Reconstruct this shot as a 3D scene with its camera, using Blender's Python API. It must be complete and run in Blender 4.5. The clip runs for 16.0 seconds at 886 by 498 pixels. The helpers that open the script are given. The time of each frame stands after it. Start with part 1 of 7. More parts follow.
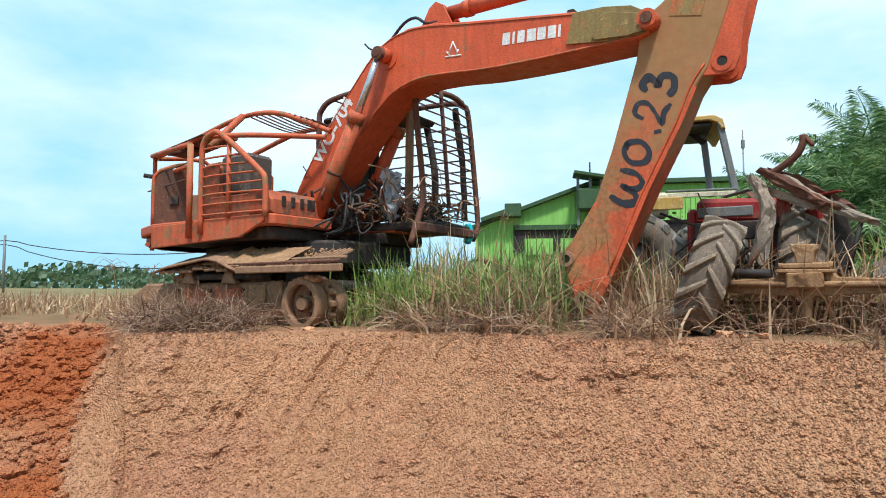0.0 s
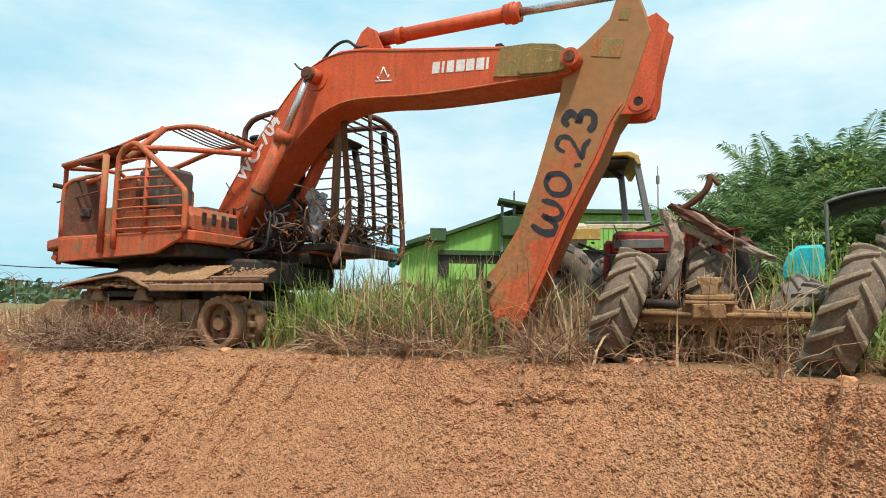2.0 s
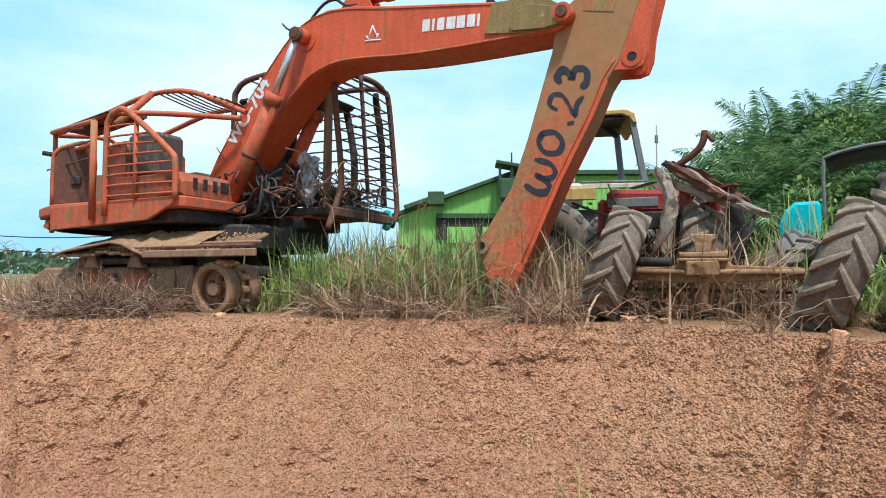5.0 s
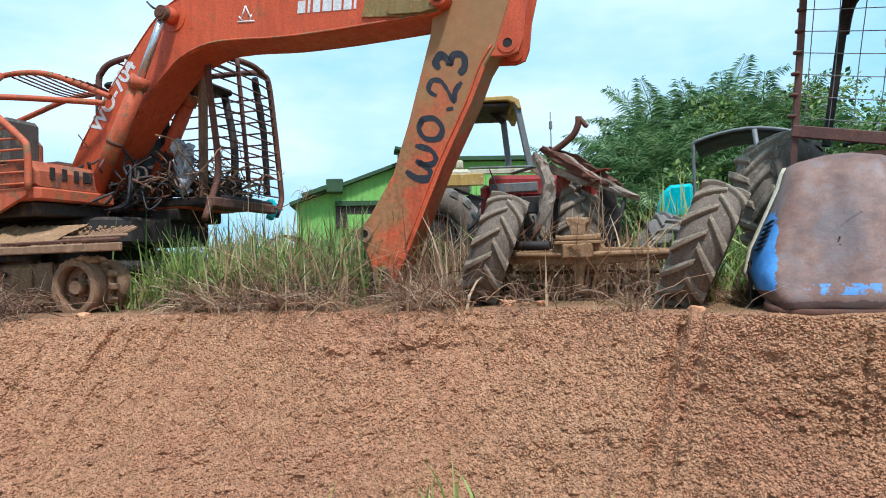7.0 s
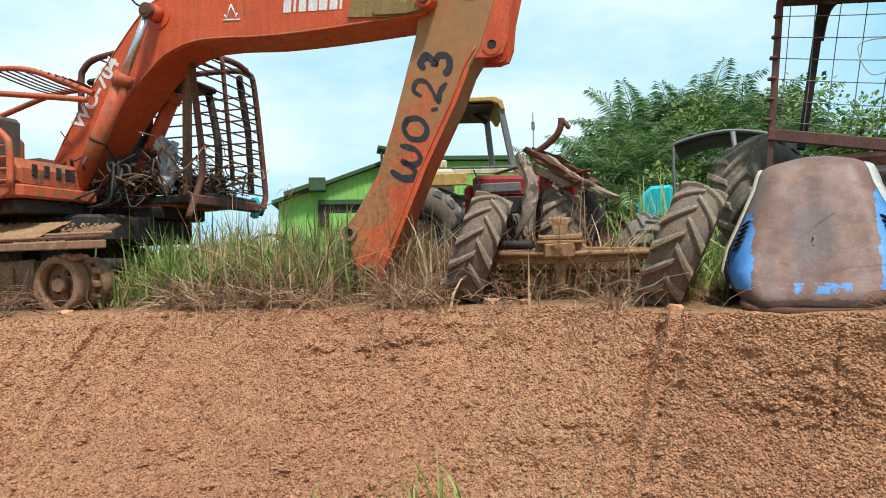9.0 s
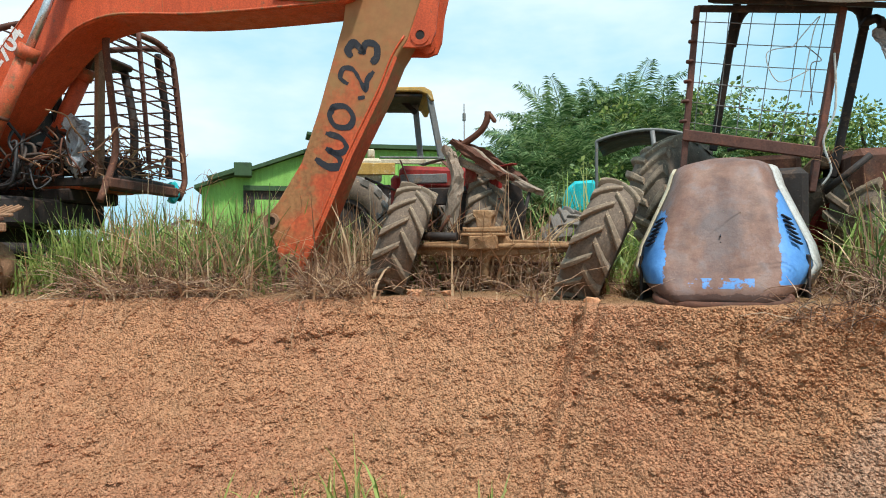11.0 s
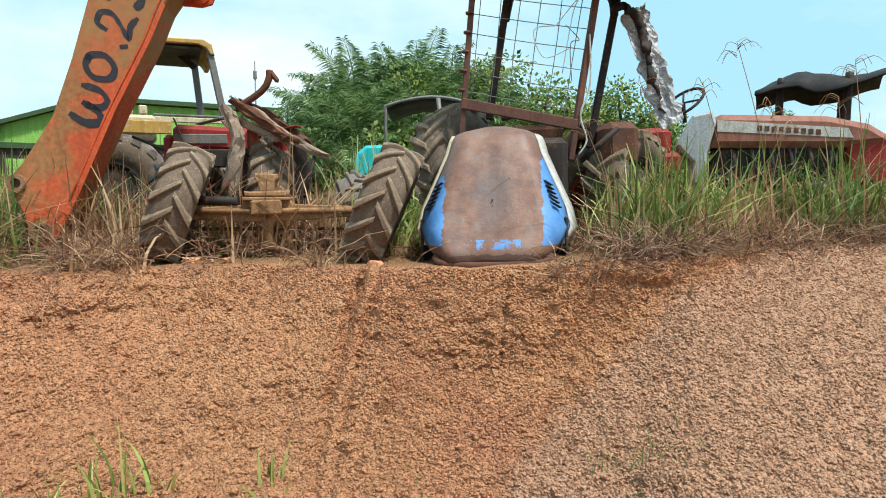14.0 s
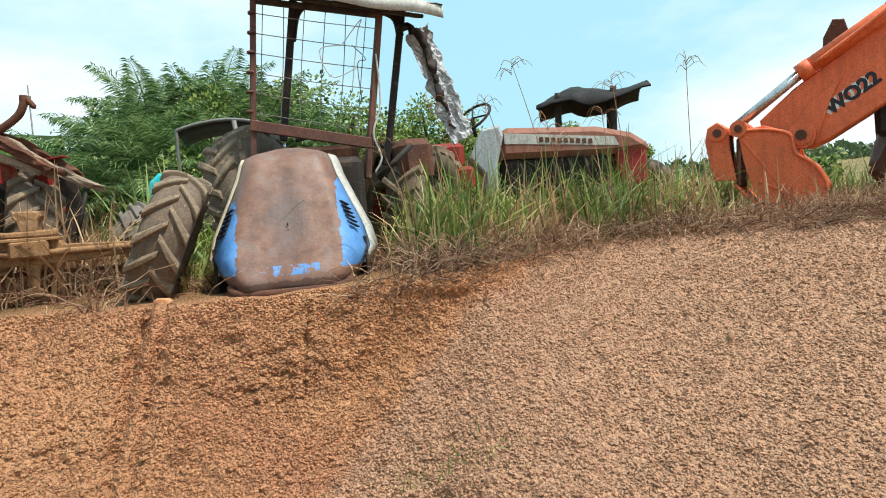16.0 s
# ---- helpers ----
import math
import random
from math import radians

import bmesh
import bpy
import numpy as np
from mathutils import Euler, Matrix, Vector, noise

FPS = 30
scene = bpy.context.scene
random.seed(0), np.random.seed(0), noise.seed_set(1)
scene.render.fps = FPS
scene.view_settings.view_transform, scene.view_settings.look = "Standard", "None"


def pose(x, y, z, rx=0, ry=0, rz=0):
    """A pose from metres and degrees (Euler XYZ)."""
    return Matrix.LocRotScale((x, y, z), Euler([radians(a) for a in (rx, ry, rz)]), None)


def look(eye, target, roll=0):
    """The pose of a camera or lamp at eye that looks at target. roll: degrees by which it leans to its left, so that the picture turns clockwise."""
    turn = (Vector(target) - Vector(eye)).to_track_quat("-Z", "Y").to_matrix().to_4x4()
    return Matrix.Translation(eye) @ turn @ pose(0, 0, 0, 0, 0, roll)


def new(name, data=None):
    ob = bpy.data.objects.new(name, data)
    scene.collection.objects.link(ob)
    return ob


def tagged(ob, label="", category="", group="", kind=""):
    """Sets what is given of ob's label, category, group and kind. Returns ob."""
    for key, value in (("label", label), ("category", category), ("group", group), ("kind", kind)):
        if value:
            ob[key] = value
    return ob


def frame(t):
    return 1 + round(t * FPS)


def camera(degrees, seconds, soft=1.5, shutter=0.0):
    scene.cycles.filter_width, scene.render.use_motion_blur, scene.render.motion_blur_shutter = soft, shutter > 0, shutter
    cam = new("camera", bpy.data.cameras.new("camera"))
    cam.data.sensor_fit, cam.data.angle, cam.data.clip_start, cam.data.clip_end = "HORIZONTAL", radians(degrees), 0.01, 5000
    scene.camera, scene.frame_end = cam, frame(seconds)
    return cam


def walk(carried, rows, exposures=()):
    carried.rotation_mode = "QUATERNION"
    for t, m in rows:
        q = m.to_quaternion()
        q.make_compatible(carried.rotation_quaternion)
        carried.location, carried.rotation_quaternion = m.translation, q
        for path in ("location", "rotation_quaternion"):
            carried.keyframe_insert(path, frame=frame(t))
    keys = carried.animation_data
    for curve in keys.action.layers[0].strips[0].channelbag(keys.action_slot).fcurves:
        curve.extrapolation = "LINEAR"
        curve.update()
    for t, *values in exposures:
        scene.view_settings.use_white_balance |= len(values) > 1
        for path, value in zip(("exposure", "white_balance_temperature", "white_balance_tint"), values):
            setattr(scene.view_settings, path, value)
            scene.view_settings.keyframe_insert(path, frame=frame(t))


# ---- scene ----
cam = camera(67.2, 16.0, soft=1.0)
# seconds, place, turn about x, y and z
ROWS = [
    (0, -0.001, 0.001, 0.401, 93.88, 0.09, 0.12),
    (0.5, 0.024, 0.029, 0.415, 95.09, -0.64, -1.44),
    (1, 0.065, 0.019, 0.403, 96.83, -2.91, -3.64),
    (1.5, 0.034, -0.017, 0.423, 96.97, -0.67, -5.67),
    (2, 0.003, -0.047, 0.404, 95.94, -1.13, -6.46),
    (2.5, -0.008, -0.043, 0.384, 94.03, -0.58, -7.86),
    (3, -0.012, -0.048, 0.380, 95.23, -1.54, -5.52),
    (3.5, -0.007, -0.053, 0.400, 93.68, -0.79, -4.71),
    (4, -0.010, -0.057, 0.390, 94.48, -0.82, -5.08),
    (4.2, -0.010, -0.050, 0.382, 94.12, -0.90, -5.61),
    (6.3, 0.293, -0.000, 0.396, 91.86, 1.86, -8.62),
    (6.5, 0.305, 0.003, 0.407, 91.61, 1.96, -9.89),
    (7, 0.314, 0.021, 0.394, 91.60, 1.60, -14.58),
    (7.5, 0.307, 0.004, 0.384, 92.16, 1.71, -13.81),
    (8, 0.301, -0.005, 0.394, 91.16, 1.69, -14.68),
    (8.2, 0.286, -0.012, 0.387, 90.83, 2.37, -15.59),
    (10.3, 0.270, -0.086, 0.400, 92.90, -0.35, -16.95),
    (10.5, 0.283, -0.080, 0.405, 92.55, -0.00, -17.69),
    (11, 0.328, -0.055, 0.400, 90.52, 0.50, -22.16),
    (11.5, 0.375, -0.041, 0.411, 87.64, 1.29, -23.89),
    (12, 0.371, -0.052, 0.409, 88.73, 0.33, -25.83),
    (12.5, 0.385, -0.060, 0.399, 90.06, -0.35, -29.67),
    (13, 0.391, -0.078, 0.402, 89.84, 0.38, -32.44),
    (13.5, 0.422, -0.091, 0.402, 88.84, 0.68, -36.27),
    (14, 0.441, -0.109, 0.399, 87.23, 1.01, -39.34),
    (14.5, 0.468, -0.112, 0.403, 86.95, 1.27, -40.90),
    (15, 0.495, -0.118, 0.399, 87.24, 3.15, -43.31),
    (15.5, 0.533, -0.143, 0.403, 87.28, 5.12, -50.25),
    (16, 0.632, -0.206, 0.407, 87.94, 5.24, -54.58),
]
walk(cam, [(t, pose(x, y, z, rx, ry, rz)) for t, x, y, z, rx, ry, rz in ROWS],
     [(0.0, 0.12, 5950, 10), (1.0, 0.04, 7050, 10), (2.0, 0.06, 6800, 10), (2.5, 0.08, 6600, 10), (3.0, 0.12, 6000, 10), (4.2, 0.12, 6000, 10), (6.3, 0.13, 5100, 10), (7.0, 0.07, 5500, 10), (8.2, 0.06, 6100, 10), (10.3, 0.09, 6350, 10), (11.5, 0.09, 6300, 10), (13.0, 0.14, 6400, 10), (16.0, 0.18, 6750, 10)])

# ---- light ----
SUN_AZ, SUN_EL = 172.0, 62.0          # degrees clockwise from +y, and above the horizon
world = bpy.data.worlds.new("world")
scene.world = world
world.use_nodes = True
wn, wl = world.node_tree.nodes, world.node_tree.links
wn.clear()
w_out = wn.new("ShaderNodeOutputWorld")
w_bg = wn.new("ShaderNodeBackground")
w_sky = wn.new("ShaderNodeTexSky")
w_sky.sky_type, w_sky.sun_disc = "NISHITA", False
w_sky.sun_elevation, w_sky.sun_rotation = radians(SUN_EL), radians(SUN_AZ)
w_sky.dust_density, w_sky.air_density = 2.5, 1.0
w_co = wn.new("ShaderNodeTexCoord")
w_map = wn.new("ShaderNodeMapping")
w_map.inputs["Scale"].default_value = (1.0, 1.0, 2.6)
w_no = wn.new("ShaderNodeTexNoise")
w_no.inputs["Scale"].default_value, w_no.inputs["Detail"].default_value = 1.7, 6.0
w_no.inputs["Roughness"].default_value = 0.55
w_rp = wn.new("ShaderNodeValToRGB")
w_rp.color_ramp.elements[0].position, w_rp.color_ramp.elements[1].position = 0.45, 0.70
w_rp.color_ramp.elements[0].color = (0.12, 0.12, 0.12, 1)
w_mix = wn.new("ShaderNodeMixRGB")
w_mix.inputs[2].default_value = (9.0, 10.3, 10.8, 1)
w_tint = wn.new("ShaderNodeMixRGB")
w_tint.blend_type = "MIX"
w_tint.inputs[0].default_value = 0.8
w_tint.inputs[2].default_value = (3.8, 8.3, 10.4, 1)
wl.new(w_co.outputs["Generated"], w_map.inputs["Vector"])
wl.new(w_map.outputs["Vector"], w_no.inputs["Vector"])
wl.new(w_no.outputs["Fac"], w_rp.inputs["Fac"])
wl.new(w_sky.outputs["Color"], w_tint.inputs[1])
wl.new(w_tint.outputs["Color"], w_mix.inputs[1])
wl.new(w_rp.outputs["Color"], w_mix.inputs[0])
# an overcast sky is brighter overhead than at the horizon
w_sep = wn.new("ShaderNodeSeparateXYZ")
w_up = wn.new("ShaderNodeMapRange")
w_up.inputs["From Min"].default_value, w_up.inputs["From Max"].default_value = 0.35, 1.0
w_up.inputs["To Min"].default_value, w_up.inputs["To Max"].default_value = 1.0, 1.15
w_mul = wn.new("ShaderNodeMixRGB")
w_mul.blend_type = "MULTIPLY"
w_mul.inputs[0].default_value = 1.0
wl.new(w_co.outputs["Generated"], w_sep.inputs["Vector"])
wl.new(w_sep.outputs["Z"], w_up.inputs["Value"])
wl.new(w_mix.outputs["Color"], w_mul.inputs[1])
wl.new(w_up.outputs["Result"], w_mul.inputs[2])
wl.new(w_mul.outputs["Color"], w_bg.inputs["Color"])
wl.new(w_bg.outputs["Background"], w_out.inputs["Surface"])
w_bg.inputs["Strength"].default_value = 0.100

sun = new("sun", bpy.data.lights.new("sun", "SUN"))
sun.data.energy, sun.data.angle, sun.data.color = 4.8, radians(6), (1.0, 0.965, 0.91)
_el, _az = radians(SUN_EL), radians(SUN_AZ)
sun.matrix_world = look((60 * math.cos(_el) * math.sin(_az), 60 * math.cos(_el) * math.cos(_az), 60 * math.sin(_el)), (0, 0, 0))


# ---- materials ----
def ramp_node(nt, fac, stops):
    r = nt.nodes.new("ShaderNodeValToRGB")
    el = r.color_ramp.elements
    while len(el) < len(stops):
        el.new(0.5)
    for e, (p, c) in zip(el, stops):
        e.position, e.color = p, (*c, 1)
    nt.links.new(fac, r.inputs["Fac"])
    return r.outputs["Color"]


def noise_node(nt, vec, scale, detail=5.0, rough=0.6):
    n = nt.nodes.new("ShaderNodeTexNoise")
    n.inputs["Scale"].default_value, n.inputs["Detail"].default_value, n.inputs["Roughness"].default_value = scale, detail, rough
    nt.links.new(vec, n.inputs["Vector"])
    return n.outputs["Fac"]


def mix_node(nt, fac, a, b, mode="MIX"):
    m = nt.nodes.new("ShaderNodeMixRGB")
    m.blend_type = mode
    for slot, v in ((0, fac), (1, a), (2, b)):
        if isinstance(v, (int, float)):
            m.inputs[slot].default_value = v
        elif isinstance(v, tuple):
            m.inputs[slot].default_value = (*v, 1)
        else:
            nt.links.new(v, m.inputs[slot])
    return m.outputs["Color"]


def base_mat(name, rough=0.7, metal=0.0):
    m = bpy.data.materials.new(name)
    m.use_nodes = True
    nt = m.node_tree
    b = nt.nodes["Principled BSDF"]
    b.inputs["Roughness"].default_value, b.inputs["Metallic"].default_value = rough, metal
    b.inputs["Specular IOR Level"].default_value = 0.35
    co = nt.nodes.new("ShaderNodeTexCoord").outputs["Object"]
    return m, nt, b, co


def bump(nt, b, height, strength, dist=0.02):
    n = nt.nodes.new("ShaderNodeBump")
    n.inputs["Strength"].default_value, n.inputs["Distance"].default_value = strength, dist
    nt.links.new(height, n.inputs["Height"])
    nt.links.new(n.outputs["Normal"], b.inputs["Normal"])


def worn(name, paint, under, dirt, wear=0.5, dirtiness=0.5, rough=0.6, metal=0.0, scale=1.0, bumpy=0.25):
    """Old paint: colour drift, patches worn to what is under it, and dirt in a second scale."""
    m, nt, b, co = base_mat(name, rough, metal)
    big = noise_node(nt, co, 1.7 * scale, 6, 0.65)
    mid = noise_node(nt, co, 7.0 * scale, 8, 0.7)
    fine = noise_node(nt, co, 60.0 * scale, 4, 0.6)
    lo = tuple(c * 0.78 for c in paint)
    col = ramp_node(nt, big, [(0.3, lo), (0.7, paint)])
    w = ramp_node(nt, mid, [(0.66 - 0.22 * wear, (0, 0, 0)), (0.70 - 0.21 * wear, (1, 1, 1))])
    col = mix_node(nt, w, col, under)
    d0 = mix_node(nt, 0.5, big, mid)
    d = ramp_node(nt, d0, [(0.60 - 0.20 * dirtiness, (0, 0, 0)), (0.70 - 0.18 * dirtiness, (0.85, 0.85, 0.85))])
    col = mix_node(nt, d, col, dirt)
    g = ramp_node(nt, fine, [(0.3, (0.62, 0.6, 0.58)), (0.65, (1.2, 1.2, 1.2))])
    col = mix_node(nt, 0.75, col, g, "MULTIPLY")
    # rain streaks and small chips
    mp = nt.nodes.new("ShaderNodeMapping")
    mp.inputs["Scale"].default_value = (14 * scale, 14 * scale, 1.6 * scale)
    nt.links.new(co, mp.inputs["Vector"])
    st = noise_node(nt, mp.outputs["Vector"], 1.0, 5, 0.6)
    col = mix_node(nt, 0.3 + 0.4 * dirtiness, col, ramp_node(nt, st, [(0.35, (0.62, 0.58, 0.55)), (0.6, (1.12, 1.12, 1.12))]), "MULTIPLY")
    chip = noise_node(nt, co, 28.0 * scale, 3, 0.5)
    col = mix_node(nt, ramp_node(nt, chip, [(0.70 - 0.08 * wear, (0, 0, 0)), (0.72 - 0.08 * wear, (0.9, 0.9, 0.9))]), col, under)
    nt.links.new(col, b.inputs["Base Color"])
    rr = ramp_node(nt, mid, [(0.3, (rough - 0.12,) * 3), (0.7, (min(1, rough + 0.2),) * 3)])
    nt.links.new(rr, b.inputs["Roughness"])
    bump(nt, b, mid, bumpy, 0.01)
    return m


def leafy(name, dark, light, tip, rough=0.55):
    """Leaves and blades: each one its own tone."""
    m, nt, b, co = base_mat(name, rough)
    g = nt.nodes.new("ShaderNodeNewGeometry").outputs["Random Per Island"]
    col = ramp_node(nt, g, [(0.0, dark), (0.55, light), (1.0, tip)])
    v = noise_node(nt, co, 1.3, 3)
    col = mix_node(nt, 0.5, col, ramp_node(nt, v, [(0.3, (0.7, 0.7, 0.7)), (0.7, (1.15, 1.15, 1.15))]), "MULTIPLY")
    nt.links.new(col, b.inputs["Base Color"])
    tr = nt.nodes.new("ShaderNodeBsdfTranslucent")
    mx = nt.nodes.new("ShaderNodeMixShader")
    mx.inputs[0].default_value = 0.32
    nt.links.new(col, tr.inputs["Color"])
    nt.links.new(b.outputs["BSDF"], mx.inputs[1])
    nt.links.new(tr.outputs["BSDF"], mx.inputs[2])
    nt.links.new(mx.outputs["Shader"], nt.nodes["Material Output"].inputs["Surface"])
    return m


def soil(name):
    m, nt, b, co = base_mat(name, 0.95)
    b.inputs["Specular IOR Level"].default_value = 0.15
    big = noise_node(nt, co, 0.55, 5, 0.6)
    mid = noise_node(nt, co, 3.2, 8, 0.7)
    fine = noise_node(nt, co, 45.0, 6, 0.75)
    col = ramp_node(nt, big, [(0.30, (0.60, 0.22, 0.125)), (0.45, (0.66, 0.27, 0.13)), (0.56, (0.68, 0.315, 0.14)), (0.72, (0.66, 0.30, 0.18))])
    col = mix_node(nt, 0.45, col, ramp_node(nt, mid, [(0.28, (0.50, 0.18, 0.085)), (0.55, (0.67, 0.30, 0.145)), (0.8, (0.74, 0.42, 0.24))]))
    vo = nt.nodes.new("ShaderNodeTexVoronoi")
    vo.inputs["Scale"].default_value = 52.0
    vo.inputs["Randomness"].default_value = 1.0
    nt.links.new(co, vo.inputs["Vector"])
    vs = nt.nodes.new("ShaderNodeTexVoronoi")
    vs.inputs["Scale"].default_value = 23.0
    nt.links.new(co, vs.inputs["Vector"])
    tn = nt.nodes.new("ShaderNodeAttribute")
    tn.attribute_name = "tone"
    tsep = nt.nodes.new("ShaderNodeSeparateColor")
    nt.links.new(tn.outputs["Color"], tsep.inputs["Color"])
    col = mix_node(nt, tsep.outputs["Red"], col, mix_node(nt, mid, (0.60, 0.29, 0.17), (0.72, 0.42, 0.265)))
    hot = nt.nodes.new("ShaderNodeMath")
    hot.operation = "MULTIPLY"
    hot.inputs[1].default_value = 0.7
    nt.links.new(tsep.outputs["Green"], hot.inputs[0])
    col = mix_node(nt, hot.outputs[0], col, mix_node(nt, mid, (0.57, 0.215, 0.08), (0.71, 0.33, 0.15)))
    col = mix_node(nt, 0.55, col, ramp_node(nt, vo.outputs["Color"], [(0.1, (0.62, 0.60, 0.58)), (0.9, (1.28, 1.28, 1.26))]), "MULTIPLY")
    col = mix_node(nt, 0.8, col, ramp_node(nt, fine, [(0.28, (0.64, 0.61, 0.59)), (0.58, (1.15, 1.15, 1.15))]), "MULTIPLY")
    col = mix_node(nt, 0.26, col, mix_node(nt, fine, (0.54, 0.335, 0.19), (0.76, 0.49, 0.285)))
    col = mix_node(nt, 1.0, col, (0.77, 0.775, 0.80), "MULTIPLY")
    # the freshly dug red pit, and dead litter and grass on the level ground behind
    at = nt.nodes.new("ShaderNodeAttribute")
    at.attribute_name = "zone"
    sep = nt.nodes.new("ShaderNodeSeparateColor")
    nt.links.new(at.outputs["Color"], sep.inputs["Color"])
    col = mix_node(nt, sep.outputs["Red"], col, mix_node(nt, mid, (0.33, 0.075, 0.022), (0.46, 0.14, 0.045)))
    turf = mix_node(nt, ramp_node(nt, mid, [(0.35, (0, 0, 0)), (0.65, (1, 1, 1))]), (0.20, 0.125, 0.06), (0.14, 0.13, 0.045))
    col = mix_node(nt, sep.outputs["Green"], col, turf)
    field = ramp_node(nt, noise_node(nt, co, 0.16, 6, 0.65), [(0.35, (0.33, 0.21, 0.11)), (0.55, (0.20, 0.17, 0.07)), (0.75, (0.10, 0.13, 0.04))])
    col = mix_node(nt, sep.outputs["Blue"], col, field)
    nt.links.new(col, b.inputs["Base Color"])
    h = mix_node(nt, 0.3, ramp_node(nt, vo.outputs["Distance"], [(0.0, (1, 1, 1)), (0.75, (0, 0, 0))]), ramp_node(nt, vs.outputs["Distance"], [(0.0, (1, 1, 1)), (0.8, (0, 0, 0))]))
    h = mix_node(nt, 0.3, h, fine)
    flakes = noise_node(nt, co, 11.0, 9, 0.68)
    flakes.node.inputs["Distortion"].default_value = 0.8
    big_bump = nt.nodes.new("ShaderNodeBump")
    big_bump.inputs["Strength"].default_value, big_bump.inputs["Distance"].default_value = 0.35, 0.04
    nt.links.new(ramp_node(nt, flakes, [(0.36, (0, 0, 0)), (0.47, (0.55, 0.55, 0.55)), (0.62, (1, 1, 1))]), big_bump.inputs["Height"])
    bump(nt, b, h, 1.0, 0.05)
    nt.links.new(big_bump.outputs["Normal"], b.inputs["Normal"].links[0].from_node.inputs["Normal"])
    return m


M_SOIL = soil("laterite soil")
M_CLOD = worn("soil clods", (0.62, 0.295, 0.145), (0.68, 0.37, 0.21), (0.52, 0.21, 0.10), 0.5, 0.3, 0.95, bumpy=0.6)
M_ORANGE = worn("faded orange paint", (0.60, 0.095, 0.028), (0.24, 0.075, 0.035), (0.36, 0.12, 0.05), 0.14, 0.2, 0.55)
M_ORANGE2 = worn("mud-streaked orange paint", (0.53, 0.105, 0.038), (0.22, 0.095, 0.045), (0.30, 0.15, 0.06), 0.55, 0.5, 0.65)
M_ARM = worn("arm paint washed with brown", (0.56, 0.10, 0.033), (0.35, 0.13, 0.05), (0.30, 0.145, 0.055), 0.55, 0.55, 0.62, scale=0.4)
_nt = M_ARM.node_tree
_b = _nt.nodes["Principled BSDF"]
_src = _b.inputs["Base Color"].links[0].from_socket
_co = _nt.nodes.new("ShaderNodeTexCoord").outputs["Object"]
_sx = _nt.nodes.new("ShaderNodeSeparateXYZ")
_nt.links.new(_co, _sx.inputs["Vector"])
_mr = _nt.nodes.new("ShaderNodeMapRange")
_mr.inputs["From Min"].default_value, _mr.inputs["From Max"].default_value = 1.0, 3.0
_nt.links.new(_sx.outputs["Z"], _mr.inputs["Value"])
_wash = ramp_node(_nt, mix_node(_nt, 0.55, _mr.outputs["Result"], noise_node(_nt, _co, 3.2, 7, 0.7)), [(0.42, (0, 0, 0)), (0.60, (0.85, 0.85, 0.85))])
_col = mix_node(_nt, _wash, _src, mix_node(_nt, noise_node(_nt, _co, 9.0, 6, 0.7), (0.20, 0.10, 0.035), (0.36, 0.20, 0.075)))
_nt.links.new(_col, _b.inputs["Base Color"])
M_PANEL = worn("rusted orange sheet", (0.42, 0.10, 0.04), (0.15, 0.065, 0.04), (0.22, 0.11, 0.065), 0.6, 0.55, 0.75)
M_OLIVE = worn("olive undercoat", (0.25, 0.17, 0.055), (0.34, 0.24, 0.10), (0.45, 0.12, 0.04), 0.35, 0.35, 0.7)
M_BRIGHT = worn("brighter orange paint", (0.85, 0.17, 0.06), (0.45, 0.13, 0.06), (0.60, 0.19, 0.09), 0.15, 0.15, 0.5)
M_RUST = worn("rusty steel", (0.13, 0.052, 0.03), (0.20, 0.085, 0.045), (0.055, 0.035, 0.028), 0.5, 0.45, 0.85)
M_RADIATOR = worn("greasy grey-brown metal", (0.085, 0.07, 0.058), (0.17, 0.12, 0.08), (0.05, 0.04, 0.034), 0.5, 0.45, 0.75)
M_CAGE = worn("rusted brown tube", (0.13, 0.058, 0.042), (0.08, 0.048, 0.04), (0.20, 0.072, 0.04), 0.5, 0.4, 0.75)
# oily grime, and the black that stands for shade inside openings
M_GRIME_DARK = worn("oily black grime and dark openings", (0.032, 0.024, 0.02), (0.07, 0.045, 0.032), (0.10, 0.06, 0.04), 0.4, 0.4, 0.7)
M_MUD = worn("mud-caked steel", (0.30, 0.165, 0.09), (0.36, 0.21, 0.12), (0.15, 0.075, 0.045), 0.5, 0.45, 0.95, bumpy=0.7)
M_MUDLT = worn("dry clay on iron", (0.34, 0.19, 0.09), (0.42, 0.27, 0.15), (0.17, 0.08, 0.04), 0.45, 0.5, 0.95, bumpy=0.6)
M_RUBBER = worn("muddy tyre rubber", (0.24, 0.178, 0.122), (0.42, 0.305, 0.19), (0.10, 0.078, 0.062), 0.5, 0.4, 0.9, bumpy=0.5)
M_RUBBER_DK = worn("grey tyre rubber", (0.19, 0.165, 0.14), (0.31, 0.245, 0.18), (0.08, 0.07, 0.06), 0.45, 0.35, 0.85, bumpy=0.4)
M_CARCASS = worn("dark tyre carcass", (0.17, 0.125, 0.09), (0.30, 0.215, 0.14), (0.08, 0.062, 0.05), 0.45, 0.4, 0.9, bumpy=0.4)
M_RED = worn("dull red paint", (0.30, 0.022, 0.016), (0.17, 0.05, 0.035), (0.22, 0.10, 0.06), 0.3, 0.4, 0.6)
M_REDDUST = worn("dusty red paint", (0.31, 0.125, 0.085), (0.34, 0.05, 0.035), (0.27, 0.15, 0.105), 0.35, 0.6, 0.7)
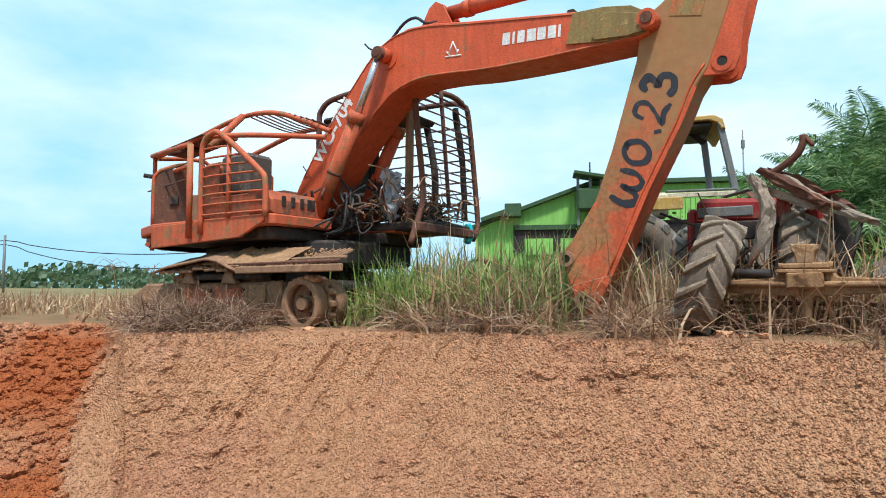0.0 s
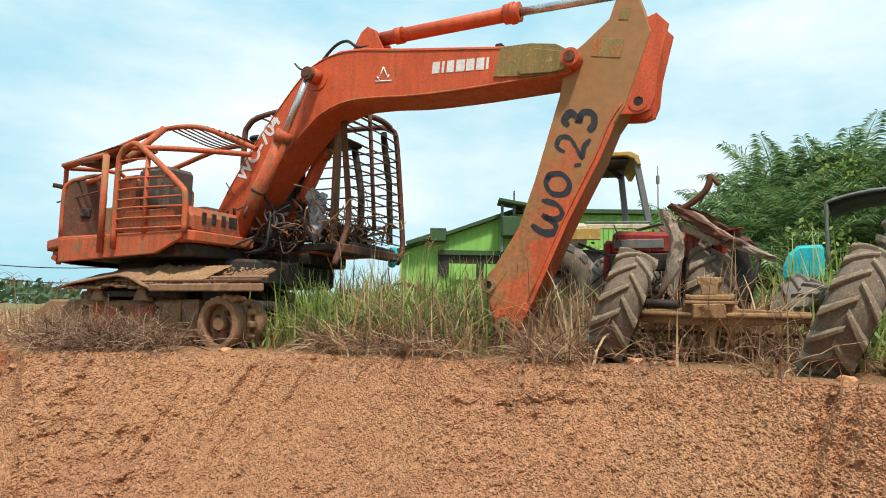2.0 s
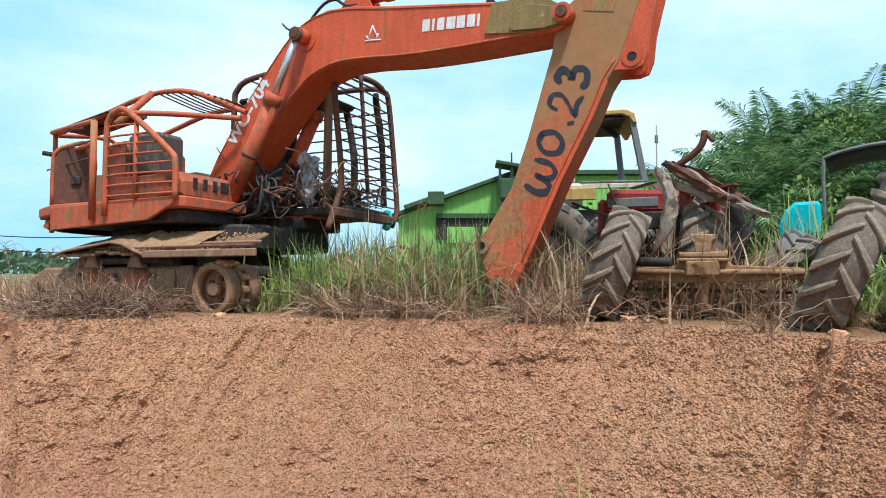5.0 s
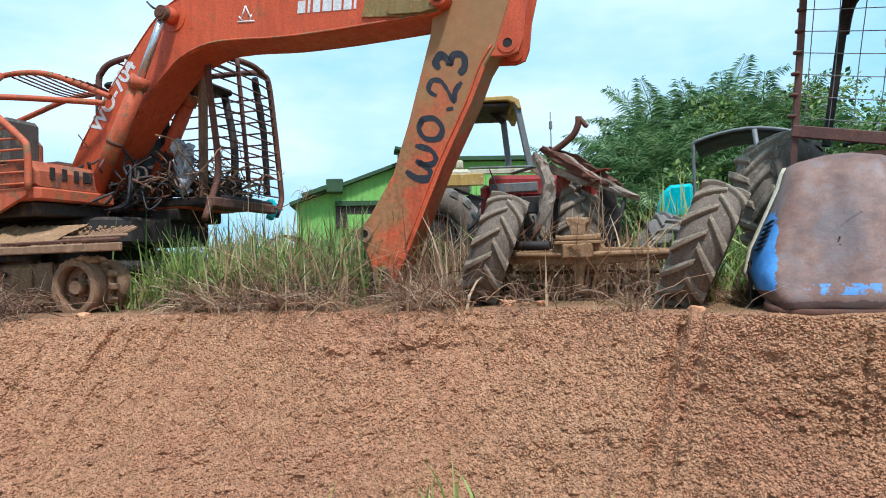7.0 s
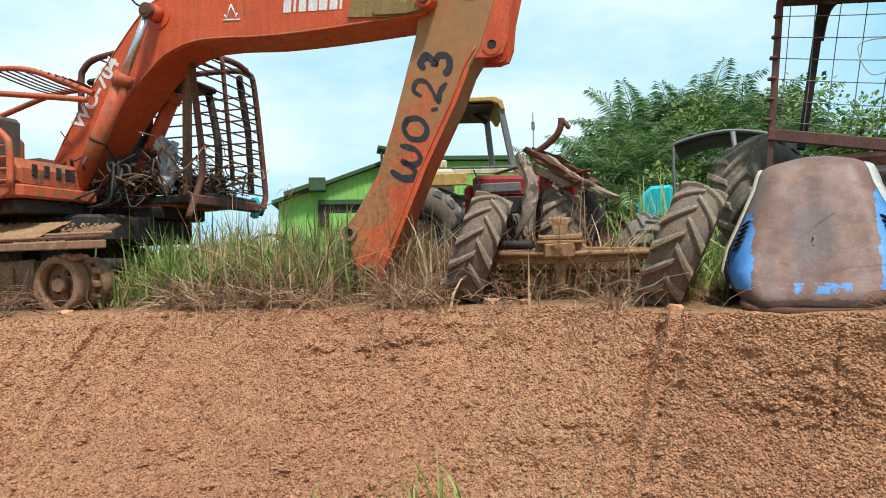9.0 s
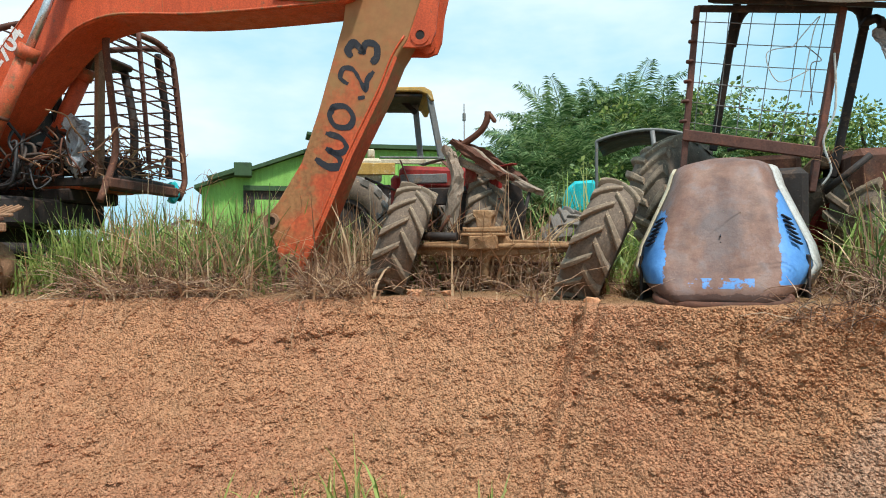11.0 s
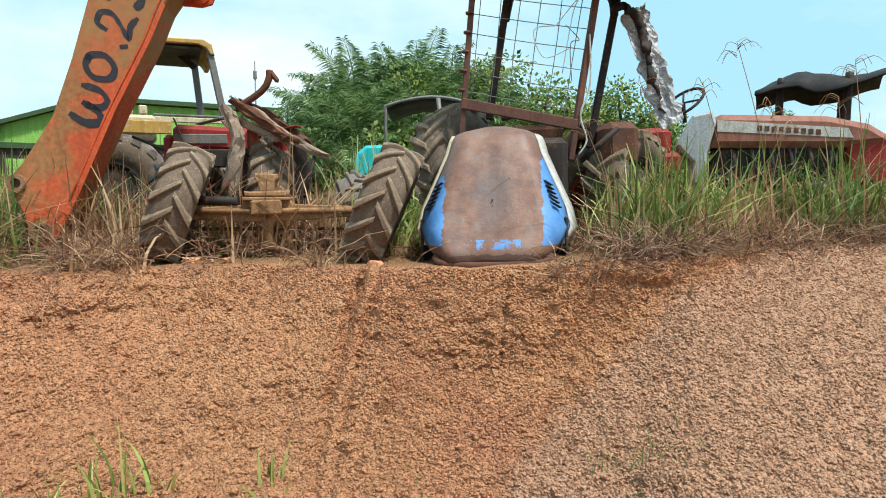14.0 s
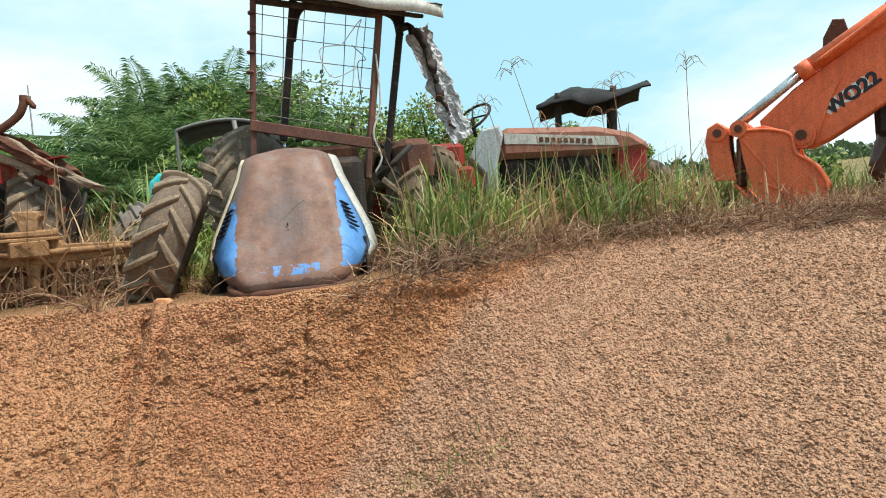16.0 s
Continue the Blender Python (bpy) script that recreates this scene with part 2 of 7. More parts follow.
M_YELLOW = worn("dirty yellow paint", (0.50, 0.30, 0.07), (0.55, 0.45, 0.28), (0.25, 0.15, 0.07), 0.4, 0.4, 0.6)
M_CREAM = worn("dirty cream paint", (0.60, 0.52, 0.36), (0.42, 0.30, 0.16), (0.30, 0.2, 0.12), 0.35, 0.35, 0.65)
M_WHITE = worn("chalky white paint", (0.56, 0.56, 0.52), (0.44, 0.42, 0.37), (0.34, 0.30, 0.24), 0.4, 0.4, 0.7)
M_GREY = worn("grey paint", (0.42, 0.46, 0.48), (0.30, 0.30, 0.30), (0.32, 0.26, 0.2), 0.25, 0.3, 0.6)
M_STEEL = worn("weathered grey steel", (0.20, 0.20, 0.19), (0.25, 0.2, 0.15), (0.10, 0.09, 0.085), 0.4, 0.35, 0.6, 0.3)
M_WOOD = worn("grey split timber", (0.30, 0.23, 0.17), (0.18, 0.12, 0.08), (0.4, 0.31, 0.23), 0.4, 0.4, 0.85)
M_CHROME = worn("scratched chrome rod", (0.62, 0.63, 0.64), (0.45, 0.42, 0.40), (0.35, 0.3, 0.26), 0.25, 0.2, 0.28, 0.85)
M_CYAN = worn("turquoise plastic", (0.02, 0.52, 0.55), (0.05, 0.60, 0.62), (0.03, 0.36, 0.38), 0.3, 0.2, 0.4)
M_GREEN = worn("green sheet metal", (0.26, 0.52, 0.11), (0.32, 0.58, 0.15), (0.20, 0.42, 0.10), 0.2, 0.2, 0.6, scale=0.3)
M_GREENDK = worn("dark green trim", (0.045, 0.09, 0.035), (0.07, 0.12, 0.05), (0.03, 0.05, 0.03), 0.3, 0.3, 0.7, scale=0.3)
M_FOIL = worn("crumpled silver foil", (0.50, 0.52, 0.55), (0.30, 0.31, 0.33), (0.16, 0.155, 0.155), 0.4, 0.4, 0.55, 0.1, bumpy=0.8)
M_BURNT = worn("burnt black sheet", (0.012, 0.011, 0.011), (0.03, 0.026, 0.024), (0.05, 0.036, 0.028), 0.3, 0.25, 0.75)
M_BLACK = worn("black paint marks", (0.028, 0.029, 0.036), (0.05, 0.045, 0.045), (0.06, 0.045, 0.035), 0.3, 0.2, 0.6)
M_LETTER = worn("chipped white lettering", (0.78, 0.76, 0.72), (0.70, 0.55, 0.45), (0.6, 0.35, 0.25), 0.15, 0.12, 0.6)
M_HOSE = worn("old rubber hose", (0.03, 0.028, 0.028), (0.07, 0.06, 0.055), (0.14, 0.09, 0.06), 0.4, 0.4, 0.6)
M_GRASS = leafy("green grass", (0.11, 0.17, 0.03), (0.28, 0.37, 0.085), (0.55, 0.54, 0.20))
M_GRASSDK = leafy("dark green grass", (0.05, 0.10, 0.02), (0.15, 0.24, 0.05), (0.34, 0.40, 0.13))
M_DRY = leafy("dry grass", (0.22, 0.105, 0.055), (0.44, 0.25, 0.13), (0.74, 0.54, 0.33), 0.8)
M_TWIG = leafy("dead vines", (0.11, 0.055, 0.04), (0.29, 0.16, 0.10), (0.54, 0.37, 0.24), 0.85)
M_LEAF = leafy("broad leaves", (0.03, 0.07, 0.014), (0.17, 0.27, 0.055), (0.50, 0.53, 0.17))
M_PALM = leafy("palm fronds", (0.03, 0.08, 0.025), (0.15, 0.26, 0.09), (0.44, 0.53, 0.25), 0.4)
M_BARK = worn("bark", (0.13, 0.09, 0.06), (0.2, 0.15, 0.1), (0.07, 0.05, 0.035), 0.5, 0.4, 0.95, bumpy=0.8)
M_FAR = leafy("far woods", (0.045, 0.085, 0.035), (0.085, 0.135, 0.06), (0.13, 0.17, 0.085))


# ---- mesh helpers ----
def part(name, bm, material, parent, label="", smooth=False):
    me = bpy.data.meshes.new(name)
    if smooth:
        for f in bm.faces:
            f.smooth = True
    bm.to_mesh(me)
    bm.free()
    me.materials.append(material)
    ob = new(name, me)
    ob.parent = parent
    if label:
        tagged(ob, label)
    return ob


def thing(name, m, label, category, group="", kind=""):
    e = new(name)
    e.empty_display_size = 0.2
    e.matrix_world = m
    return tagged(e, label, category, group, kind)


def solo(name, bm, material, label, category, m=None, group="", kind="", smooth=False):
    ob = part(name, bm, material, None, "", smooth)
    if m is not None:
        ob.matrix_world = m
    return tagged(ob, label, category, group, kind)


def put_box(bm, c, s, rz=0.0, ry=0.0, rx=0.0, bevel=0.012):
    m = Matrix.Translation(c) @ Euler((radians(rx), radians(ry), radians(rz))).to_matrix().to_4x4() @ Matrix.Diagonal((*s, 1))
    r = bmesh.ops.create_cube(bm, size=1.0, matrix=m)
    if bevel:
        es = list({e for v in r["verts"] for e in v.link_edges})
        bmesh.ops.bevel(bm, geom=es, offset=min(bevel, 0.45 * min(s)), segments=1, affect="EDGES", profile=0.5)


def put_cyl(bm, p, q, r, seg=14, r2=None, hole=0.0):
    """A round bar from p to q; with a hole it is a tube or ring."""
    p, q = Vector(p), Vector(q)
    d = (q - p).normalized()
    a = d.orthogonal().normalized()
    b = d.cross(a)
    r2 = r if r2 is None else r2

    def ring(c, rad):
        return [bm.verts.new(c + rad * (math.cos(2 * math.pi * i / seg) * a + math.sin(2 * math.pi * i / seg) * b)) for i in range(seg)]
    o1, o2 = ring(p, r), ring(q, r2)
    for i in range(seg):
        f = bm.faces.new((o1[i], o1[(i + 1) % seg], o2[(i + 1) % seg], o2[i]))
        f.smooth = True
    if hole:
        i1, i2 = ring(p, hole), ring(q, hole)
        for i in range(seg):
            j = (i + 1) % seg
            bm.faces.new((i1[j], i1[i], i2[i], i2[j])).smooth = True
            bm.faces.new((o1[j], o1[i], i1[i], i1[j]))
            bm.faces.new((o2[i], o2[j], i2[j], i2[i]))
    else:
        bm.faces.new(o1[::-1])
        bm.faces.new(o2)


def put_tube(bm, pts, r, seg=8, steps=5, r_end=None):
    """A bent tube through the points, with rounded corners."""
    P = [Vector(p) for p in pts]
    path = []
    n = len(P)
    if n == 2:
        path = P
    else:
        for i in range(n - 1):
            p0, p1, p2, p3 = P[max(i - 1, 0)], P[i], P[i + 1], P[min(i + 2, n - 1)]
            for k in range(steps):
                t = k / steps
                path.append(0.5 * ((2 * p1) + (p2 - p0) * t + (2 * p0 - 5 * p1 + 4 * p2 - p3) * t * t + (3 * p1 - p0 - 3 * p2 + p3) * t ** 3))
        path.append(P[-1])
    rings, ref = [], None
    for i, c in enumerate(path):
        d = (path[min(i + 1, len(path) - 1)] - path[max(i - 1, 0)]).normalized()
        a = d.orthogonal() if ref is None else ref - d * ref.dot(d)
        if a.length < 1e-4:
            a = d.orthogonal()
        a.normalize()
        ref = a
        b = d.cross(a)
        rad = r if r_end is None else r + (r_end - r) * i / (len(path) - 1)
        rings.append([bm.verts.new(c + rad * (math.cos(2 * math.pi * k / seg) * a + math.sin(2 * math.pi * k / seg) * b)) for k in range(seg)])
    for u, v in zip(rings, rings[1:]):
        for k in range(seg):
            bm.faces.new((u[k], u[(k + 1) % seg], v[(k + 1) % seg], v[k])).smooth = True
    bm.faces.new(rings[0][::-1])
    bm.faces.new(rings[-1])


def put_prism(bm, outline, y0, y1, bevel=0.012, axis="y"):
    """A plate or box section: an outline in x, z (or x, y) given a thickness along y (or z)."""
    def at(u, v, w):
        return (u, w, v) if axis == "y" else (u, v, w)
    lo = [bm.verts.new(at(u, v, y0)) for u, v in outline]
    hi = [bm.verts.new(at(u, v, y1)) for u, v in outline]
    n = len(outline)
    fs = [bm.faces.new(lo), bm.faces.new(hi[::-1])]
    for i in range(n):
        fs.append(bm.faces.new((lo[(i + 1) % n], lo[i], hi[i], hi[(i + 1) % n])))
    bmesh.ops.recalc_face_normals(bm, faces=fs)
    if bevel:
        es = [e for e in {e for f in fs[:2] for e in f.edges}]
        bmesh.ops.bevel(bm, geom=es, offset=bevel, segments=1, affect="EDGES", profile=0.5)


def put_sheet(bm, rows, thick=0.0):
    """A curved panel from rows of points."""
    vs = [[bm.verts.new(p) for p in row] for row in rows]
    fs = []
    for a, b in zip(vs, vs[1:]):
        for i in range(len(a) - 1):
            f = bm.faces.new((a[i], a[i + 1], b[i + 1], b[i]))
            f.smooth = True
            fs.append(f)
    if thick:
        bmesh.ops.recalc_face_normals(bm, faces=fs)
        bmesh.ops.solidify(bm, geom=fs, thickness=thick)


def put_beam(bm, p, q, w, d, bevel=0.008):
    p, q = Vector(p), Vector(q)
    L = (q - p).length
    b2 = bmesh.new()
    put_box(b2, (0, 0, L / 2), (w, d, L), bevel=bevel)
    b2.transform(Matrix.Translation(p) @ (q - p).to_track_quat("Z", "Y").to_matrix().to_4x4())
    me = bpy.data.meshes.new("tmp")
    b2.to_mesh(me)
    b2.free()
    bm.from_mesh(me)
    bpy.data.meshes.remove(me)


def one(fn, *a, **k):
    bm = bmesh.new()
    fn(bm, *a, **k)
    return bm


def rough_up(bm, amount, size, seed=0.0):
    for v in bm.verts:
        v.co += amount * noise.noise_vector(v.co / size + Vector((seed, seed, seed)))


def letters(text, size, m, material, parent, name="painted_text", bold=0.0, slant=0.0, depth=0.002, wide=1.0):
    cu = bpy.data.curves.new(name, "FONT")
    cu.body, cu.size, cu.extrude, cu.offset, cu.shear = text, size, depth, bold, slant
    cu.align_x = "CENTER"
    cu.space_character = wide
    tmp = bpy.data.objects.new(name, cu)
    me = bpy.data.meshes.new_from_object(tmp)
    bpy.data.objects.remove(tmp)
    me.materials.clear()
    me.materials.append(material)
    ob = new(name, me)
    ob.parent = parent
    ob.matrix_local = m
    return ob


def brushed(strokes, m, material, parent, name="painted_mark"):
    """Letters painted by hand: ribbons whose width follows the brush."""
    bm = bmesh.new()
    for pts, width in strokes:
        P = [Vector((0.93 * p[0], 0.93 * p[1], 0)) for p in pts]
        path = []
        for i in range(len(P) - 1):
            p0, p1, p2, p3 = P[max(i - 1, 0)], P[i], P[i + 1], P[min(i + 2, len(P) - 1)]
            for k in range(6):
                t = k / 6
                path.append(0.5 * ((2 * p1) + (p2 - p0) * t + (2 * p0 - 5 * p1 + 4 * p2 - p3) * t * t + (3 * p1 - p0 - 3 * p2 + p3) * t ** 3))
        path.append(P[-1])
        old = None
        for i, c in enumerate(path):
            d = (path[min(i + 1, len(path) - 1)] - path[max(i - 1, 0)]).normalized()
            side = Vector((-d.y, d.x, 0))
            t = i / (len(path) - 1)
            w = 0.5 * width * (0.75 + 0.35 * abs(side.y + 0.6 * side.x) + 0.25 * noise.noise(c * 14)) * (1 if 0.06 < t < 0.94 else 0.7)
            v = [bm.verts.new(c + side * w), bm.verts.new(c - side * w)]
            if old:
                bm.faces.new((old[0], old[1], v[1], v[0]))
            old = v
    ob = part(name, bm, material, parent)
    ob.matrix_local = m
    return ob


# ---- ground: road below, bank face, level ground and far country in one sheet ----
CX, CY = 0.3, 0.0
EDGE = [(-180, 12, 0.0, 2.5), (-80, 11, 0.0, 4.0), (-48, 10.3, 0.0, 4.2), (-36, 10.1, 0.0, 4.3), (-31.0, 10.0, 0.0, 4.2), (-28.6, 9.4, 0.0, 3.6),
        (-27.6, 7.75, -0.02, 1.25), (-24, 7.45, 0.0, 1.5), (-14, 7.45, 0.0, 1.7), (-5, 7.0, 0.0, 1.9), (4, 6.35, 0.0, 1.9), (10, 6.05, 0.0, 1.9),
        (20, 5.95, 0.0, 1.9), (28, 5.6, 0.0, 1.7), (36, 5.25, -0.02, 1.5), (44, 5.2, -0.02, 1.4), (51, 5.15, 0.0, 1.4), (57, 5.25, 0.02, 1.6),
        (62, 5.6, 0.03, 2.2), (67, 6.5, 0.05, 3.1), (75, 7.4, 0.08, 4.0), (84, 7.6, 0.08, 4.2), (100, 8, 0.1, 4.2), (130, 10, 0.0, 3), (180, 12, 0.0, 2.5)]
ROAD_Z = -1.25


def edge_at(az):
    a = [e[0] for e in EDGE]
    return tuple(float(np.interp(az, a, [e[k] for e in EDGE])) for k in (1, 2, 3))


def ground_z(x, y):
    """Height of the smooth ground."""
    dx, dy = x - CX, y - CY
    r, az = math.hypot(dx, dy), math.degrees(math.atan2(dx, dy))
    re, ze, wd = edge_at(az)
    if r >= re:
        d = r - re
        z = ze + 0.10 * (1 - math.exp(-d / 2.5))
        if az > 45:
            z += 0.10 * min(1, (az - 45) / 20) * (1 - math.exp(-d / 1.5))
        far = max(0.0, r - 30)
        z += far * 0.012 * (1 if az < 40 else 1 + (min(az, 80) - 40) * 0.07) if r < 230 else 2.4 * (1 if az < 40 else 1 + (min(az, 80) - 40) * 0.07)
        if r > 14:
            z += 0.35 * noise.noise(Vector((x * 0.07, y * 0.07, 3.0))) * min(1, (r - 14) / 20)
        return z
    if -40 < az < -27.6:
        # the end of the bank slopes down into the dug pit
        near = ground_z(CX - r * math.sin(radians(27.5)), CY + r * math.cos(radians(27.5))) - 0.26 * (-27.6 - az) if r < 7.75 else -0.26 * (-27.6 - az) - (r - 7.75) * 0.2
        t = min(1.0, (re - r) / wd)
        return max(near, ze + (ROAD_Z - ze) * (0.5 * t + 0.5 * (1 - (1 - t) ** 2)))
    t = min(1.0, (re - r) / wd)
    steep = 0.62 * (1 - (1 - t) ** 2.2) + 0.38 * t
    gentle = t
    k = min(1, max(0, (az - 58) / 8)) if az < 120 else 1
    return ze + (ROAD_Z - ze) * (steep * (1 - k) + gentle * k)


def sharp(v, soft=0.12):
    """A rounded step, for crusts that break off at an edge."""
    k = math.floor(v)
    f = min(1.0, max(0.0, (v - k - 0.5 + soft) / (2 * soft)))
    return k + f * f * (3 - 2 * f)


def bank_relief(x, y, z, a):
    """How far the bank face stands out towards the road: bulges, leaning rills, broken crusts and crumbs."""
    n3 = noise.noise
    big = n3(Vector((x * 0.9, y * 0.9, z * 0.45))) + 0.7 * n3(Vector((x * 2.3, y * 2.3, z * 1.1)))
    left = min(1.0, max(0.0, (6 - a) / 14))
    lean = a - 6.5 * z
    rill = 0.5 - abs(n3(Vector((lean * 0.17, 0.3 * z, 7.0)))) * 1.6 + 0.6 * (0.4 - abs(n3(Vector((lean * 0.45, 0.5 * z, 2.0))))) + 0.3 * n3(Vector((lean * 1.1, 0.4 * z, 5.0)))
    slab = sharp(2.6 * n3(Vector((x * 2.1, y * 2.1, z * 3.6))) + 0.9 * n3(Vector((x, y, z)) * 7.0)) / 2.6
    flake = sharp(2.4 * n3(Vector((x, y, z * 2.4)) * 5.0 + Vector((4, 1, 2))) + 0.7 * n3(Vector((x, y, z)) * 15.0), 0.16) / 2.4
    lump = 0.8 * n3(Vector((x, y, z)) * 11.0) + 0.7 * n3(Vector((x, y, z)) * 21.0)
    crumb = n3(Vector((x, y, z)) * 36.0)
    patch = min(1.0, max(0.15, 0.55 + 1.3 * n3(Vector((x * 0.8, y * 0.8, z * 0.8 + 9)))))
    steep = 1.0 if a < 58 else max(0.3, 1 - (a - 58) / 8)
    out = (0.075 * big + (0.03 + 0.115 * left) * rill) * steep + (0.065 * slab + 0.045 * flake) * patch * (0.4 + 0.6 * steep) + 0.009 * lump + 0.009 * crumb
    # twin rain gully below the wheel
    ga = a - 34.0 - 3.3 * (z + 0.1) - 0.6 * n3(Vector((z * 3.5, 1, 1)))
    out -= 0.13 * math.exp(-(ga / 0.6) ** 2) + 0.07 * math.exp(-((ga - 1.55) / 0.42) ** 2) - 0.03 * math.exp(-((ga - 0.65) / 0.4) ** 2)
    # shallow crack under the hood
    out -= 0.035 * math.exp(-((a - 47.0 - 1.2 * z) / 0.22) ** 2) * (1 if -0.7 < z < -0.1 else 0)
    # hollow whose far side is the edge of the gravel fan
    hb = a - (63.5 + 15 * z)
    hol = math.exp(-((hb + 2.2) / (1.6 if hb > -2.2 else 5.0)) ** 2) * min(1, max(0, (z + 0.80) / 0.12)) * min(1, max(0, (-0.04 - z) / 0.10))
    return out - 0.12 * hol, lump, crumb


def build_ground():
    az = np.concatenate([np.arange(-180, -44, 4.0), np.arange(-44, -34, 0.3), np.arange(-34, 90, 0.12), np.arange(90, 92, 0.4), np.arange(92, 180, 4.0), [180.0]])
    nf = 150
    rows = []
    for a in az:
        re, ze, wd = edge_at(a)
        rb = re - wd
        rr = list(np.linspace(0.0, rb - 0.75, 5)) + list(np.linspace(rb - 0.7, rb, 24))[:-1] + list(np.linspace(rb, re, nf)) \
            + [re + d for d in (0.012, 0.025, 0.04, 0.06, 0.085, 0.12, 0.18, 0.26, 0.36, 0.5, 0.7, 0.95, 1.3, 1.8, 2.4, 3.2, 4.2, 5.5, 7, 9, 12, 16, 21, 28, 38, 52, 70, 95, 130, 180, 300, 700, 3000)]
        rows.append(rr)
    n, m = len(rows), len(rows[0])
    pts, zone, tone = [], [], []
    for a, rr in zip(az, rows):
        sa, ca = math.sin(radians(a)), math.cos(radians(a))
        re, ze, wd = edge_at(a)
        inner = -44 <= a <= 92
        for r in rr:
            x, y = CX + r * sa, CY + r * ca
            z = ground_z(x, y)
            p = Vector((x, y, z))
            d = r - re
            if inner and -wd - 1.2 < d < 1.2:
                w = 1.0 if d < 0 else math.exp(-d * 3)
                face = min(1, max(0, 0.25 - d / 0.12)) * min(1, max(0, (d + wd + 0.7) / 0.5))
                out, lump, crumb = bank_relief(x, y, z, a)
                p.x -= out * face * sa
                p.y -= out * face * ca
                p.z += w * (0.030 * noise.noise(Vector((x, y, 0)) * 2.6) + 0.022 * noise.noise(Vector((x, y, 1)) * 8.0) + 0.008 * crumb) + 0.010 * lump * face
            elif d >= 1.2 and r < 40:
                p.z += 0.03 * noise.noise(Vector((x, y, 0)) * 1.2)
            pts.append(p)
            pit = min(1, max(0, (-27.4 + 3.6 * min(0, z) - a) / 0.8)) * min(1, max(0, (0.1 - z) / 0.25)) * (1 if a > -80 else 0) * min(1, max(0, (d + wd + 0.6) / 0.6))
            pit *= 0.35 + 0.65 * min(1, max(0, 0.5 + 1.6 * noise.noise(Vector((x * 0.8, y * 0.8, z)))))
            turf = min(1, max(0, (d - 0.12) / 0.5)) * (0.6 + 0.4 * noise.noise(Vector((x, y, 5)) * 3))
            zone.append((min(1, pit), min(1, max(0, turf)), min(1, max(0, (r - 13) / 6)), 1))
            ragged = 2.5 * noise.noise(Vector((x * 1.7, y * 1.7, z * 2.0)))
            fan = a - (63.5 + 15 * z) + ragged
            gravel = min(1, max(0, fan / 2.0)) * min(1, max(0, (d + wd + 0.9) / 0.9)) if a < 120 else 0.0
            hollow = min(1, max(0, (a - 40 + 2 * ragged) / 8)) * (1 - gravel) * min(1, max(0, (z + 0.85) / 0.25))
            tone.append((gravel, max(0.0, hollow), 0.0, 1))
    faces = []
    for i in range(n - 1):
        for j in range(m - 1):
            faces.append((i * m + j, (i + 1) * m + j, (i + 1) * m + j + 1, i * m + j + 1))
    me = bpy.data.meshes.new("ground")
    me.from_pydata(pts, [], faces)
    me.update()
    for name, values in (("zone", zone), ("tone", tone)):
        col = me.color_attributes.new(name, "FLOAT_COLOR", "POINT")
        col.data.foreach_set("color", [c for q in values for c in q])
    me.polygons.foreach_set("use_smooth", [True] * len(me.polygons))
    me.materials.append(M_SOIL)
    tagged(new("ground", me), "ochre laterite earth bank with level weedy ground above", "ground", kind="structure")
    return az, np.array([tuple(p) for p in pts]).reshape(n, m, 3), (28, 28 + nf), np.array(zone).reshape(n, m, 4), np.array(tone).reshape(n, m, 4)


BANK_AZ, BANK, BANK_ROWS, BANK_ZONE, BANK_TONE = build_ground()


# ---- tyres and wheels ----
def tyre_mesh(D, W, rim=0.52, lug_h=0.035, seg=44):
    """The carcass of a tractor tyre round the y axis."""
    bm = bmesh.new()
    R, ri = D / 2 - lug_h, rim * D / 2
    prof = [(ri, 0.36), (ri + 0.10 * (R - ri), 0.47), (ri + 0.55 * (R - ri), 0.52), (ri + 0.86 * (R - ri), 0.46), (R - 0.004, 0.34), (R, 0.15)]
    ring = [(r, -w * W) for r, w in prof] + [(r, w * W) for r, w in prof[::-1]]
    vs = []
    for i in range(seg):
        a = 2 * math.pi * i / seg
        vs.append([bm.verts.new((r * math.cos(a), y, r * math.sin(a))) for r, y in ring])
    k = len(ring)
    for i in range(seg):
        u, v = vs[i], vs[(i + 1) % seg]
        for j in range(k):
            bm.faces.new((u[j], v[j], v[(j + 1) % k], u[(j + 1) % k])).smooth = True
    bmesh.ops.recalc_face_normals(bm, faces=bm.faces)
    return bm


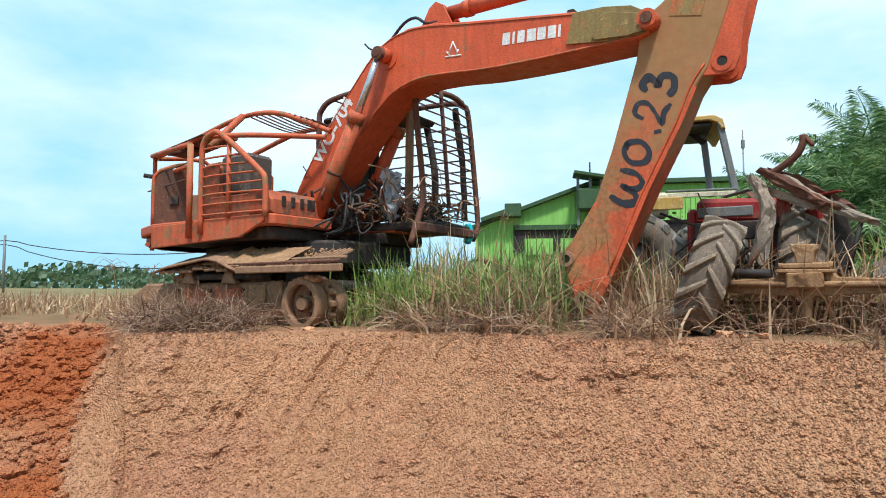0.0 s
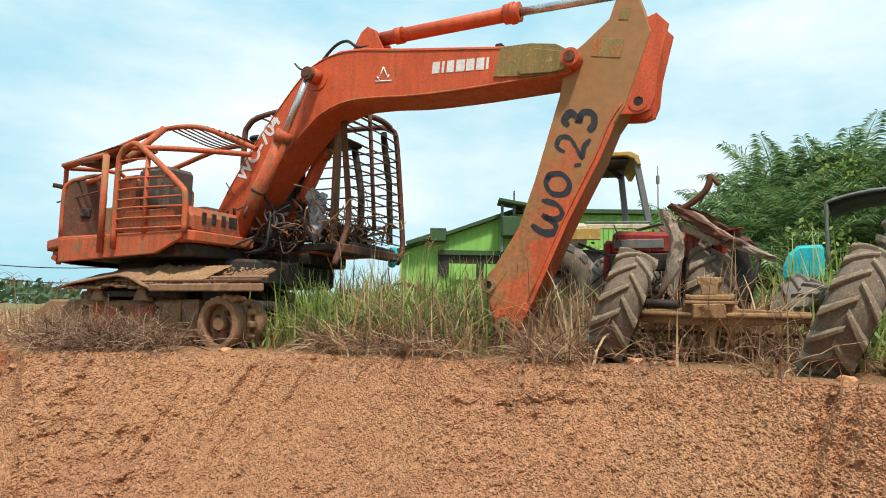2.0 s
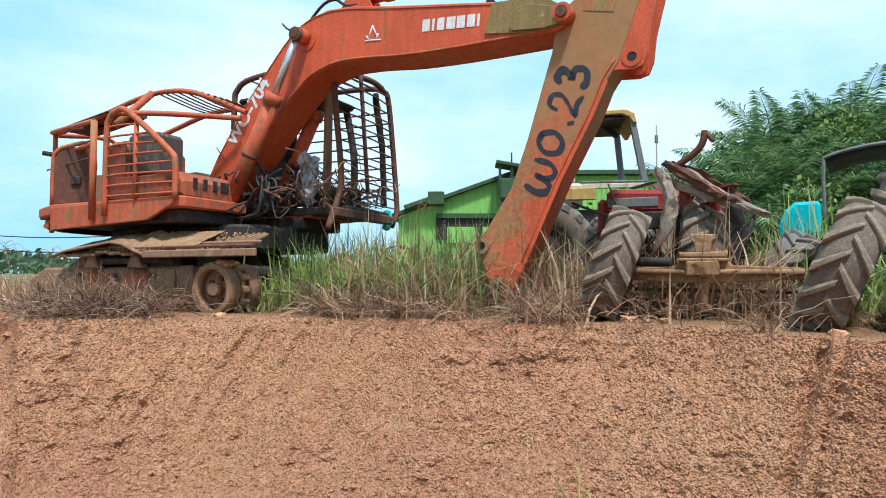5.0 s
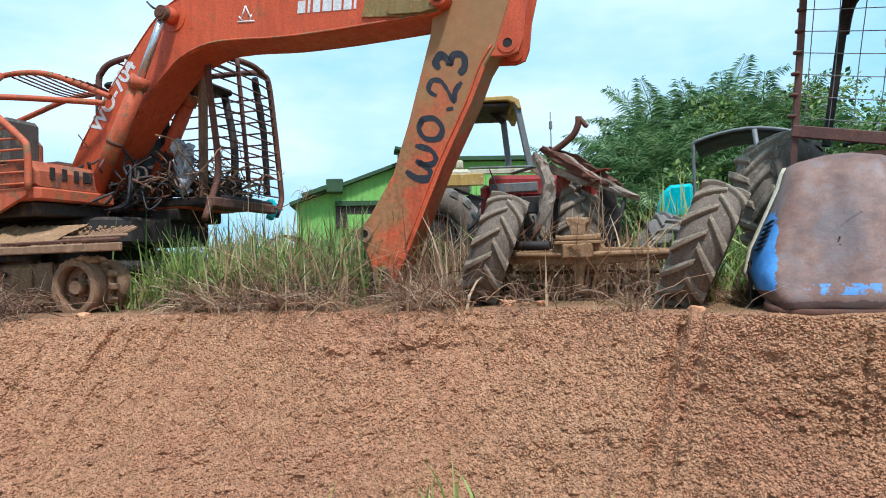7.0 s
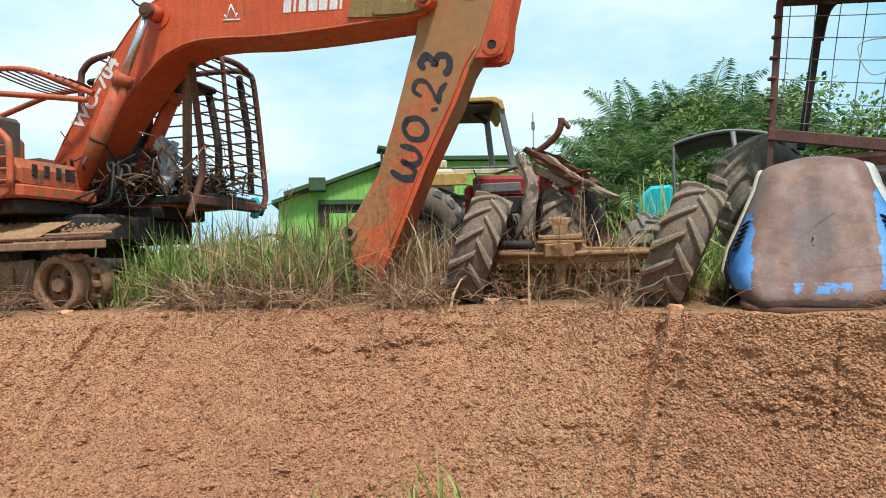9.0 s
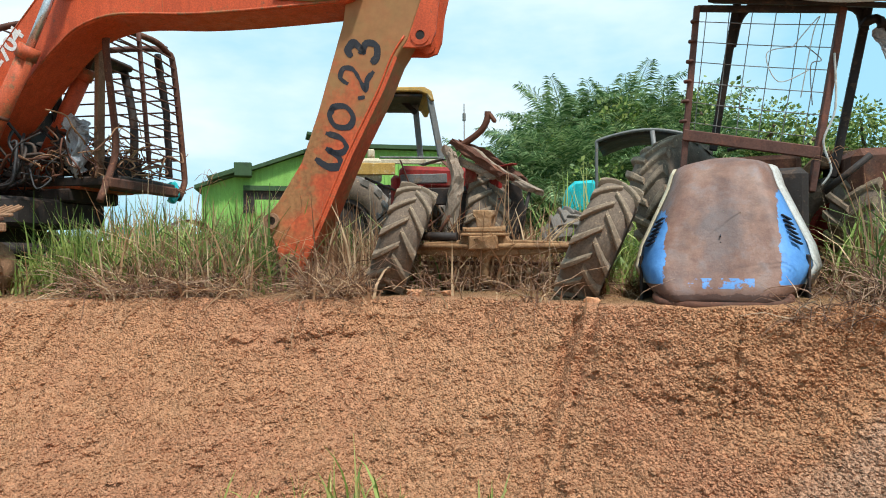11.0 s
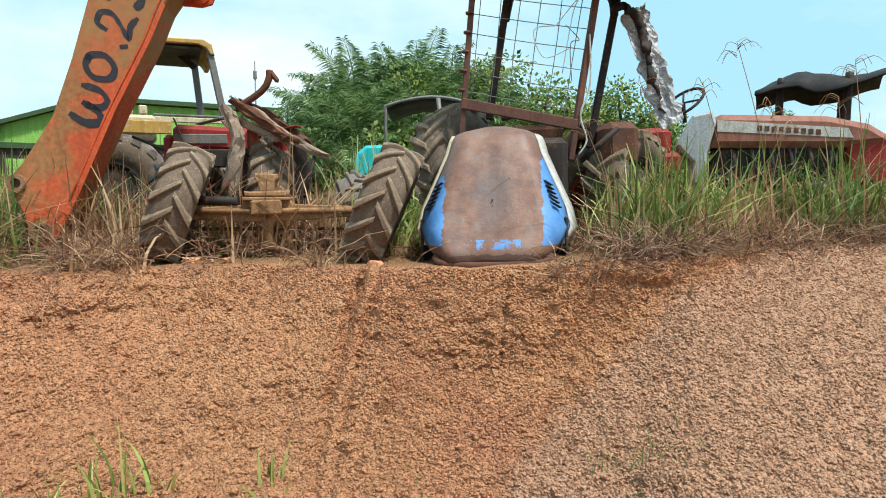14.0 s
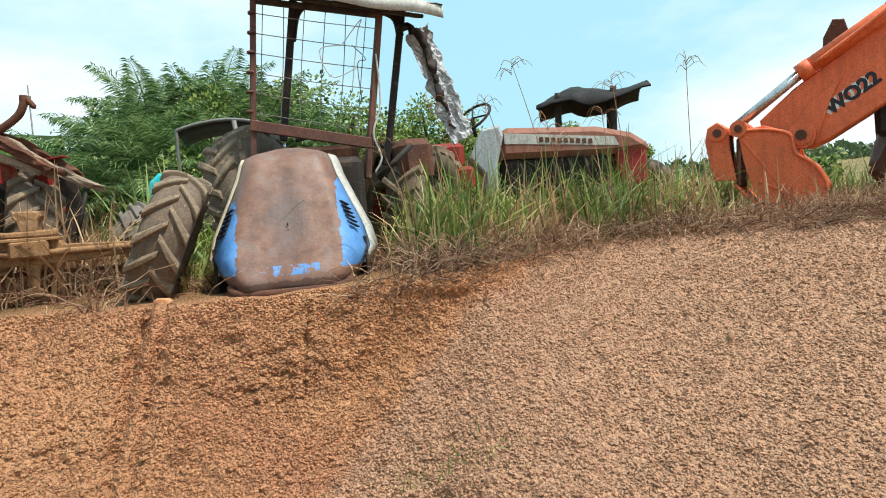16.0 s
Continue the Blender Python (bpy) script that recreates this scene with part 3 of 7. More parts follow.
def lug_data(D, W, lugs, side, mat, lug_h=0.035):
    """One slanting tread bar, its edges worn round."""
    bm = bmesh.new()
    R, da = D / 2 - lug_h, 2 * math.pi / lugs
    old = []
    for t in (0.0, 0.2, 0.4, 0.6, 0.8, 1.0):
        y = side * W * (-0.04 + 0.56 * t)
        a = -0.85 * da * t
        top = R + lug_h * (1.08 - 0.1 * abs(t - 0.4)) - (0.055 * D * max(0, t - 0.62) ** 1.3)
        half = (0.030 + 0.016 * t) * D / 1.2 / R
        bot = R - 0.014 - (0.15 * D * max(0, t - 0.62) ** 1.4)
        sec = [bm.verts.new((r * math.cos(q), y, r * math.sin(q))) for r, q in ((bot, a - half * 1.2), (top - 0.009, a - half * 0.85), (top, a - half * 0.55), (top, a + half * 0.5), (top - 0.009, a + half * 0.8), (bot, a + half * 1.2))]
        if old:
            for j in range(5):
                bm.faces.new((old[j], sec[j], sec[j + 1], old[j + 1]))
        else:
            bm.faces.new(sec)
        old = sec
    bm.faces.new(old[::-1])
    bmesh.ops.recalc_face_normals(bm, faces=bm.faces)
    me = bpy.data.meshes.new("lug")
    bm.to_mesh(me)
    bm.free()
    me.materials.append(mat)
    return me


def lug_ring(parent, D, W, lugs, mat):
    for side in (-1, 1):
        me = lug_data(D, W, lugs, side, mat)
        for i in range(lugs):
            ob = new("lug", me)
            ob.parent = parent
            ob.matrix_local = Matrix.Rotation(-(i + (0.5 if side > 0 else 0)) * 2 * math.pi / lugs, 4, "Y")


def rim_mesh(D, W, rim=0.52):
    bm = bmesh.new()
    r = rim * D / 2
    put_cyl(bm, (0, -0.38 * W, 0), (0, 0.38 * W, 0), r * 1.02, 28, hole=r * 0.86)
    put_cyl(bm, (0, -0.04, 0), (0, 0.0, 0), r * 0.9, 28, hole=r * 0.35)
    put_cyl(bm, (0, -0.12, 0), (0, 0.10, 0), r * 0.38, 16)
    for i in range(8):
        a = 2 * math.pi * i / 8
        put_cyl(bm, (0.26 * r * 2 * math.cos(a), -0.07, 0.26 * r * 2 * math.sin(a)), (0.52 * r * math.cos(a), 0.02, 0.52 * r * math.sin(a)), 0.016, 6)
    return bm


def wheel_part(parent, at, D, W, yaw=0.0, lean=0.0, tyre_mat=None, rim_mat=None, lugs=18, spin=0.0):
    w = new("wheel")
    w.parent = parent
    w.matrix_local = pose(*at, 0, 0, yaw) @ pose(0, 0, 0, lean, 0, 0) @ pose(0, 0, 0, 0, spin, 0)
    part("tyre", tyre_mesh(D, W), M_CARCASS, w)
    lug_ring(w, D, W, lugs, tyre_mat or M_RUBBER)
    part("rim", rim_mesh(D, W), rim_mat or M_RUST, w)
    return w


# ---- the large orange excavator ----
def bars(parent, name, mat, lines, r):
    for p, q in lines:
        part(name, one(put_cyl, p, q, r, 7), mat, parent)


def excavator_main():
    T = thing("excavator", pose(-2.47, 9.93, 0.0, 0, 0, -33), "derelict orange crawler excavator with guard cages on weedy bank", "excavator")
    Y = 0.27
    # boom
    bm = bmesh.new()
    boom = [(0.45, 1.55), (0.77, 2.09), (1.18, 2.67), (1.66, 3.22), (1.98, 3.55), (2.26, 3.72), (2.58, 3.79), (2.93, 3.77), (3.51, 3.67), (4.9, 3.46),
            (5.42, 3.37), (5.6, 3.29), (5.66, 3.17), (5.6, 3.06), (5.49, 3.03), (4.94, 3.02), (4.42, 3.02), (3.68, 3.035), (3.17, 3.08), (2.73, 3.09), (2.36, 2.99),
            (2.13, 2.83), (1.9, 2.62), (1.51, 2.2), (1.19, 1.82), (0.85, 1.42)]
    put_prism(bm, boom, -Y, Y, 0.014)
    B = part("boom", bm, M_ORANGE, T, "faded orange boom")
    # welded flange lips along the lower and upper edge of the side plates
    for s in (-1, 1):
        bm = bmesh.new()
        low = [(5.45, 3.05), (4.42, 3.035), (3.68, 3.05), (3.17, 3.095), (2.73, 3.105), (2.36, 3.005), (2.13, 2.845), (1.9, 2.635), (1.51, 2.215), (1.19, 1.835)]
        put_tube(bm, [(x, s * (Y + 0.002), z) for x, z in low], 0.014, 6, 3)
        up = [(0.79, 2.06), (1.2, 2.64), (1.67, 3.19), (1.99, 3.52), (2.26, 3.69), (2.58, 3.755), (2.93, 3.735), (3.51, 3.635), (4.9, 3.43)]
        put_tube(bm, [(x, s * (Y + 0.002), z) for x, z in up], 0.009, 6, 3)
        part("weld_seam", bm, M_ORANGE2, B)
    part("weld_seam", one(put_box, (3.42, -Y - 0.002, 3.37), (0.014, 0.008, 0.58), bevel=0), M_ORANGE2, B)
    # tip
    for s in (-1, 1):
        bm = bmesh.new()
        put_prism(bm, [(4.72, 3.12), (4.80, 3.455), (5.15, 3.44), (5.44, 3.385), (5.62, 3.27), (5.66, 3.17), (5.58, 3.055), (5.2, 3.055)], s * (Y + 0.004), s * (Y + 0.022), 0.004)
        part("tip_plate", bm, M_OLIVE, B, "olive-brown worn tip plate")
        bm = bmesh.new()
        put_prism(bm, [(5.02, 3.13), (5.08, 3.33), (5.22, 3.36), (5.55, 3.27), (5.64, 3.2), (5.6, 3.08), (5.4, 3.06), (5.05, 3.09)], s * (Y + 0.026), s * (Y + 0.05), 0.006)
        part("tip_lug", bm, M_OLIVE, B)
        bm = bmesh.new()
        put_cyl(bm, (5.62, s * 0.20, 3.18), (5.62, s * (Y + 0.11), 3.18), 0.10, 20, hole=0.062)
        part("pin_boss", bm, M_ORANGE, B)
        part("pin", one(put_cyl, (5.62, s * 0.1, 3.18), (5.62, s * (Y + 0.135), 3.18), 0.06, 16), M_RUST, B)
        # boss of the boom cylinders
        part("pin_boss", one(put_cyl, (2.24, s * Y, 3.48), (2.24, s * (Y + 0.16), 3.48), 0.095, 20), M_ORANGE, B)
        part("pin", one(put_cyl, (2.24, s * (Y + 0.1), 3.48), (2.24, s * (Y + 0.24), 3.48), 0.06, 14), M_RUST, B)
        part("boss_collar", one(put_cyl, (2.24, s * Y, 3.48), (2.24, s * (Y + 0.012), 3.48), 0.17, 24), M_ORANGE, B)
    # boom cylinders
    for s in (-1, 1):
        C = new("boom_cylinder")
        C.parent = T
        y = s * 0.44
        p0, p1, p2 = Vector((1.18, y, 1.42)), Vector((1.86, y, 2.68)), Vector((2.24, y, 3.46))
        part("barrel", one(put_cyl, p0, p1, 0.094, 18), M_ORANGE2 if s < 0 else M_ORANGE, C)
        part("gland", one(put_cyl, p1 - 0.06 * (p1 - p0).normalized(), p1 + 0.09 * (p1 - p0).normalized(), 0.115, 18), M_ORANGE2, C)
        part("band", one(put_cyl, p0.lerp(p1, 0.45), p0.lerp(p1, 0.48), 0.102, 18), M_RUST, C)
        part("rod", one(put_cyl, p1, p2, 0.046, 14), M_CHROME if s < 0 else M_RUST, C)
        part("rod_eye", one(put_cyl, (2.24, y - 0.06, 3.47), (2.24, y + 0.06, 3.47), 0.085, 18), M_RUST, C)
    # arm cylinder along the top
    C = new("arm_cylinder")
    C.parent = T
    a, b, c = Vector((2.94, 0, 3.97)), Vector((4.84, 0, 3.97)), Vector((6.14, 0, 3.94))
    part("barrel", one(put_cyl, a + Vector((0.1, 0, 0)), b, 0.088, 18), M_ORANGE, C)
    bm = bmesh.new()
    put_cyl(bm, b - Vector((0.10, 0, 0)), b + Vector((0.09, 0, 0)), 0.115, 20)
    put_cyl(bm, b - Vector((0.02, 0, 0)), b + Vector((0.03, 0, 0)), 0.128, 20)
    part("gland", bm, M_ORANGE, C)
    part("band", one(put_cyl, a + Vector((0.32, 0, 0)), a + Vector((0.42, 0, 0)), 0.105, 18), M_ORANGE, C)
    part("rod", one(put_cyl, b, c, 0.05, 16), M_CHROME, C)
    part("rod_eye", one(put_cyl, a - Vector((0, 0.09, 0)), a + Vector((0, 0.09, 0)), 0.11, 18), M_ORANGE, C)
    for s in (-1, 1):
        part("lug", one(put_prism, [(2.66, 3.74), (2.82, 4.03), (2.92, 4.1), (3.03, 4.03), (3.2, 3.7)], s * 0.12, s * 0.16, 0.004), M_ORANGE, B)
    part("hose", one(put_tube, [(2.2, -0.15, 3.74), (2.42, -0.16, 3.92), (2.62, -0.17, 3.95), (2.78, -0.15, 3.85), (3.0, -0.14, 3.84)], 0.02, 7), M_HOSE, B)
    part("pipe", one(put_tube, [(1.7, 0.2, 3.33), (2.1, 0.2, 3.74), (2.6, 0.2, 3.85), (3.5, 0.2, 3.73), (4.75, 0.2, 3.52)], 0.018, 6), M_RUST, B)
    part("bracket", one(put_box, (4.72, -0.1, 3.53), (0.09, 0.1, 0.08)), M_GRIME_DARK, B)
    part("cable_end", one(put_tube, [(2.24, -0.42, 3.5), (2.1, -0.45, 3.56), (2.02, -0.46, 3.64)], 0.012, 6), M_GRIME_DARK, B)
    # painted marks on the boom
    side = Matrix(((1, 0, 0, 0), (0, 0, -1, 0), (0, 1, 0, 0), (0, 0, 0, 1)))

    def on_side(x, z, y, turn):
        return Matrix.Translation((x, y, z)) @ side @ pose(0, 0, 0, 0, 0, turn)
    for i in range(7):
        w = (0.095, 0.03, 0.09, 0.11, 0.10, 0.095, 0.03)[i]
        x = 3.98 + (0.0, 0.095, 0.19, 0.32, 0.445, 0.57, 0.66)[i]
        bm = one(put_box, (x, -Y - 0.003, 3.345 - 0.075 * (x - 4.02)), (w, 0.004, 0.14), ry=5, bevel=0)
        part("lettering_bar", bm, M_LETTER, B, "plain white maker's mark")
    bm = bmesh.new()
    for p, q in (((3.14, 3.30), (3.37, 3.28)), ((3.25, 3.47), (3.19, 3.33)), ((3.25, 3.47), (3.31, 3.33)), ((3.16, 3.36), (3.2, 3.31)), ((3.33, 3.36), (3.3, 3.3))):
        put_cyl(bm, (p[0], -Y - 0.001, p[1]), (q[0], -Y - 0.001, q[1]), 0.010, 6)
    part("emblem", bm, M_LETTER, B, "chipped white triangle emblem")
    letters("WO-704", 0.27, on_side(1.37, 2.58, -Y - 0.003, 53), M_LETTER, B, bold=0.008)
    # arm
    A = new("arm")
    A.parent = T
    plate = [(5.60, 3.29), (5.72, 3.37), (6.00, 3.60), (6.09, 3.85), (6.15, 3.99), (6.22, 3.99), (6.31, 3.8), (6.43, 3.38), (6.16, 2.62), (6.03, 2.43), (5.89, 2.1), (5.54, 1.43),
             (5.17, 0.61), (5.0, 0.26), (4.92, 0.19), (4.83, 0.17), (4.76, 0.24), (4.70, 0.5), (4.60, 0.70), (4.60, 0.84), (4.72, 0.98), (4.99, 1.39), (5.18, 1.91), (5.46, 2.83), (5.5, 3.1)]
    box = part("arm_box", one(put_prism, plate, -0.2, 0.2, 0.012), M_ARM, A, "mud-streaked orange arm")
    face = [(5.15, 0.60), (5.52, 1.43), (5.87, 2.1), (6.02, 2.45), (6.16, 2.66)]
    for s in (-1, 1):
        part("weld_seam", one(put_tube, [(x - 0.035, s * 0.203, z) for x, z in face], 0.012, 6, 3), M_ORANGE, box)
        # bucket cylinder lugs at the back of the arm
        lug = [(6.05, 2.55), (6.30, 2.53), (6.40, 2.56), (6.45, 2.68), (6.48, 2.95), (6.60, 3.44), (6.48, 3.58), (6.36, 3.54), (6.34, 3.2), (6.1, 2.62)]
        part("lug_plate", one(put_prism, lug, s * 0.15, s * 0.19, 0.006), M_ORANGE, A)
        bm = bmesh.new()
        put_cyl(bm, (6.29, s * 0.13, 2.66), (6.29, s * 0.2, 2.66), 0.10, 20, hole=0.05)
        part("lug_eye", bm, M_ORANGE, A)
        for x, z, r in ((4.85, 0.33, 0.098), (4.66, 0.78, 0.085)):
            bm = bmesh.new()
            put_cyl(bm, (x, s * 0.12, z), (x, s * 0.235, z), r, 20, hole=r * 0.55)
            part("pin_bush", bm, M_MUD, A)
            # black plug in place of the shade down the pin hole
            part("bore", one(put_cyl, (x, s * 0.1, z), (x, s * 0.208, z), r * 0.5, 14), M_GRIME_DARK, A)
    part("bore", one(put_cyl, (6.29, -0.155, 2.66), (6.29, -0.193, 2.66), 0.048, 14), M_GRIME_DARK, A)
    # clearer orange strip paints the lit front edge onto the arm's side
    part("lit_edge_strip", one(put_prism, [(5.02, 0.32), (5.19, 0.64), (5.56, 1.45), (5.91, 2.12), (6.05, 2.44), (6.02, 2.46), (5.87, 2.13), (5.51, 1.45), (5.1, 0.6)], -0.205, -0.2, 0), M_ORANGE, A)
    bm = bmesh.new()
    put_box(bm, (5.98, -0.203, 3.28), (0.32, 0.006, 0.2), ry=12, bevel=0.002)
    put_box(bm, (6.16, -0.203, 3.62), (0.10, 0.006, 0.13), ry=12, bevel=0.002)
    part("paint_patch", bm, M_OLIVE, A, "olive patch of bare primer")
    brushed([([(0.04, 0.33), (0.0, 0.16), (0.05, 0.03), (0.14, 0.07), (0.19, 0.25)], 0.075), ([(0.17, 0.22), (0.19, 0.07), (0.27, 0.02), (0.35, 0.12), (0.35, 0.31)], 0.06)], on_side(5.425, 1.29, -0.2025, 70), M_BLACK, A)
    brushed([([(0.66, 0.31), (0.55, 0.33), (0.46, 0.22), (0.50, 0.07), (0.62, 0.06), (0.70, 0.18), (0.66, 0.31), (0.60, 0.33)], 0.06)], on_side(5.425, 1.29, -0.2030, 70), M_BLACK, A)
    brushed([([(0.83, 0.03), (0.87, 0.05)], 0.07), ([(0.95, 0.24), (0.99, 0.35), (1.10, 0.35), (1.12, 0.24), (1.03, 0.12), (0.94, 0.02), (1.06, 0.04), (1.17, 0.0)], 0.05)], on_side(5.425, 1.29, -0.2025, 70), M_BLACK, A)
    brushed([([(1.25, 0.30), (1.31, 0.37), (1.40, 0.33), (1.36, 0.22), (1.31, 0.20)], 0.085), ([(1.31, 0.2), (1.44, 0.19), (1.45, 0.07), (1.33, 0.02), (1.25, 0.06)], 0.07)], on_side(5.425, 1.29, -0.2030, 70), M_BLACK, A)
    # upper structure
    U = new("upper_structure")
    U.parent = T
    deck = [(1.22, -1.36), (1.30, -1.28), (1.34, -0.32), (0.2, -0.3), (0.2, 0.32), (1.9, 0.34), (1.9, 1.36), (-1.1, 1.36), (-1.75, 1.15), (-2.12, 0.6), (-2.2, 0), (-2.12, -0.6), (-1.75, -1.12), (-1.1, -1.36)]
    part("deck_plate", one(put_prism, deck, 1.26, 1.40, 0.02, "z"), M_ORANGE2, U)
    skirt = [(-1.1, 1.05), (0.75, 1.12), (1.2, 1.3), (1.22, 1.39), (-1.1, 1.36)]
    part("side_skirt", one(put_prism, skirt, -1.38, -1.33, 0.01), M_ORANGE2, U)
    part("belly", one(put_prism, [(x * 0.92, y * 0.9) for x, y in deck], 1.10, 1.26, 0.02, "z"), M_GRIME_DARK, U)
    cw = [(-1.0, 1.30), (-1.7, 1.1), (-2.06, 0.58), (-2.14, 0), (-2.06, -0.58), (-1.7, -1.06), (-1.0, -1.30)]
    part("counterweight", one(put_prism, cw, 1.10, 1.27, 0.04, "z"), M_PANEL, U)
    part("slew_ring", one(put_cyl, (0, 0, 0.82), (0, 0, 1.1), 0.72, 32), M_GRIME_DARK, U)
    # engine house
    part("engine_cover", one(put_box, (-0.05, -0.72, 1.80), (0.5, 1.0, 0.80), bevel=0.10), M_PANEL, U, "sun-bleached orange engine cover")
    part("engine_cover", one(put_box, (-0.6, 0.6, 1.68), (1.5, 1.3, 0.55), bevel=0.05), M_RUST, U)
    part("radiator", one(put_box, (0.36, -0.93, 1.98), (0.55, 0.46, 0.58), bevel=0.05), M_RADIATOR, U, "grey-brown oily radiator block")
    part("lower_panel", one(put_box, (0.45, -1.0, 1.54), (0.78, 0.6, 0.3), bevel=0.02), M_PANEL, U)
    part("side_panel", one(put_box, (-0.02, -1.24, 1.78), (0.4, 0.03, 0.72), bevel=0.012), M_PANEL, U)
    bm = bmesh.new()
    put_prism(bm, [(-0.27, -0.40), (-0.27, 0.22), (-0.22, 0.34), (-0.10, 0.40), (0.27, 0.40), (0.27, -0.40)], -0.02, 0.02, 0.01)
    bm.transform(pose(-0.98, -1.14, 1.80, 0, 0, 25))
    part("open_door", bm, M_RUST, U, "open dark engine door with orange edge")
    bm = bmesh.new()
    put_tube(bm, [(0.27, 0, -0.40), (0.27, 0, 0.40), (-0.10, 0, 0.41), (-0.24, 0, 0.33), (-0.28, 0, 0.2), (-0.28, 0, -0.40)], 0.03, 7, 3)
    bm.transform(pose(-0.98, -1.15, 1.80, 0, 0, 25))
    part("door_edge", bm, M_ORANGE2, U)
    part("door_latch", one(put_box, (-0.92, -1.14, 1.74), (0.13, 0.06, 0.12), rz=25, bevel=0.01), M_GRIME_DARK, U)
    part("rear_panel", one(put_prism, [(-1.9, 1.4), (-1.85, 1.85), (-1.7, 1.98), (-1.1, 1.98), (-1.1, 1.4)], -0.35, 0.6, 0.02), M_MUD, U)
    bm = bmesh.new()
    put_prism(bm, [(0.78, 1.41), (0.8, 1.74), (1.16, 1.70), (1.27, 1.58), (1.27, 1.41)], -1.3, -0.45, 0.03)
    part("tool_box", bm, M_PANEL, U, "rust-stained slotted orange tool box")
    # black blocks on the face stand for the shaded inside of the slots
    for i in range(4):
        part("slot", one(put_box, (1.275, -1.12 + 0.16 * i, 1.57), (0.012, 0.07 if i < 3 else 0.14, 0.13), bevel=0.004), M_GRIME_DARK, U)
    # guards round the engine house
    G = new("engine_guard")
    G.parent = T
    R = 0.034

    def rail(pts, r=R, mat=M_ORANGE2):
        part("rail", one(put_tube, pts, r, 8, 4), mat, G)
    rail([(0.02, -1.40, 1.2), (0.02, -1.40, 2.2), (0.06, -1.40, 2.42), (0.2, -1.40, 2.51), (0.42, -1.40, 2.47), (1.12, -1.40, 1.95), (1.24, -1.40, 1.78), (1.25, -1.40, 1.36)], 0.038)
    rail([(-0.2, -1.42, 1.15), (-0.2, -1.42, 2.42)], 0.042)
    rail([(0.55, -1.39, 1.38), (0.55, -1.39, 2.38)], 0.03)
    rail([(-2.16, -0.66, 1.1), (-2.17, -0.64, 2.45), (-2.1, -0.70, 2.58), (-1.95, -0.80, 2.58), (-0.2, -1.42, 2.42)], 0.034)
    rail([(-2.17, -0.64, 2.25), (-0.2, -1.42, 2.13)], 0.032)
    rail([(-2.16, -0.66, 1.2), (-1.3, -1.3, 1.12)], 0.034)
    rail([(-2.16, 0.5, 1.1), (-2.16, 0.5, 2.58), (-2.16, -0.6, 2.58)])
    rail([(-2.1, -0.66, 2.58), (-1.2, -0.6, 2.78), (-0.3, -0.55, 2.98), (0.35, -0.5, 2.98), (0.85, -0.42, 2.82), (1.35, -0.36, 2.60)], 0.036)
    rail([(-2.1, 0.6, 2.58), (-1.2, 0.6, 2.78), (-0.3, 0.6, 2.98), (0.35, 0.6, 2.98), (0.85, 0.6, 2.82), (1.2, 0.6, 2.60)], 0.04)
    rail([(0.06, -1.38, 2.5), (0.4, -0.95, 2.56), (0.9, -0.6, 2.55), (1.3, -0.40, 2.52)], 0.036)
    rail([(-0.15, -1.15, 2.42), (-0.15, -0.6, 2.98)], 0.05)
    rail([(-1.6, -0.8, 2.58), (-1.5, -0.2, 2.74), (-0.9, -0.1, 2.86)], 0.05, M_RUST)
    part("guard_sheet", one(put_box, (-1.55, -0.35, 2.74), (1.1, 0.6, 0.02), ry=-8, bevel=0.004), M_RUST, G)
    for i in range(13):
        x = -0.25 + 0.105 * i
        z = 2.97 - max(0, x - 0.35) * 0.33
        part("bar", one(put_tube, [(x + 0.18, -0.5 + 0.05 * x, z), (x + 0.12, 0.1, z - 0.04), (x, 0.6, z)], 0.011, 6), M_CAGE, G)
    for i in range(8):
        z = 1.44 + 0.125 * i
        xe = 1.24 if z < 1.8 else 1.24 - (z - 1.8) * 1.18
        part("bar", one(put_tube, [(0.03, -1.40, z), (0.3, -1.405, z + 0.008 * (i % 3)), (xe, -1.40, z - 0.01)], 0.013, 6), M_ORANGE2, G)
    for z in (1.96, 2.18):
        part("bar", one(put_cyl, (-1.75, -1.02, z), (-0.2, -1.42, z), 0.011, 6), M_RUST, G)
    part("lamp_stub", one(put_cyl, (-2.17, -0.65, 2.28), (-2.28, -0.76, 2.30), 0.035, 10), M_GRIME_DARK, G)
    part("lamp_stub", one(put_cyl, (-2.17, -0.65, 1.32), (-2.28, -0.76, 1.33), 0.04, 10), M_GRIME_DARK, G)
    # cab with its cage
    K = new("cab")
    K.parent = T
    for x, y in ((0.62, 0.42), (0.62, 1.38), (1.85, 1.38)):
        part("cab_post", one(put_tube, [(x, y, 1.4), (x + 0.03, y, 2.2), (x - (0.12 if x > 1 else -0.02), y, 2.98)], 0.055, 8), M_GRIME_DARK, K)
    part("cab_roof", one(put_box, (1.18, 0.9, 3.02), (1.35, 1.1, 0.09), bevel=0.04), M_GRIME_DARK, K)
    part("cab_rear_panel", one(put_box, (0.6, 0.9, 1.95), (0.06, 1.0, 1.0), bevel=0.02), M_GRIME_DARK, K)
    part("cab_rear_window_frame", one(put_tube, [(0.6, 0.45, 2.5), (0.6, 0.5, 2.95), (0.6, 1.3, 2.95), (0.6, 1.35, 2.5)], 0.045, 8), M_STEEL, K)
    part("seat", one(put_box, (1.1, 0.9, 1.72), (0.5, 0.5, 0.42), bevel=0.08), M_GRIME_DARK, K)
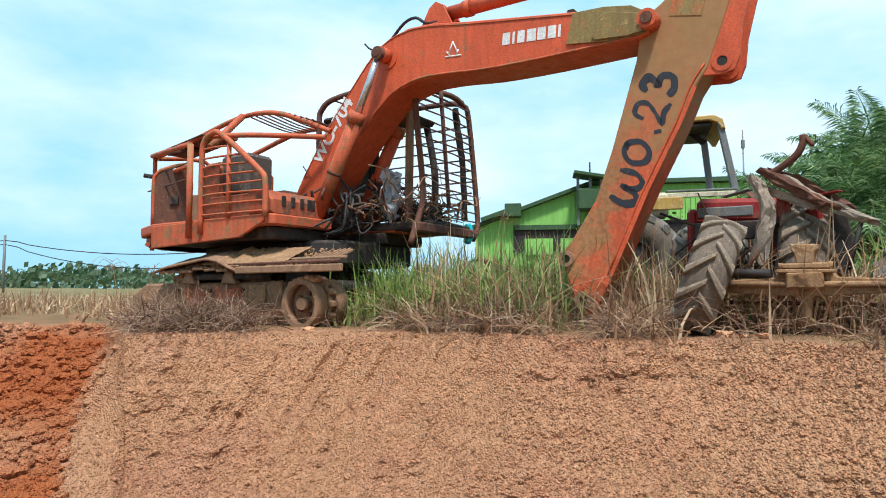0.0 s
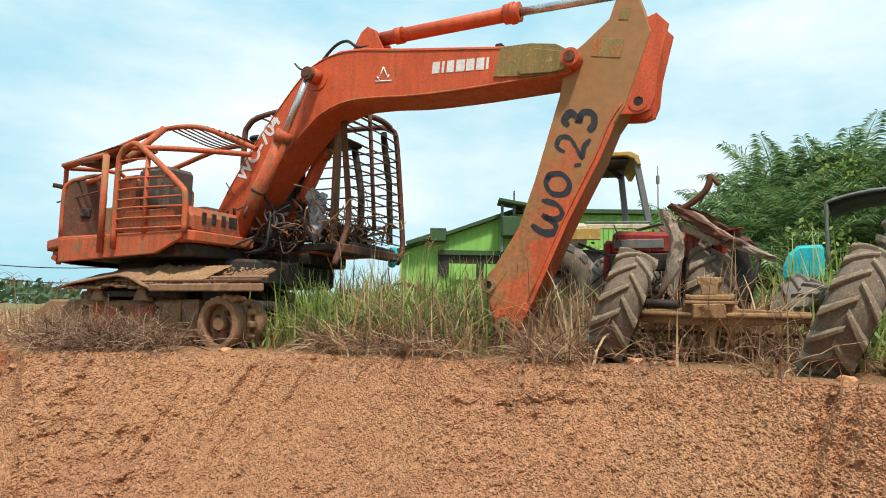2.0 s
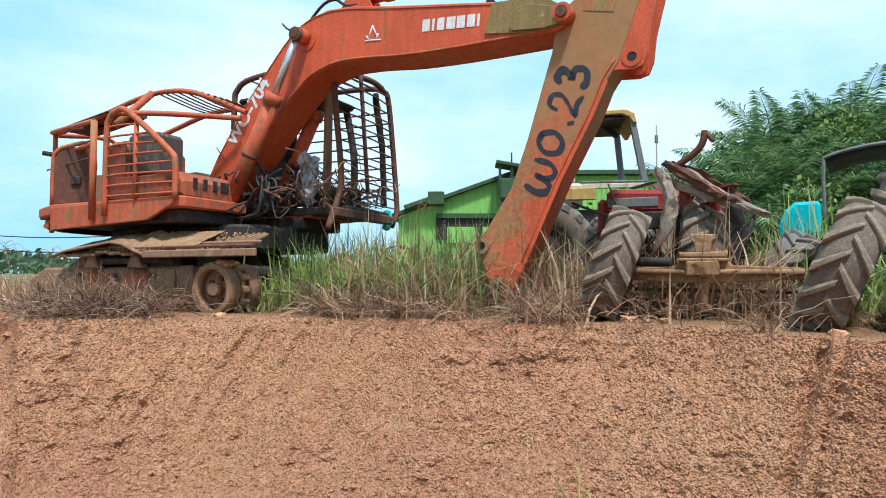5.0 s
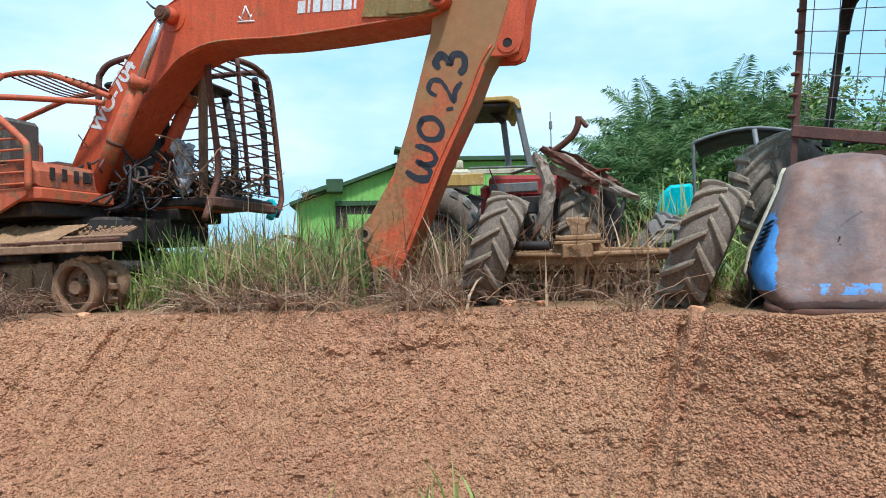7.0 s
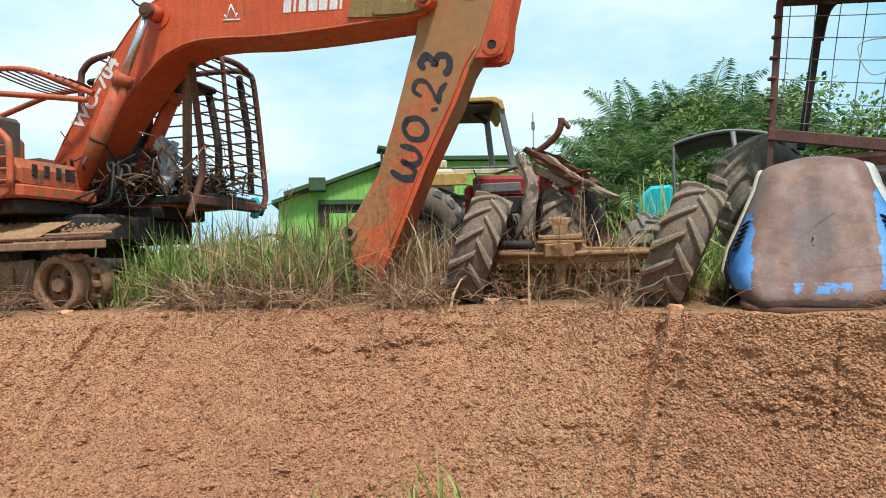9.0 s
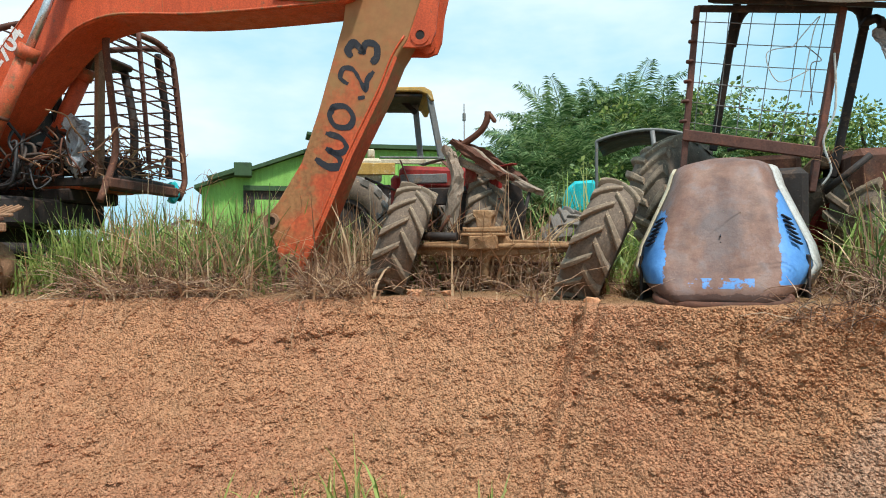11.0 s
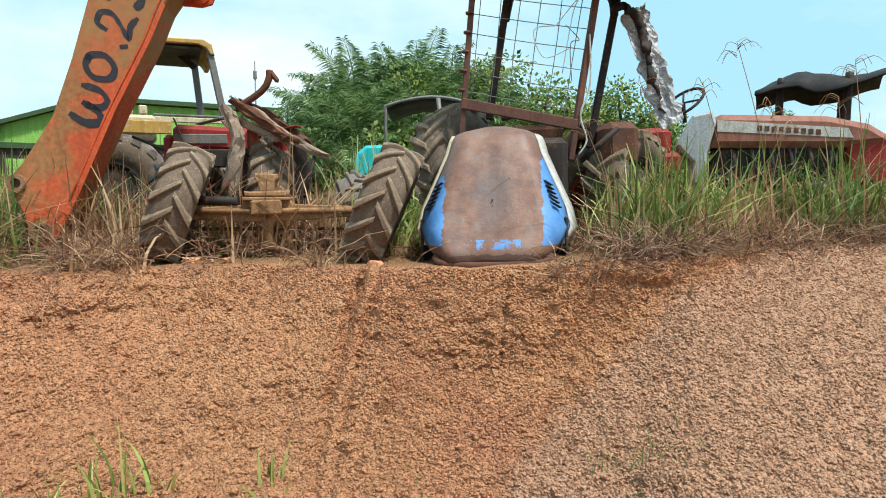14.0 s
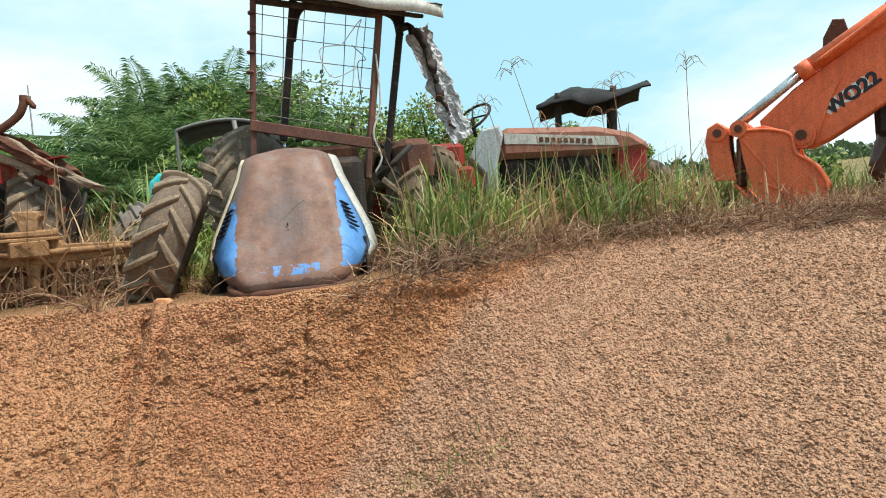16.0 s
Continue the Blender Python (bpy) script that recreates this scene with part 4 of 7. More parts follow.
    part("cab_floor", one(put_box, (1.55, 0.9, 1.34), (1.8, 1.15, 0.12), bevel=0.02), M_GRIME_DARK, K)
    part("cab_beam", one(put_box, (2.42, 0.85, 1.29), (0.12, 1.5, 0.13), bevel=0.02), M_RUST, K)
    bm = one(put_box, (1.85, 0.32, 1.78), (0.26, 0.10, 0.66), rx=8, ry=10, bevel=0.03)
    bmesh.ops.subdivide_edges(bm, edges=bm.edges[:], cuts=7, use_grid_fill=True)
    rough_up(bm, 0.12, 0.13)
    rough_up(bm, 0.05, 0.05)
    part("torn_foil", bm, M_FOIL, K, "crumpled silver insulation")
    part("cab_side_post", one(put_beam, (2.1, 0.4, 1.3), (2.12, 0.4, 2.95), 0.13, 0.06), M_MUD, K)
    part("cab_side_post", one(put_beam, (1.55, 0.4, 1.3), (1.5, 0.4, 2.95), 0.10, 0.06), M_GRIME_DARK, K)
    bm = one(put_tube, [(2.40, 1.45, 1.42), (2.42, 1.5, 1.3), (2.42, 1.44, 1.18)], 0.05, 9, 4)
    rough_up(bm, 0.05, 0.1, 4)
    part("hanging_bag", bm, M_CYAN, K, "torn turquoise plastic bag")
    W = new("cab_cage")
    W.parent = T
    part("frame", one(put_tube, [(2.42, 0.0, 1.06), (2.42, 0.22, 1.5), (2.42, 0.28, 1.85), (2.41, 0.14, 2.80), (2.38, 0.2, 3.08), (2.34, 0.42, 3.22), (2.33, 0.75, 3.27), (2.33, 1.2, 3.3), (2.36, 1.42, 3.22), (2.4, 1.52, 3.02), (2.42, 1.72, 1.66), (2.44, 1.68, 1.4), (2.42, 1.58, 1.2)], 0.042, 8, 4), M_RUST, W)
    part("frame", one(put_tube, [(2.42, 0.72, 3.26), (2.42, 0.82, 2.5), (2.42, 0.93, 1.62)], 0.03, 8), M_CAGE, W)
    for i in range(14):
        z = 1.50 + 0.127 * i
        yl = 0.26 if z < 2.0 else 0.26 - 0.13 * (z - 2.0)
        if z > 3.0:
            yl += 0.25 * (z - 2.95)
        yr = 1.72 - 0.15 * (z - 1.66)
        part("bar", one(put_tube, [(2.42, yl, z), (2.44, 0.9, z + 0.01 * ((i * 7) % 5 - 2)), (2.42, yr, z - 0.02)], 0.0115, 6), M_RUST, W)
    for y, m in ((0.3, M_CAGE), (1.52, M_CAGE)):
        part("frame", one(put_tube, [(0.52, y, 1.45), (0.50, y, 2.9), (0.56, y, 3.18), (0.8, y, 3.3), (1.4, y, 3.34), (2.05, y, 3.32), (2.3, y, 3.26)], 0.042, 8, 4), m, W)
    for i in range(9):
        x = 0.7 + 0.2 * i
        part("bar", one(put_cyl, (x, 0.3, 3.32), (x, 1.52, 3.32), 0.013, 6), M_CAGE, W)
    for i in range(8):
        z = 1.75 + 0.17 * i
        part("bar", one(put_cyl, (0.51, 0.3, z), (0.51, 1.52, z), 0.012, 6), M_CAGE, W)
        part("bar", one(put_cyl, (0.52, 1.53, z), (2.4, 1.6, z), 0.012, 6), M_CAGE, W)
    for s, pts in ((0, [(2.3, 1.3, 3.15), (2.26, 1.42, 2.9), (2.3, 1.52, 2.2), (2.32, 1.52, 1.5)]),):
        bm = one(put_tube, pts, 0.05, 8, 6)
        rough_up(bm, 0.02, 0.07, s)
        part("burnt_lining", bm, M_GRIME_DARK, W)
    # wrecked hoses and wiring at the boom foot
    rnd = random.Random(5)
    N = new("wiring")
    N.parent = T
    for i in range(36):
        x0, y0 = rnd.uniform(0.95, 1.75), rnd.uniform(-0.45, 0.35)
        p = [Vector((x0, y0, rnd.uniform(1.25, 1.6)))]
        for j in range(4):
            p.append(p[-1] + Vector((rnd.uniform(-0.22, 0.22), rnd.uniform(-0.2, 0.2), rnd.uniform(-0.16, 0.25))))
        part("hose", one(put_tube, p, rnd.choice((0.008, 0.011, 0.015, 0.02)), 6, 4), rnd.choice((M_HOSE, M_RUST, M_CAGE, M_GRIME_DARK)), N)
    for i in range(130):
        p = [Vector((rnd.uniform(1.6, 2.38), rnd.uniform(0.1, 1.45), 1.36 + 0.42 * rnd.random() ** 1.6))]
        for j in range(4):
            p.append(p[-1] + Vector((rnd.uniform(-0.16, 0.16), rnd.uniform(-0.25, 0.25), rnd.uniform(-0.10, 0.17))))
        part("wire", one(put_tube, p, rnd.choice((0.006, 0.008, 0.011)), 5, 4), rnd.choice((M_CAGE, M_TWIG, M_TWIG, M_DRY, M_MUD)), N)
    part("control_box", one(put_box, (2.0, 0.75, 1.5), (0.5, 0.6, 0.3), bevel=0.04), M_GRIME_DARK, N)
    for i in range(5):
        y = -0.40 + 0.07 * i
        part("hose", one(put_tube, [(1.45 + rnd.uniform(-0.1, 0.1), y + rnd.uniform(-0.1, 0.1), 1.95 + rnd.uniform(-0.25, 0.05)), (1.62 + rnd.uniform(-0.12, 0.12), y + rnd.uniform(-0.1, 0.1), 1.72), (1.66 + rnd.uniform(-0.15, 0.1), y, 1.45 + rnd.uniform(-0.08, 0.08)), (1.5 + rnd.uniform(-0.15, 0.1), y, 1.24 + rnd.uniform(-0.05, 0.08)), (1.25, y, 1.2)], 0.018, 7), M_HOSE, N)
    # undercarriage
    V = new("undercarriage")
    V.parent = T
    part("center_frame", one(put_box, (0.1, 0, 0.62), (1.9, 1.6, 0.5), bevel=0.06), M_GRIME_DARK, V)
    part("swivel_housing", one(put_prism, [(-0.9, -0.6), (1.2, -0.65), (1.6, -0.3), (1.7, 1.0), (-0.9, 1.0)], 0.78, 1.12, 0.04, "z"), M_GRIME_DARK, V)
    part("front_beam", one(put_cyl, (1.5, -0.9, 0.5), (1.5, 0.9, 0.5), 0.09, 12), M_GRIME_DARK, V)
    for s in (-1, 1):
        y = s * 1.08
        part("track_frame", one(put_prism, [(-1.7, 0.05), (-1.75, 0.4), (-1.4, 0.56), (1.35, 0.56), (1.55, 0.42), (1.5, 0.05)], y - 0.16, y + 0.16, 0.03), M_MUD, V)
        part("cross_arm", one(put_box, (0.55, s * 0.75, 0.6), (0.34, 0.8, 0.3), rx=-s * 12, bevel=0.04), M_MUD, V)
        part("cross_arm", one(put_box, (-0.75, s * 0.75, 0.6), (0.34, 0.8, 0.3), rx=-s * 12, bevel=0.04), M_MUD, V)
        for i in range(6):
            part("roller", one(put_cyl, (-1.2 + 0.46 * i, y - 0.2, 0.14), (-1.2 + 0.46 * i, y + 0.2, 0.14), 0.12, 16), M_MUD, V)
        for x in (-0.5, 0.75):
            part("carrier_roller", one(put_cyl, (x, y - 0.2, 0.68), (x, y + 0.14, 0.68), 0.085, 14), M_MUD, V)
            part("roller_bracket", one(put_box, (x, y, 0.6), (0.14, 0.16, 0.14)), M_MUD, V)
        # end wheel: two flanged rims with a toothed ring
        E = new("end_wheel")
        E.parent = V
        yo = y - 0.27 if s < 0 else y - 0.25
        bm = bmesh.new()
        put_cyl(bm, (1.80, yo, 0.29), (1.80, yo + 0.17, 0.29), 0.295, 32, hole=0.235)
        put_cyl(bm, (1.80, yo + 0.14, 0.29), (1.80, yo + 0.18, 0.29), 0.25, 32)
        put_cyl(bm, (1.80, yo + 0.02, 0.29), (1.80, yo + 0.15, 0.29), 0.075, 16)
        rough_up(bm, 0.008, 0.06)
        part("flange", bm, M_MUD, E)
        bm = bmesh.new()
        put_cyl(bm, (1.80, yo + 0.2, 0.29), (1.80, yo + 0.27, 0.29), 0.285, 26)
        for i in range(13):
            a = 2 * math.pi * i / 13
            put_box(bm, (1.80 + 0.30 * math.cos(a), yo + 0.25, 0.29 + 0.30 * math.sin(a)), (0.07, 0.12, 0.075), ry=-math.degrees(a), bevel=0.015)
        part("toothed_ring", bm, M_MUD, E)
        part("flange", one(put_cyl, (1.80, yo + 0.31, 0.29), (1.80, yo + 0.52, 0.29), 0.30, 32), M_MUD, E)
        for i in range(5):
            a = 2 * math.pi * i / 5
            part("bolt", one(put_cyl, (1.80 + 0.13 * math.cos(a), yo + 0.1, 0.29 + 0.13 * math.sin(a)), (1.80 + 0.13 * math.cos(a), yo + 0.16, 0.29 + 0.13 * math.sin(a)), 0.03, 8), M_RUST, E)
    # loose track shoes lying slanted over the frame
    for i in range(13):
        x = -0.70 + 0.235 * i
        dip = 0.0 if x > 0.75 else (0.75 - x) * 0.02
        bm = bmesh.new()
        put_box(bm, (0, 0, 0), (0.225, 0.56, 0.035), bevel=0.008)
        for dx in (-0.08, 0.0, 0.08):
            put_box(bm, (dx, 0, 0.022), (0.022, 0.54, 0.025), bevel=0.006)
        ob = part("track_shoe", bm, M_MUD, V)
        ob.matrix_local = pose(x, -1.16, 0.82 - dip + 0.012 * math.sin(i * 2.3), 19 + 3 * math.sin(i * 1.7), 2 * math.sin(i), 3 * math.sin(i * 3.1))
    part("edge_rail", one(put_box, (1.66, -1.44, 0.70), (1.75, 0.05, 0.085), bevel=0.01), M_MUD, V)
    part("edge_rail", one(put_box, (1.5, -1.39, 0.78), (1.9, 0.07, 0.035), rx=15, bevel=0.008), M_RUST, V)
    part("edge_rail", one(put_box, (1.4, -1.27, 0.825), (2.1, 0.05, 0.03), rx=15, bevel=0.008), M_MUD, V)
    curve = [(-0.95, 0.70), (-0.7, 0.77), (-0.2, 0.82), (0.2, 0.865), (0.42, 0.84), (0.62, 0.76), (0.80, 0.70)]
    rows = [[(x, -1.47 + 0.09 * k + 0.012 * noise.noise(Vector((x * 5, k, 0))), z + 0.028 * k + 0.012 * noise.noise(Vector((x * 4, k * 0.7, 3)))) for x, z in curve] for k in range(6)]
    part("track_cover", one(put_sheet, rows, 0.028), M_MUD, V, "bent mud-caked cover plate")
    for x in (-0.28, 0.52):
        part("bracket", one(put_prism, [(x - 0.14, 0.54), (x - 0.06, 0.70), (x - 0.03, 0.79), (x + 0.04, 0.79), (x + 0.06, 0.70), (x + 0.13, 0.54)], -1.36, -1.24, 0.015), M_MUD, V)
    for x, z, w, h, mat in ((-0.9, 0.34, 0.5, 0.30, M_MUD), (-0.25, 0.36, 0.42, 0.26, M_PANEL), (0.42, 0.33, 0.5, 0.34, M_PANEL), (0.98, 0.36, 0.30, 0.36, M_MUDLT), (1.32, 0.34, 0.22, 0.44, M_MUD)):
        bm = one(put_box, (x, -1.25, z), (w, 0.06, h), bevel=0.02)
        bmesh.ops.subdivide_edges(bm, edges=bm.edges[:], cuts=3, use_grid_fill=True)
        rough_up(bm, 0.03, 0.12, x)
        part("frame_plate", bm, mat, V)
    for x in (-0.6, 0.1, 0.75):
        part("bolt", one(put_cyl, (x, -1.27, 0.45), (x, -1.31, 0.45), 0.03, 8), M_RUST, V)
    def mound(i, k):
        x, v = -0.35 + 0.03 * i, k / 15
        q = Vector((x * 6, v * 3, 2.0))
        h = max(0.0, 0.5 + noise.noise(q) + 0.5 * noise.noise(q * 2.7)) * math.exp(-((x - 0.55) / 0.55) ** 2) * (1 - (2 * v - 1) ** 4)
        return (x, -1.42 + 0.48 * v, 0.785 + 0.21 * v + 0.075 * h + 0.016 * noise.noise(q * 6) + 0.010 * noise.noise(q * 13))
    rows = [[mound(i, k) for i in range(66)] for k in range(16)]
    part("clay_mound", one(put_sheet, rows), M_MUDLT, V, "dry clay caked on the track")
    bm = bmesh.new()
    put_box(bm, (0.35, -1.1, 0.72), (1.6, 0.5, 0.08), rx=24, bevel=0.02)
    part("track_guard", bm, M_GRIME_DARK, V)
    # clay heaped on the shoes
    bm = bmesh.new()
    rnd = random.Random(11)
    for i in range(1100):
        x = rnd.gauss(0.85, 0.45)
        v = rnd.uniform(-0.27, 0.25)
        s = rnd.uniform(0.008, 0.024) * (1.2 - abs(x - 0.8) * 0.5)
        if s > 0:
            bmesh.ops.create_icosphere(bm, subdivisions=1, radius=s, matrix=pose(x, -1.16 + v * 0.9, 0.86 + v * 0.42 + rnd.uniform(0, 0.05) * max(0, 1 - abs(x - 0.7)), rnd.uniform(0, 90), rnd.uniform(0, 90), 0))
    rough_up(bm, 0.016, 0.02)
    tagged(part("clay_crust", bm, M_MUDLT, V, "heap of dry clay crumbs"), kind="stuff")
    # clay stuck on the end wheel
    bm = bmesh.new()
    for i in range(120):
        a = rnd.uniform(60, 140)
        s = rnd.uniform(0.012, 0.04)
        bmesh.ops.create_icosphere(bm, subdivisions=1, radius=s, matrix=pose(1.80 + 0.31 * math.cos(radians(a)), -1.35 + rnd.uniform(0.05, 0.34), 0.29 + 0.31 * math.sin(radians(a))))
    rough_up(bm, 0.01, 0.03)
    tagged(part("clay_crumbs", bm, M_CLOD, V), kind="stuff")
    return T


excavator_main()


# ---- wrecked red tractor facing the bank ----
def tractor_wreck():
    T = thing("tractor", pose(3.28, 6.05, 0.02, 0, 0, -37), "wrecked red tractor stripped to its front axle and wheels", "tractor")
    # local x runs along the front axle, y points back into the yard
    bm = bmesh.new()
    put_prism(bm, [(-0.85, 0.40), (-0.85, 0.50), (-0.25, 0.53), (-0.2, 0.60), (0.2, 0.60), (0.25, 0.53), (0.85, 0.50), (0.85, 0.40), (0.2, 0.36), (-0.2, 0.36)], -0.07, 0.07, 0.012)
    part("axle_beam", bm, M_MUDLT, T, "clay-caked front axle beam")
    part("axle_pipe", one(put_cyl, (-0.82, -0.09, 0.47), (0.85, -0.09, 0.46), 0.028, 10), M_MUDLT, T)
    part("tie_rod", one(put_cyl, (-0.7, 0.16, 0.30), (0.8, 0.16, 0.28), 0.02, 8), M_RUST, T)
    part("black_pipe", one(put_cyl, (-0.75, 0.0, 0.58), (-0.28, -0.05, 0.565), 0.045, 10), M_GRIME_DARK, T)
    bm = bmesh.new()
    put_box(bm, (0.0, -0.03, 0.50), (0.30, 0.22, 0.15), bevel=0.02)
    put_box(bm, (0.0, -0.03, 0.585), (0.46, 0.20, 0.03), bevel=0.008)
    put_box(bm, (0.0, -0.03, 0.63), (0.38, 0.16, 0.05), bevel=0.012)
    for x in (-0.2, -0.1, 0.1, 0.2):
        put_cyl(bm, (x, -0.08, 0.60), (x, -0.08, 0.66), 0.022, 8)
    put_prism(bm, [(-0.07, 0.65), (-0.08, 0.74), (-0.11, 0.78), (-0.11, 0.83), (0.11, 0.83), (0.11, 0.78), (0.08, 0.74), (0.07, 0.65)], -0.1, 0.06, 0.012)
    put_prism(bm, [(-0.10, 0.43), (0.10, 0.43), (0.05, 0.30), (0.035, 0.16), (0.07, 0.14), (0.07, 0.08), (-0.07, 0.08), (-0.07, 0.14), (-0.035, 0.16), (-0.05, 0.30)], -0.06, 0.04, 0.012)
    rough_up(bm, 0.012, 0.07)
    part("axle_bracket", bm, M_MUDLT, T, "clay-caked pivot bracket")
    # both wheels lean over the same way; x, y, z, bearing of the hub, lean, spin
    for x, y, z, bearing, lean, spin in ((2.49, 6.36, 0.55, 20, 20, 4), (3.92, 5.02, 0.50, 37, 24, 12)):
        b = radians(bearing + 1)
        hub = Vector((math.cos(b) * math.cos(radians(lean)), -math.sin(b) * math.cos(radians(lean)), -math.sin(radians(lean))))
        up = Vector((0, 0, 1))
        up = (up - hub * up.dot(hub)).normalized()
        m = Matrix((hub.cross(up), hub, up)).transposed().to_4x4()
        m.translation = (x, y, z)
        w = wheel_part(T, (0, 0, 0), 1.17, 0.37, 0, 0, M_RUBBER, M_RUST, 14)
        w.matrix_local = T.matrix_world.inverted() @ m @ Matrix.Rotation(radians(spin), 4, "Y")
    # red bonnet remains and engine behind the axle
    part("engine_block", one(put_box, (-0.25, 1.35, 0.85), (0.5, 1.5, 0.6), bevel=0.05), M_GRIME_DARK, T)
    part("bonnet", one(put_box, (-0.82, 1.25, 1.28), (0.85, 0.9, 0.27), rz=8, ry=3, bevel=0.05), M_RED, T, "torn dull red bonnet")
    part("bonnet_band", one(put_box, (-0.88, 0.79, 1.27), (0.55, 0.03, 0.11), rz=8, bevel=0.01), M_STEEL, T)
    part("fender", one(put_box, (-1.28, 1.2, 1.08), (0.12, 0.8, 0.5), rz=6, bevel=0.04), M_RED, T)
    part("fender", one(put_box, (-0.02, 0.95, 1.06), (0.14, 0.5, 0.5), rx=12, bevel=0.04), M_RED, T)
    part("grille", one(put_box, (-0.85, 0.78, 1.06), (0.7, 0.05, 0.2), rz=8, bevel=0.015), M_GRIME_DARK, T)
    w = wheel_part(T, (0.36, 1.05, 0.62), 1.30, 0.46, 0, 0, M_RUBBER, M_GRIME_DARK, 18)
    w.matrix_local = pose(-0.30, 1.0, 0.68) @ Matrix.Rotation(radians(-68), 4, "Z") @ Matrix.Rotation(radians(-10), 4, "X")
    w = wheel_part(T, (-1.25, 1.6, 0.60), 1.3, 0.40, 75, 0, M_RUBBER_DK, M_GRIME_DARK, 18)
    part("mudguard", one(put_prism, [(0.10, 0.45), (0.16, 0.9), (0.10, 1.2), (0.28, 1.12), (0.33, 0.8), (0.26, 0.45)], 0.62, 0.66, 0.008), M_GRIME_DARK, T, "black torn mudguard")
    # splintered bodywork
    def plank(pts, w, mat, seed):
        rows = []
        for i, p in enumerate(pts):
            p = Vector(p)
            rows.append([p + Vector((-w, 0, 0.02)), p + Vector((-w * 0.3, -0.03, 0.05)), p + Vector((w * 0.4, -0.02, 0.03)), p + Vector((w, 0.02, -0.03))])
        bm = one(put_sheet, rows, 0.02)
        bmesh.ops.subdivide_edges(bm, edges=bm.edges[:], cuts=2, use_grid_fill=True)
        rough_up(bm, 0.035, 0.05, seed)
        for f in bm.faces:
            f.smooth = False
        part("bent_panel", bm, mat, T)
    plank([(-0.50, 0.42, 0.66), (-0.43, 0.40, 0.95), (-0.37, 0.38, 1.20), (-0.43, 0.42, 1.38), (-0.50, 0.44, 1.53)], 0.065, M_WOOD, 1)
    plank([(-0.43, 0.5, 1.60), (-0.22, 0.45, 1.45), (0.02, 0.4, 1.27), (0.16, 0.36, 1.17)], 0.075, M_RUST, 2)
    plank([(-0.26, 0.52, 1.52), (-0.02, 0.47, 1.32), (0.25, 0.42, 1.14), (0.49, 0.38, 1.01)], 0.07, M_WOOD, 3)
    plank([(-0.38, 0.6, 1.56), (-0.10, 0.6, 1.46), (0.12, 0.55, 1.30), (0.30, 0.5, 1.17)], 0.06, M_RUST, 4)
    plank([(-0.40, 0.55, 1.40), (-0.14, 0.5, 1.28), (0.08, 0.45, 1.16)], 0.08, M_WOOD, 5)
    plank([(-0.30, 0.6, 0.75), (-0.26, 0.62, 1.0), (-0.28, 0.6, 1.3)], 0.05, M_RED, 6)
    part("exhaust_stub", one(put_tube, [(-0.42, 0.5, 1.56), (-0.26, 0.48, 1.64), (-0.12, 0.46, 1.74), (-0.06, 0.45, 1.84), (-0.05, 0.45, 1.93)], 0.036, 9, 4), M_RUST, T)
    bm = one(put_box, (0.0, 0.45, 1.86), (0.05, 0.06, 0.13), ry=-35, bevel=0.02)
    part("exhaust_cap", bm, M_RUST, T)
    r1 = random.Random(17)
    for i in range(44):
        p = Vector((r1.uniform(-1.2, 0.02), r1.uniform(0.45, 1.1), r1.uniform(0.55, 1.40)))
        q = p + Vector((r1.uniform(-0.35, 0.35), r1.uniform(-0.1, 0.2), r1.uniform(-0.35, 0.35)))
        if i % 3:
            part("scrap_rod", one(put_cyl, p, q, r1.choice((0.010, 0.015, 0.022)), 7), r1.choice((M_RUST, M_GRIME_DARK, M_RED, M_MUD)), T)
        else:
            part("scrap_plate", one(put_beam, p, q, r1.uniform(0.05, 0.12), 0.012, 0.003), r1.choice((M_RUST, M_RED, M_WOOD, M_STEEL)), T)
    part("rod", one(put_cyl, (-0.62, 0.3, 0.55), (-0.36, 0.45, 1.0), 0.02, 7), M_RUST, T)
    part("rod", one(put_cyl, (0.3, 0.3, 0.6), (0.42, 0.4, 1.1), 0.02, 7), M_GRIME_DARK, T)


tractor_wreck()


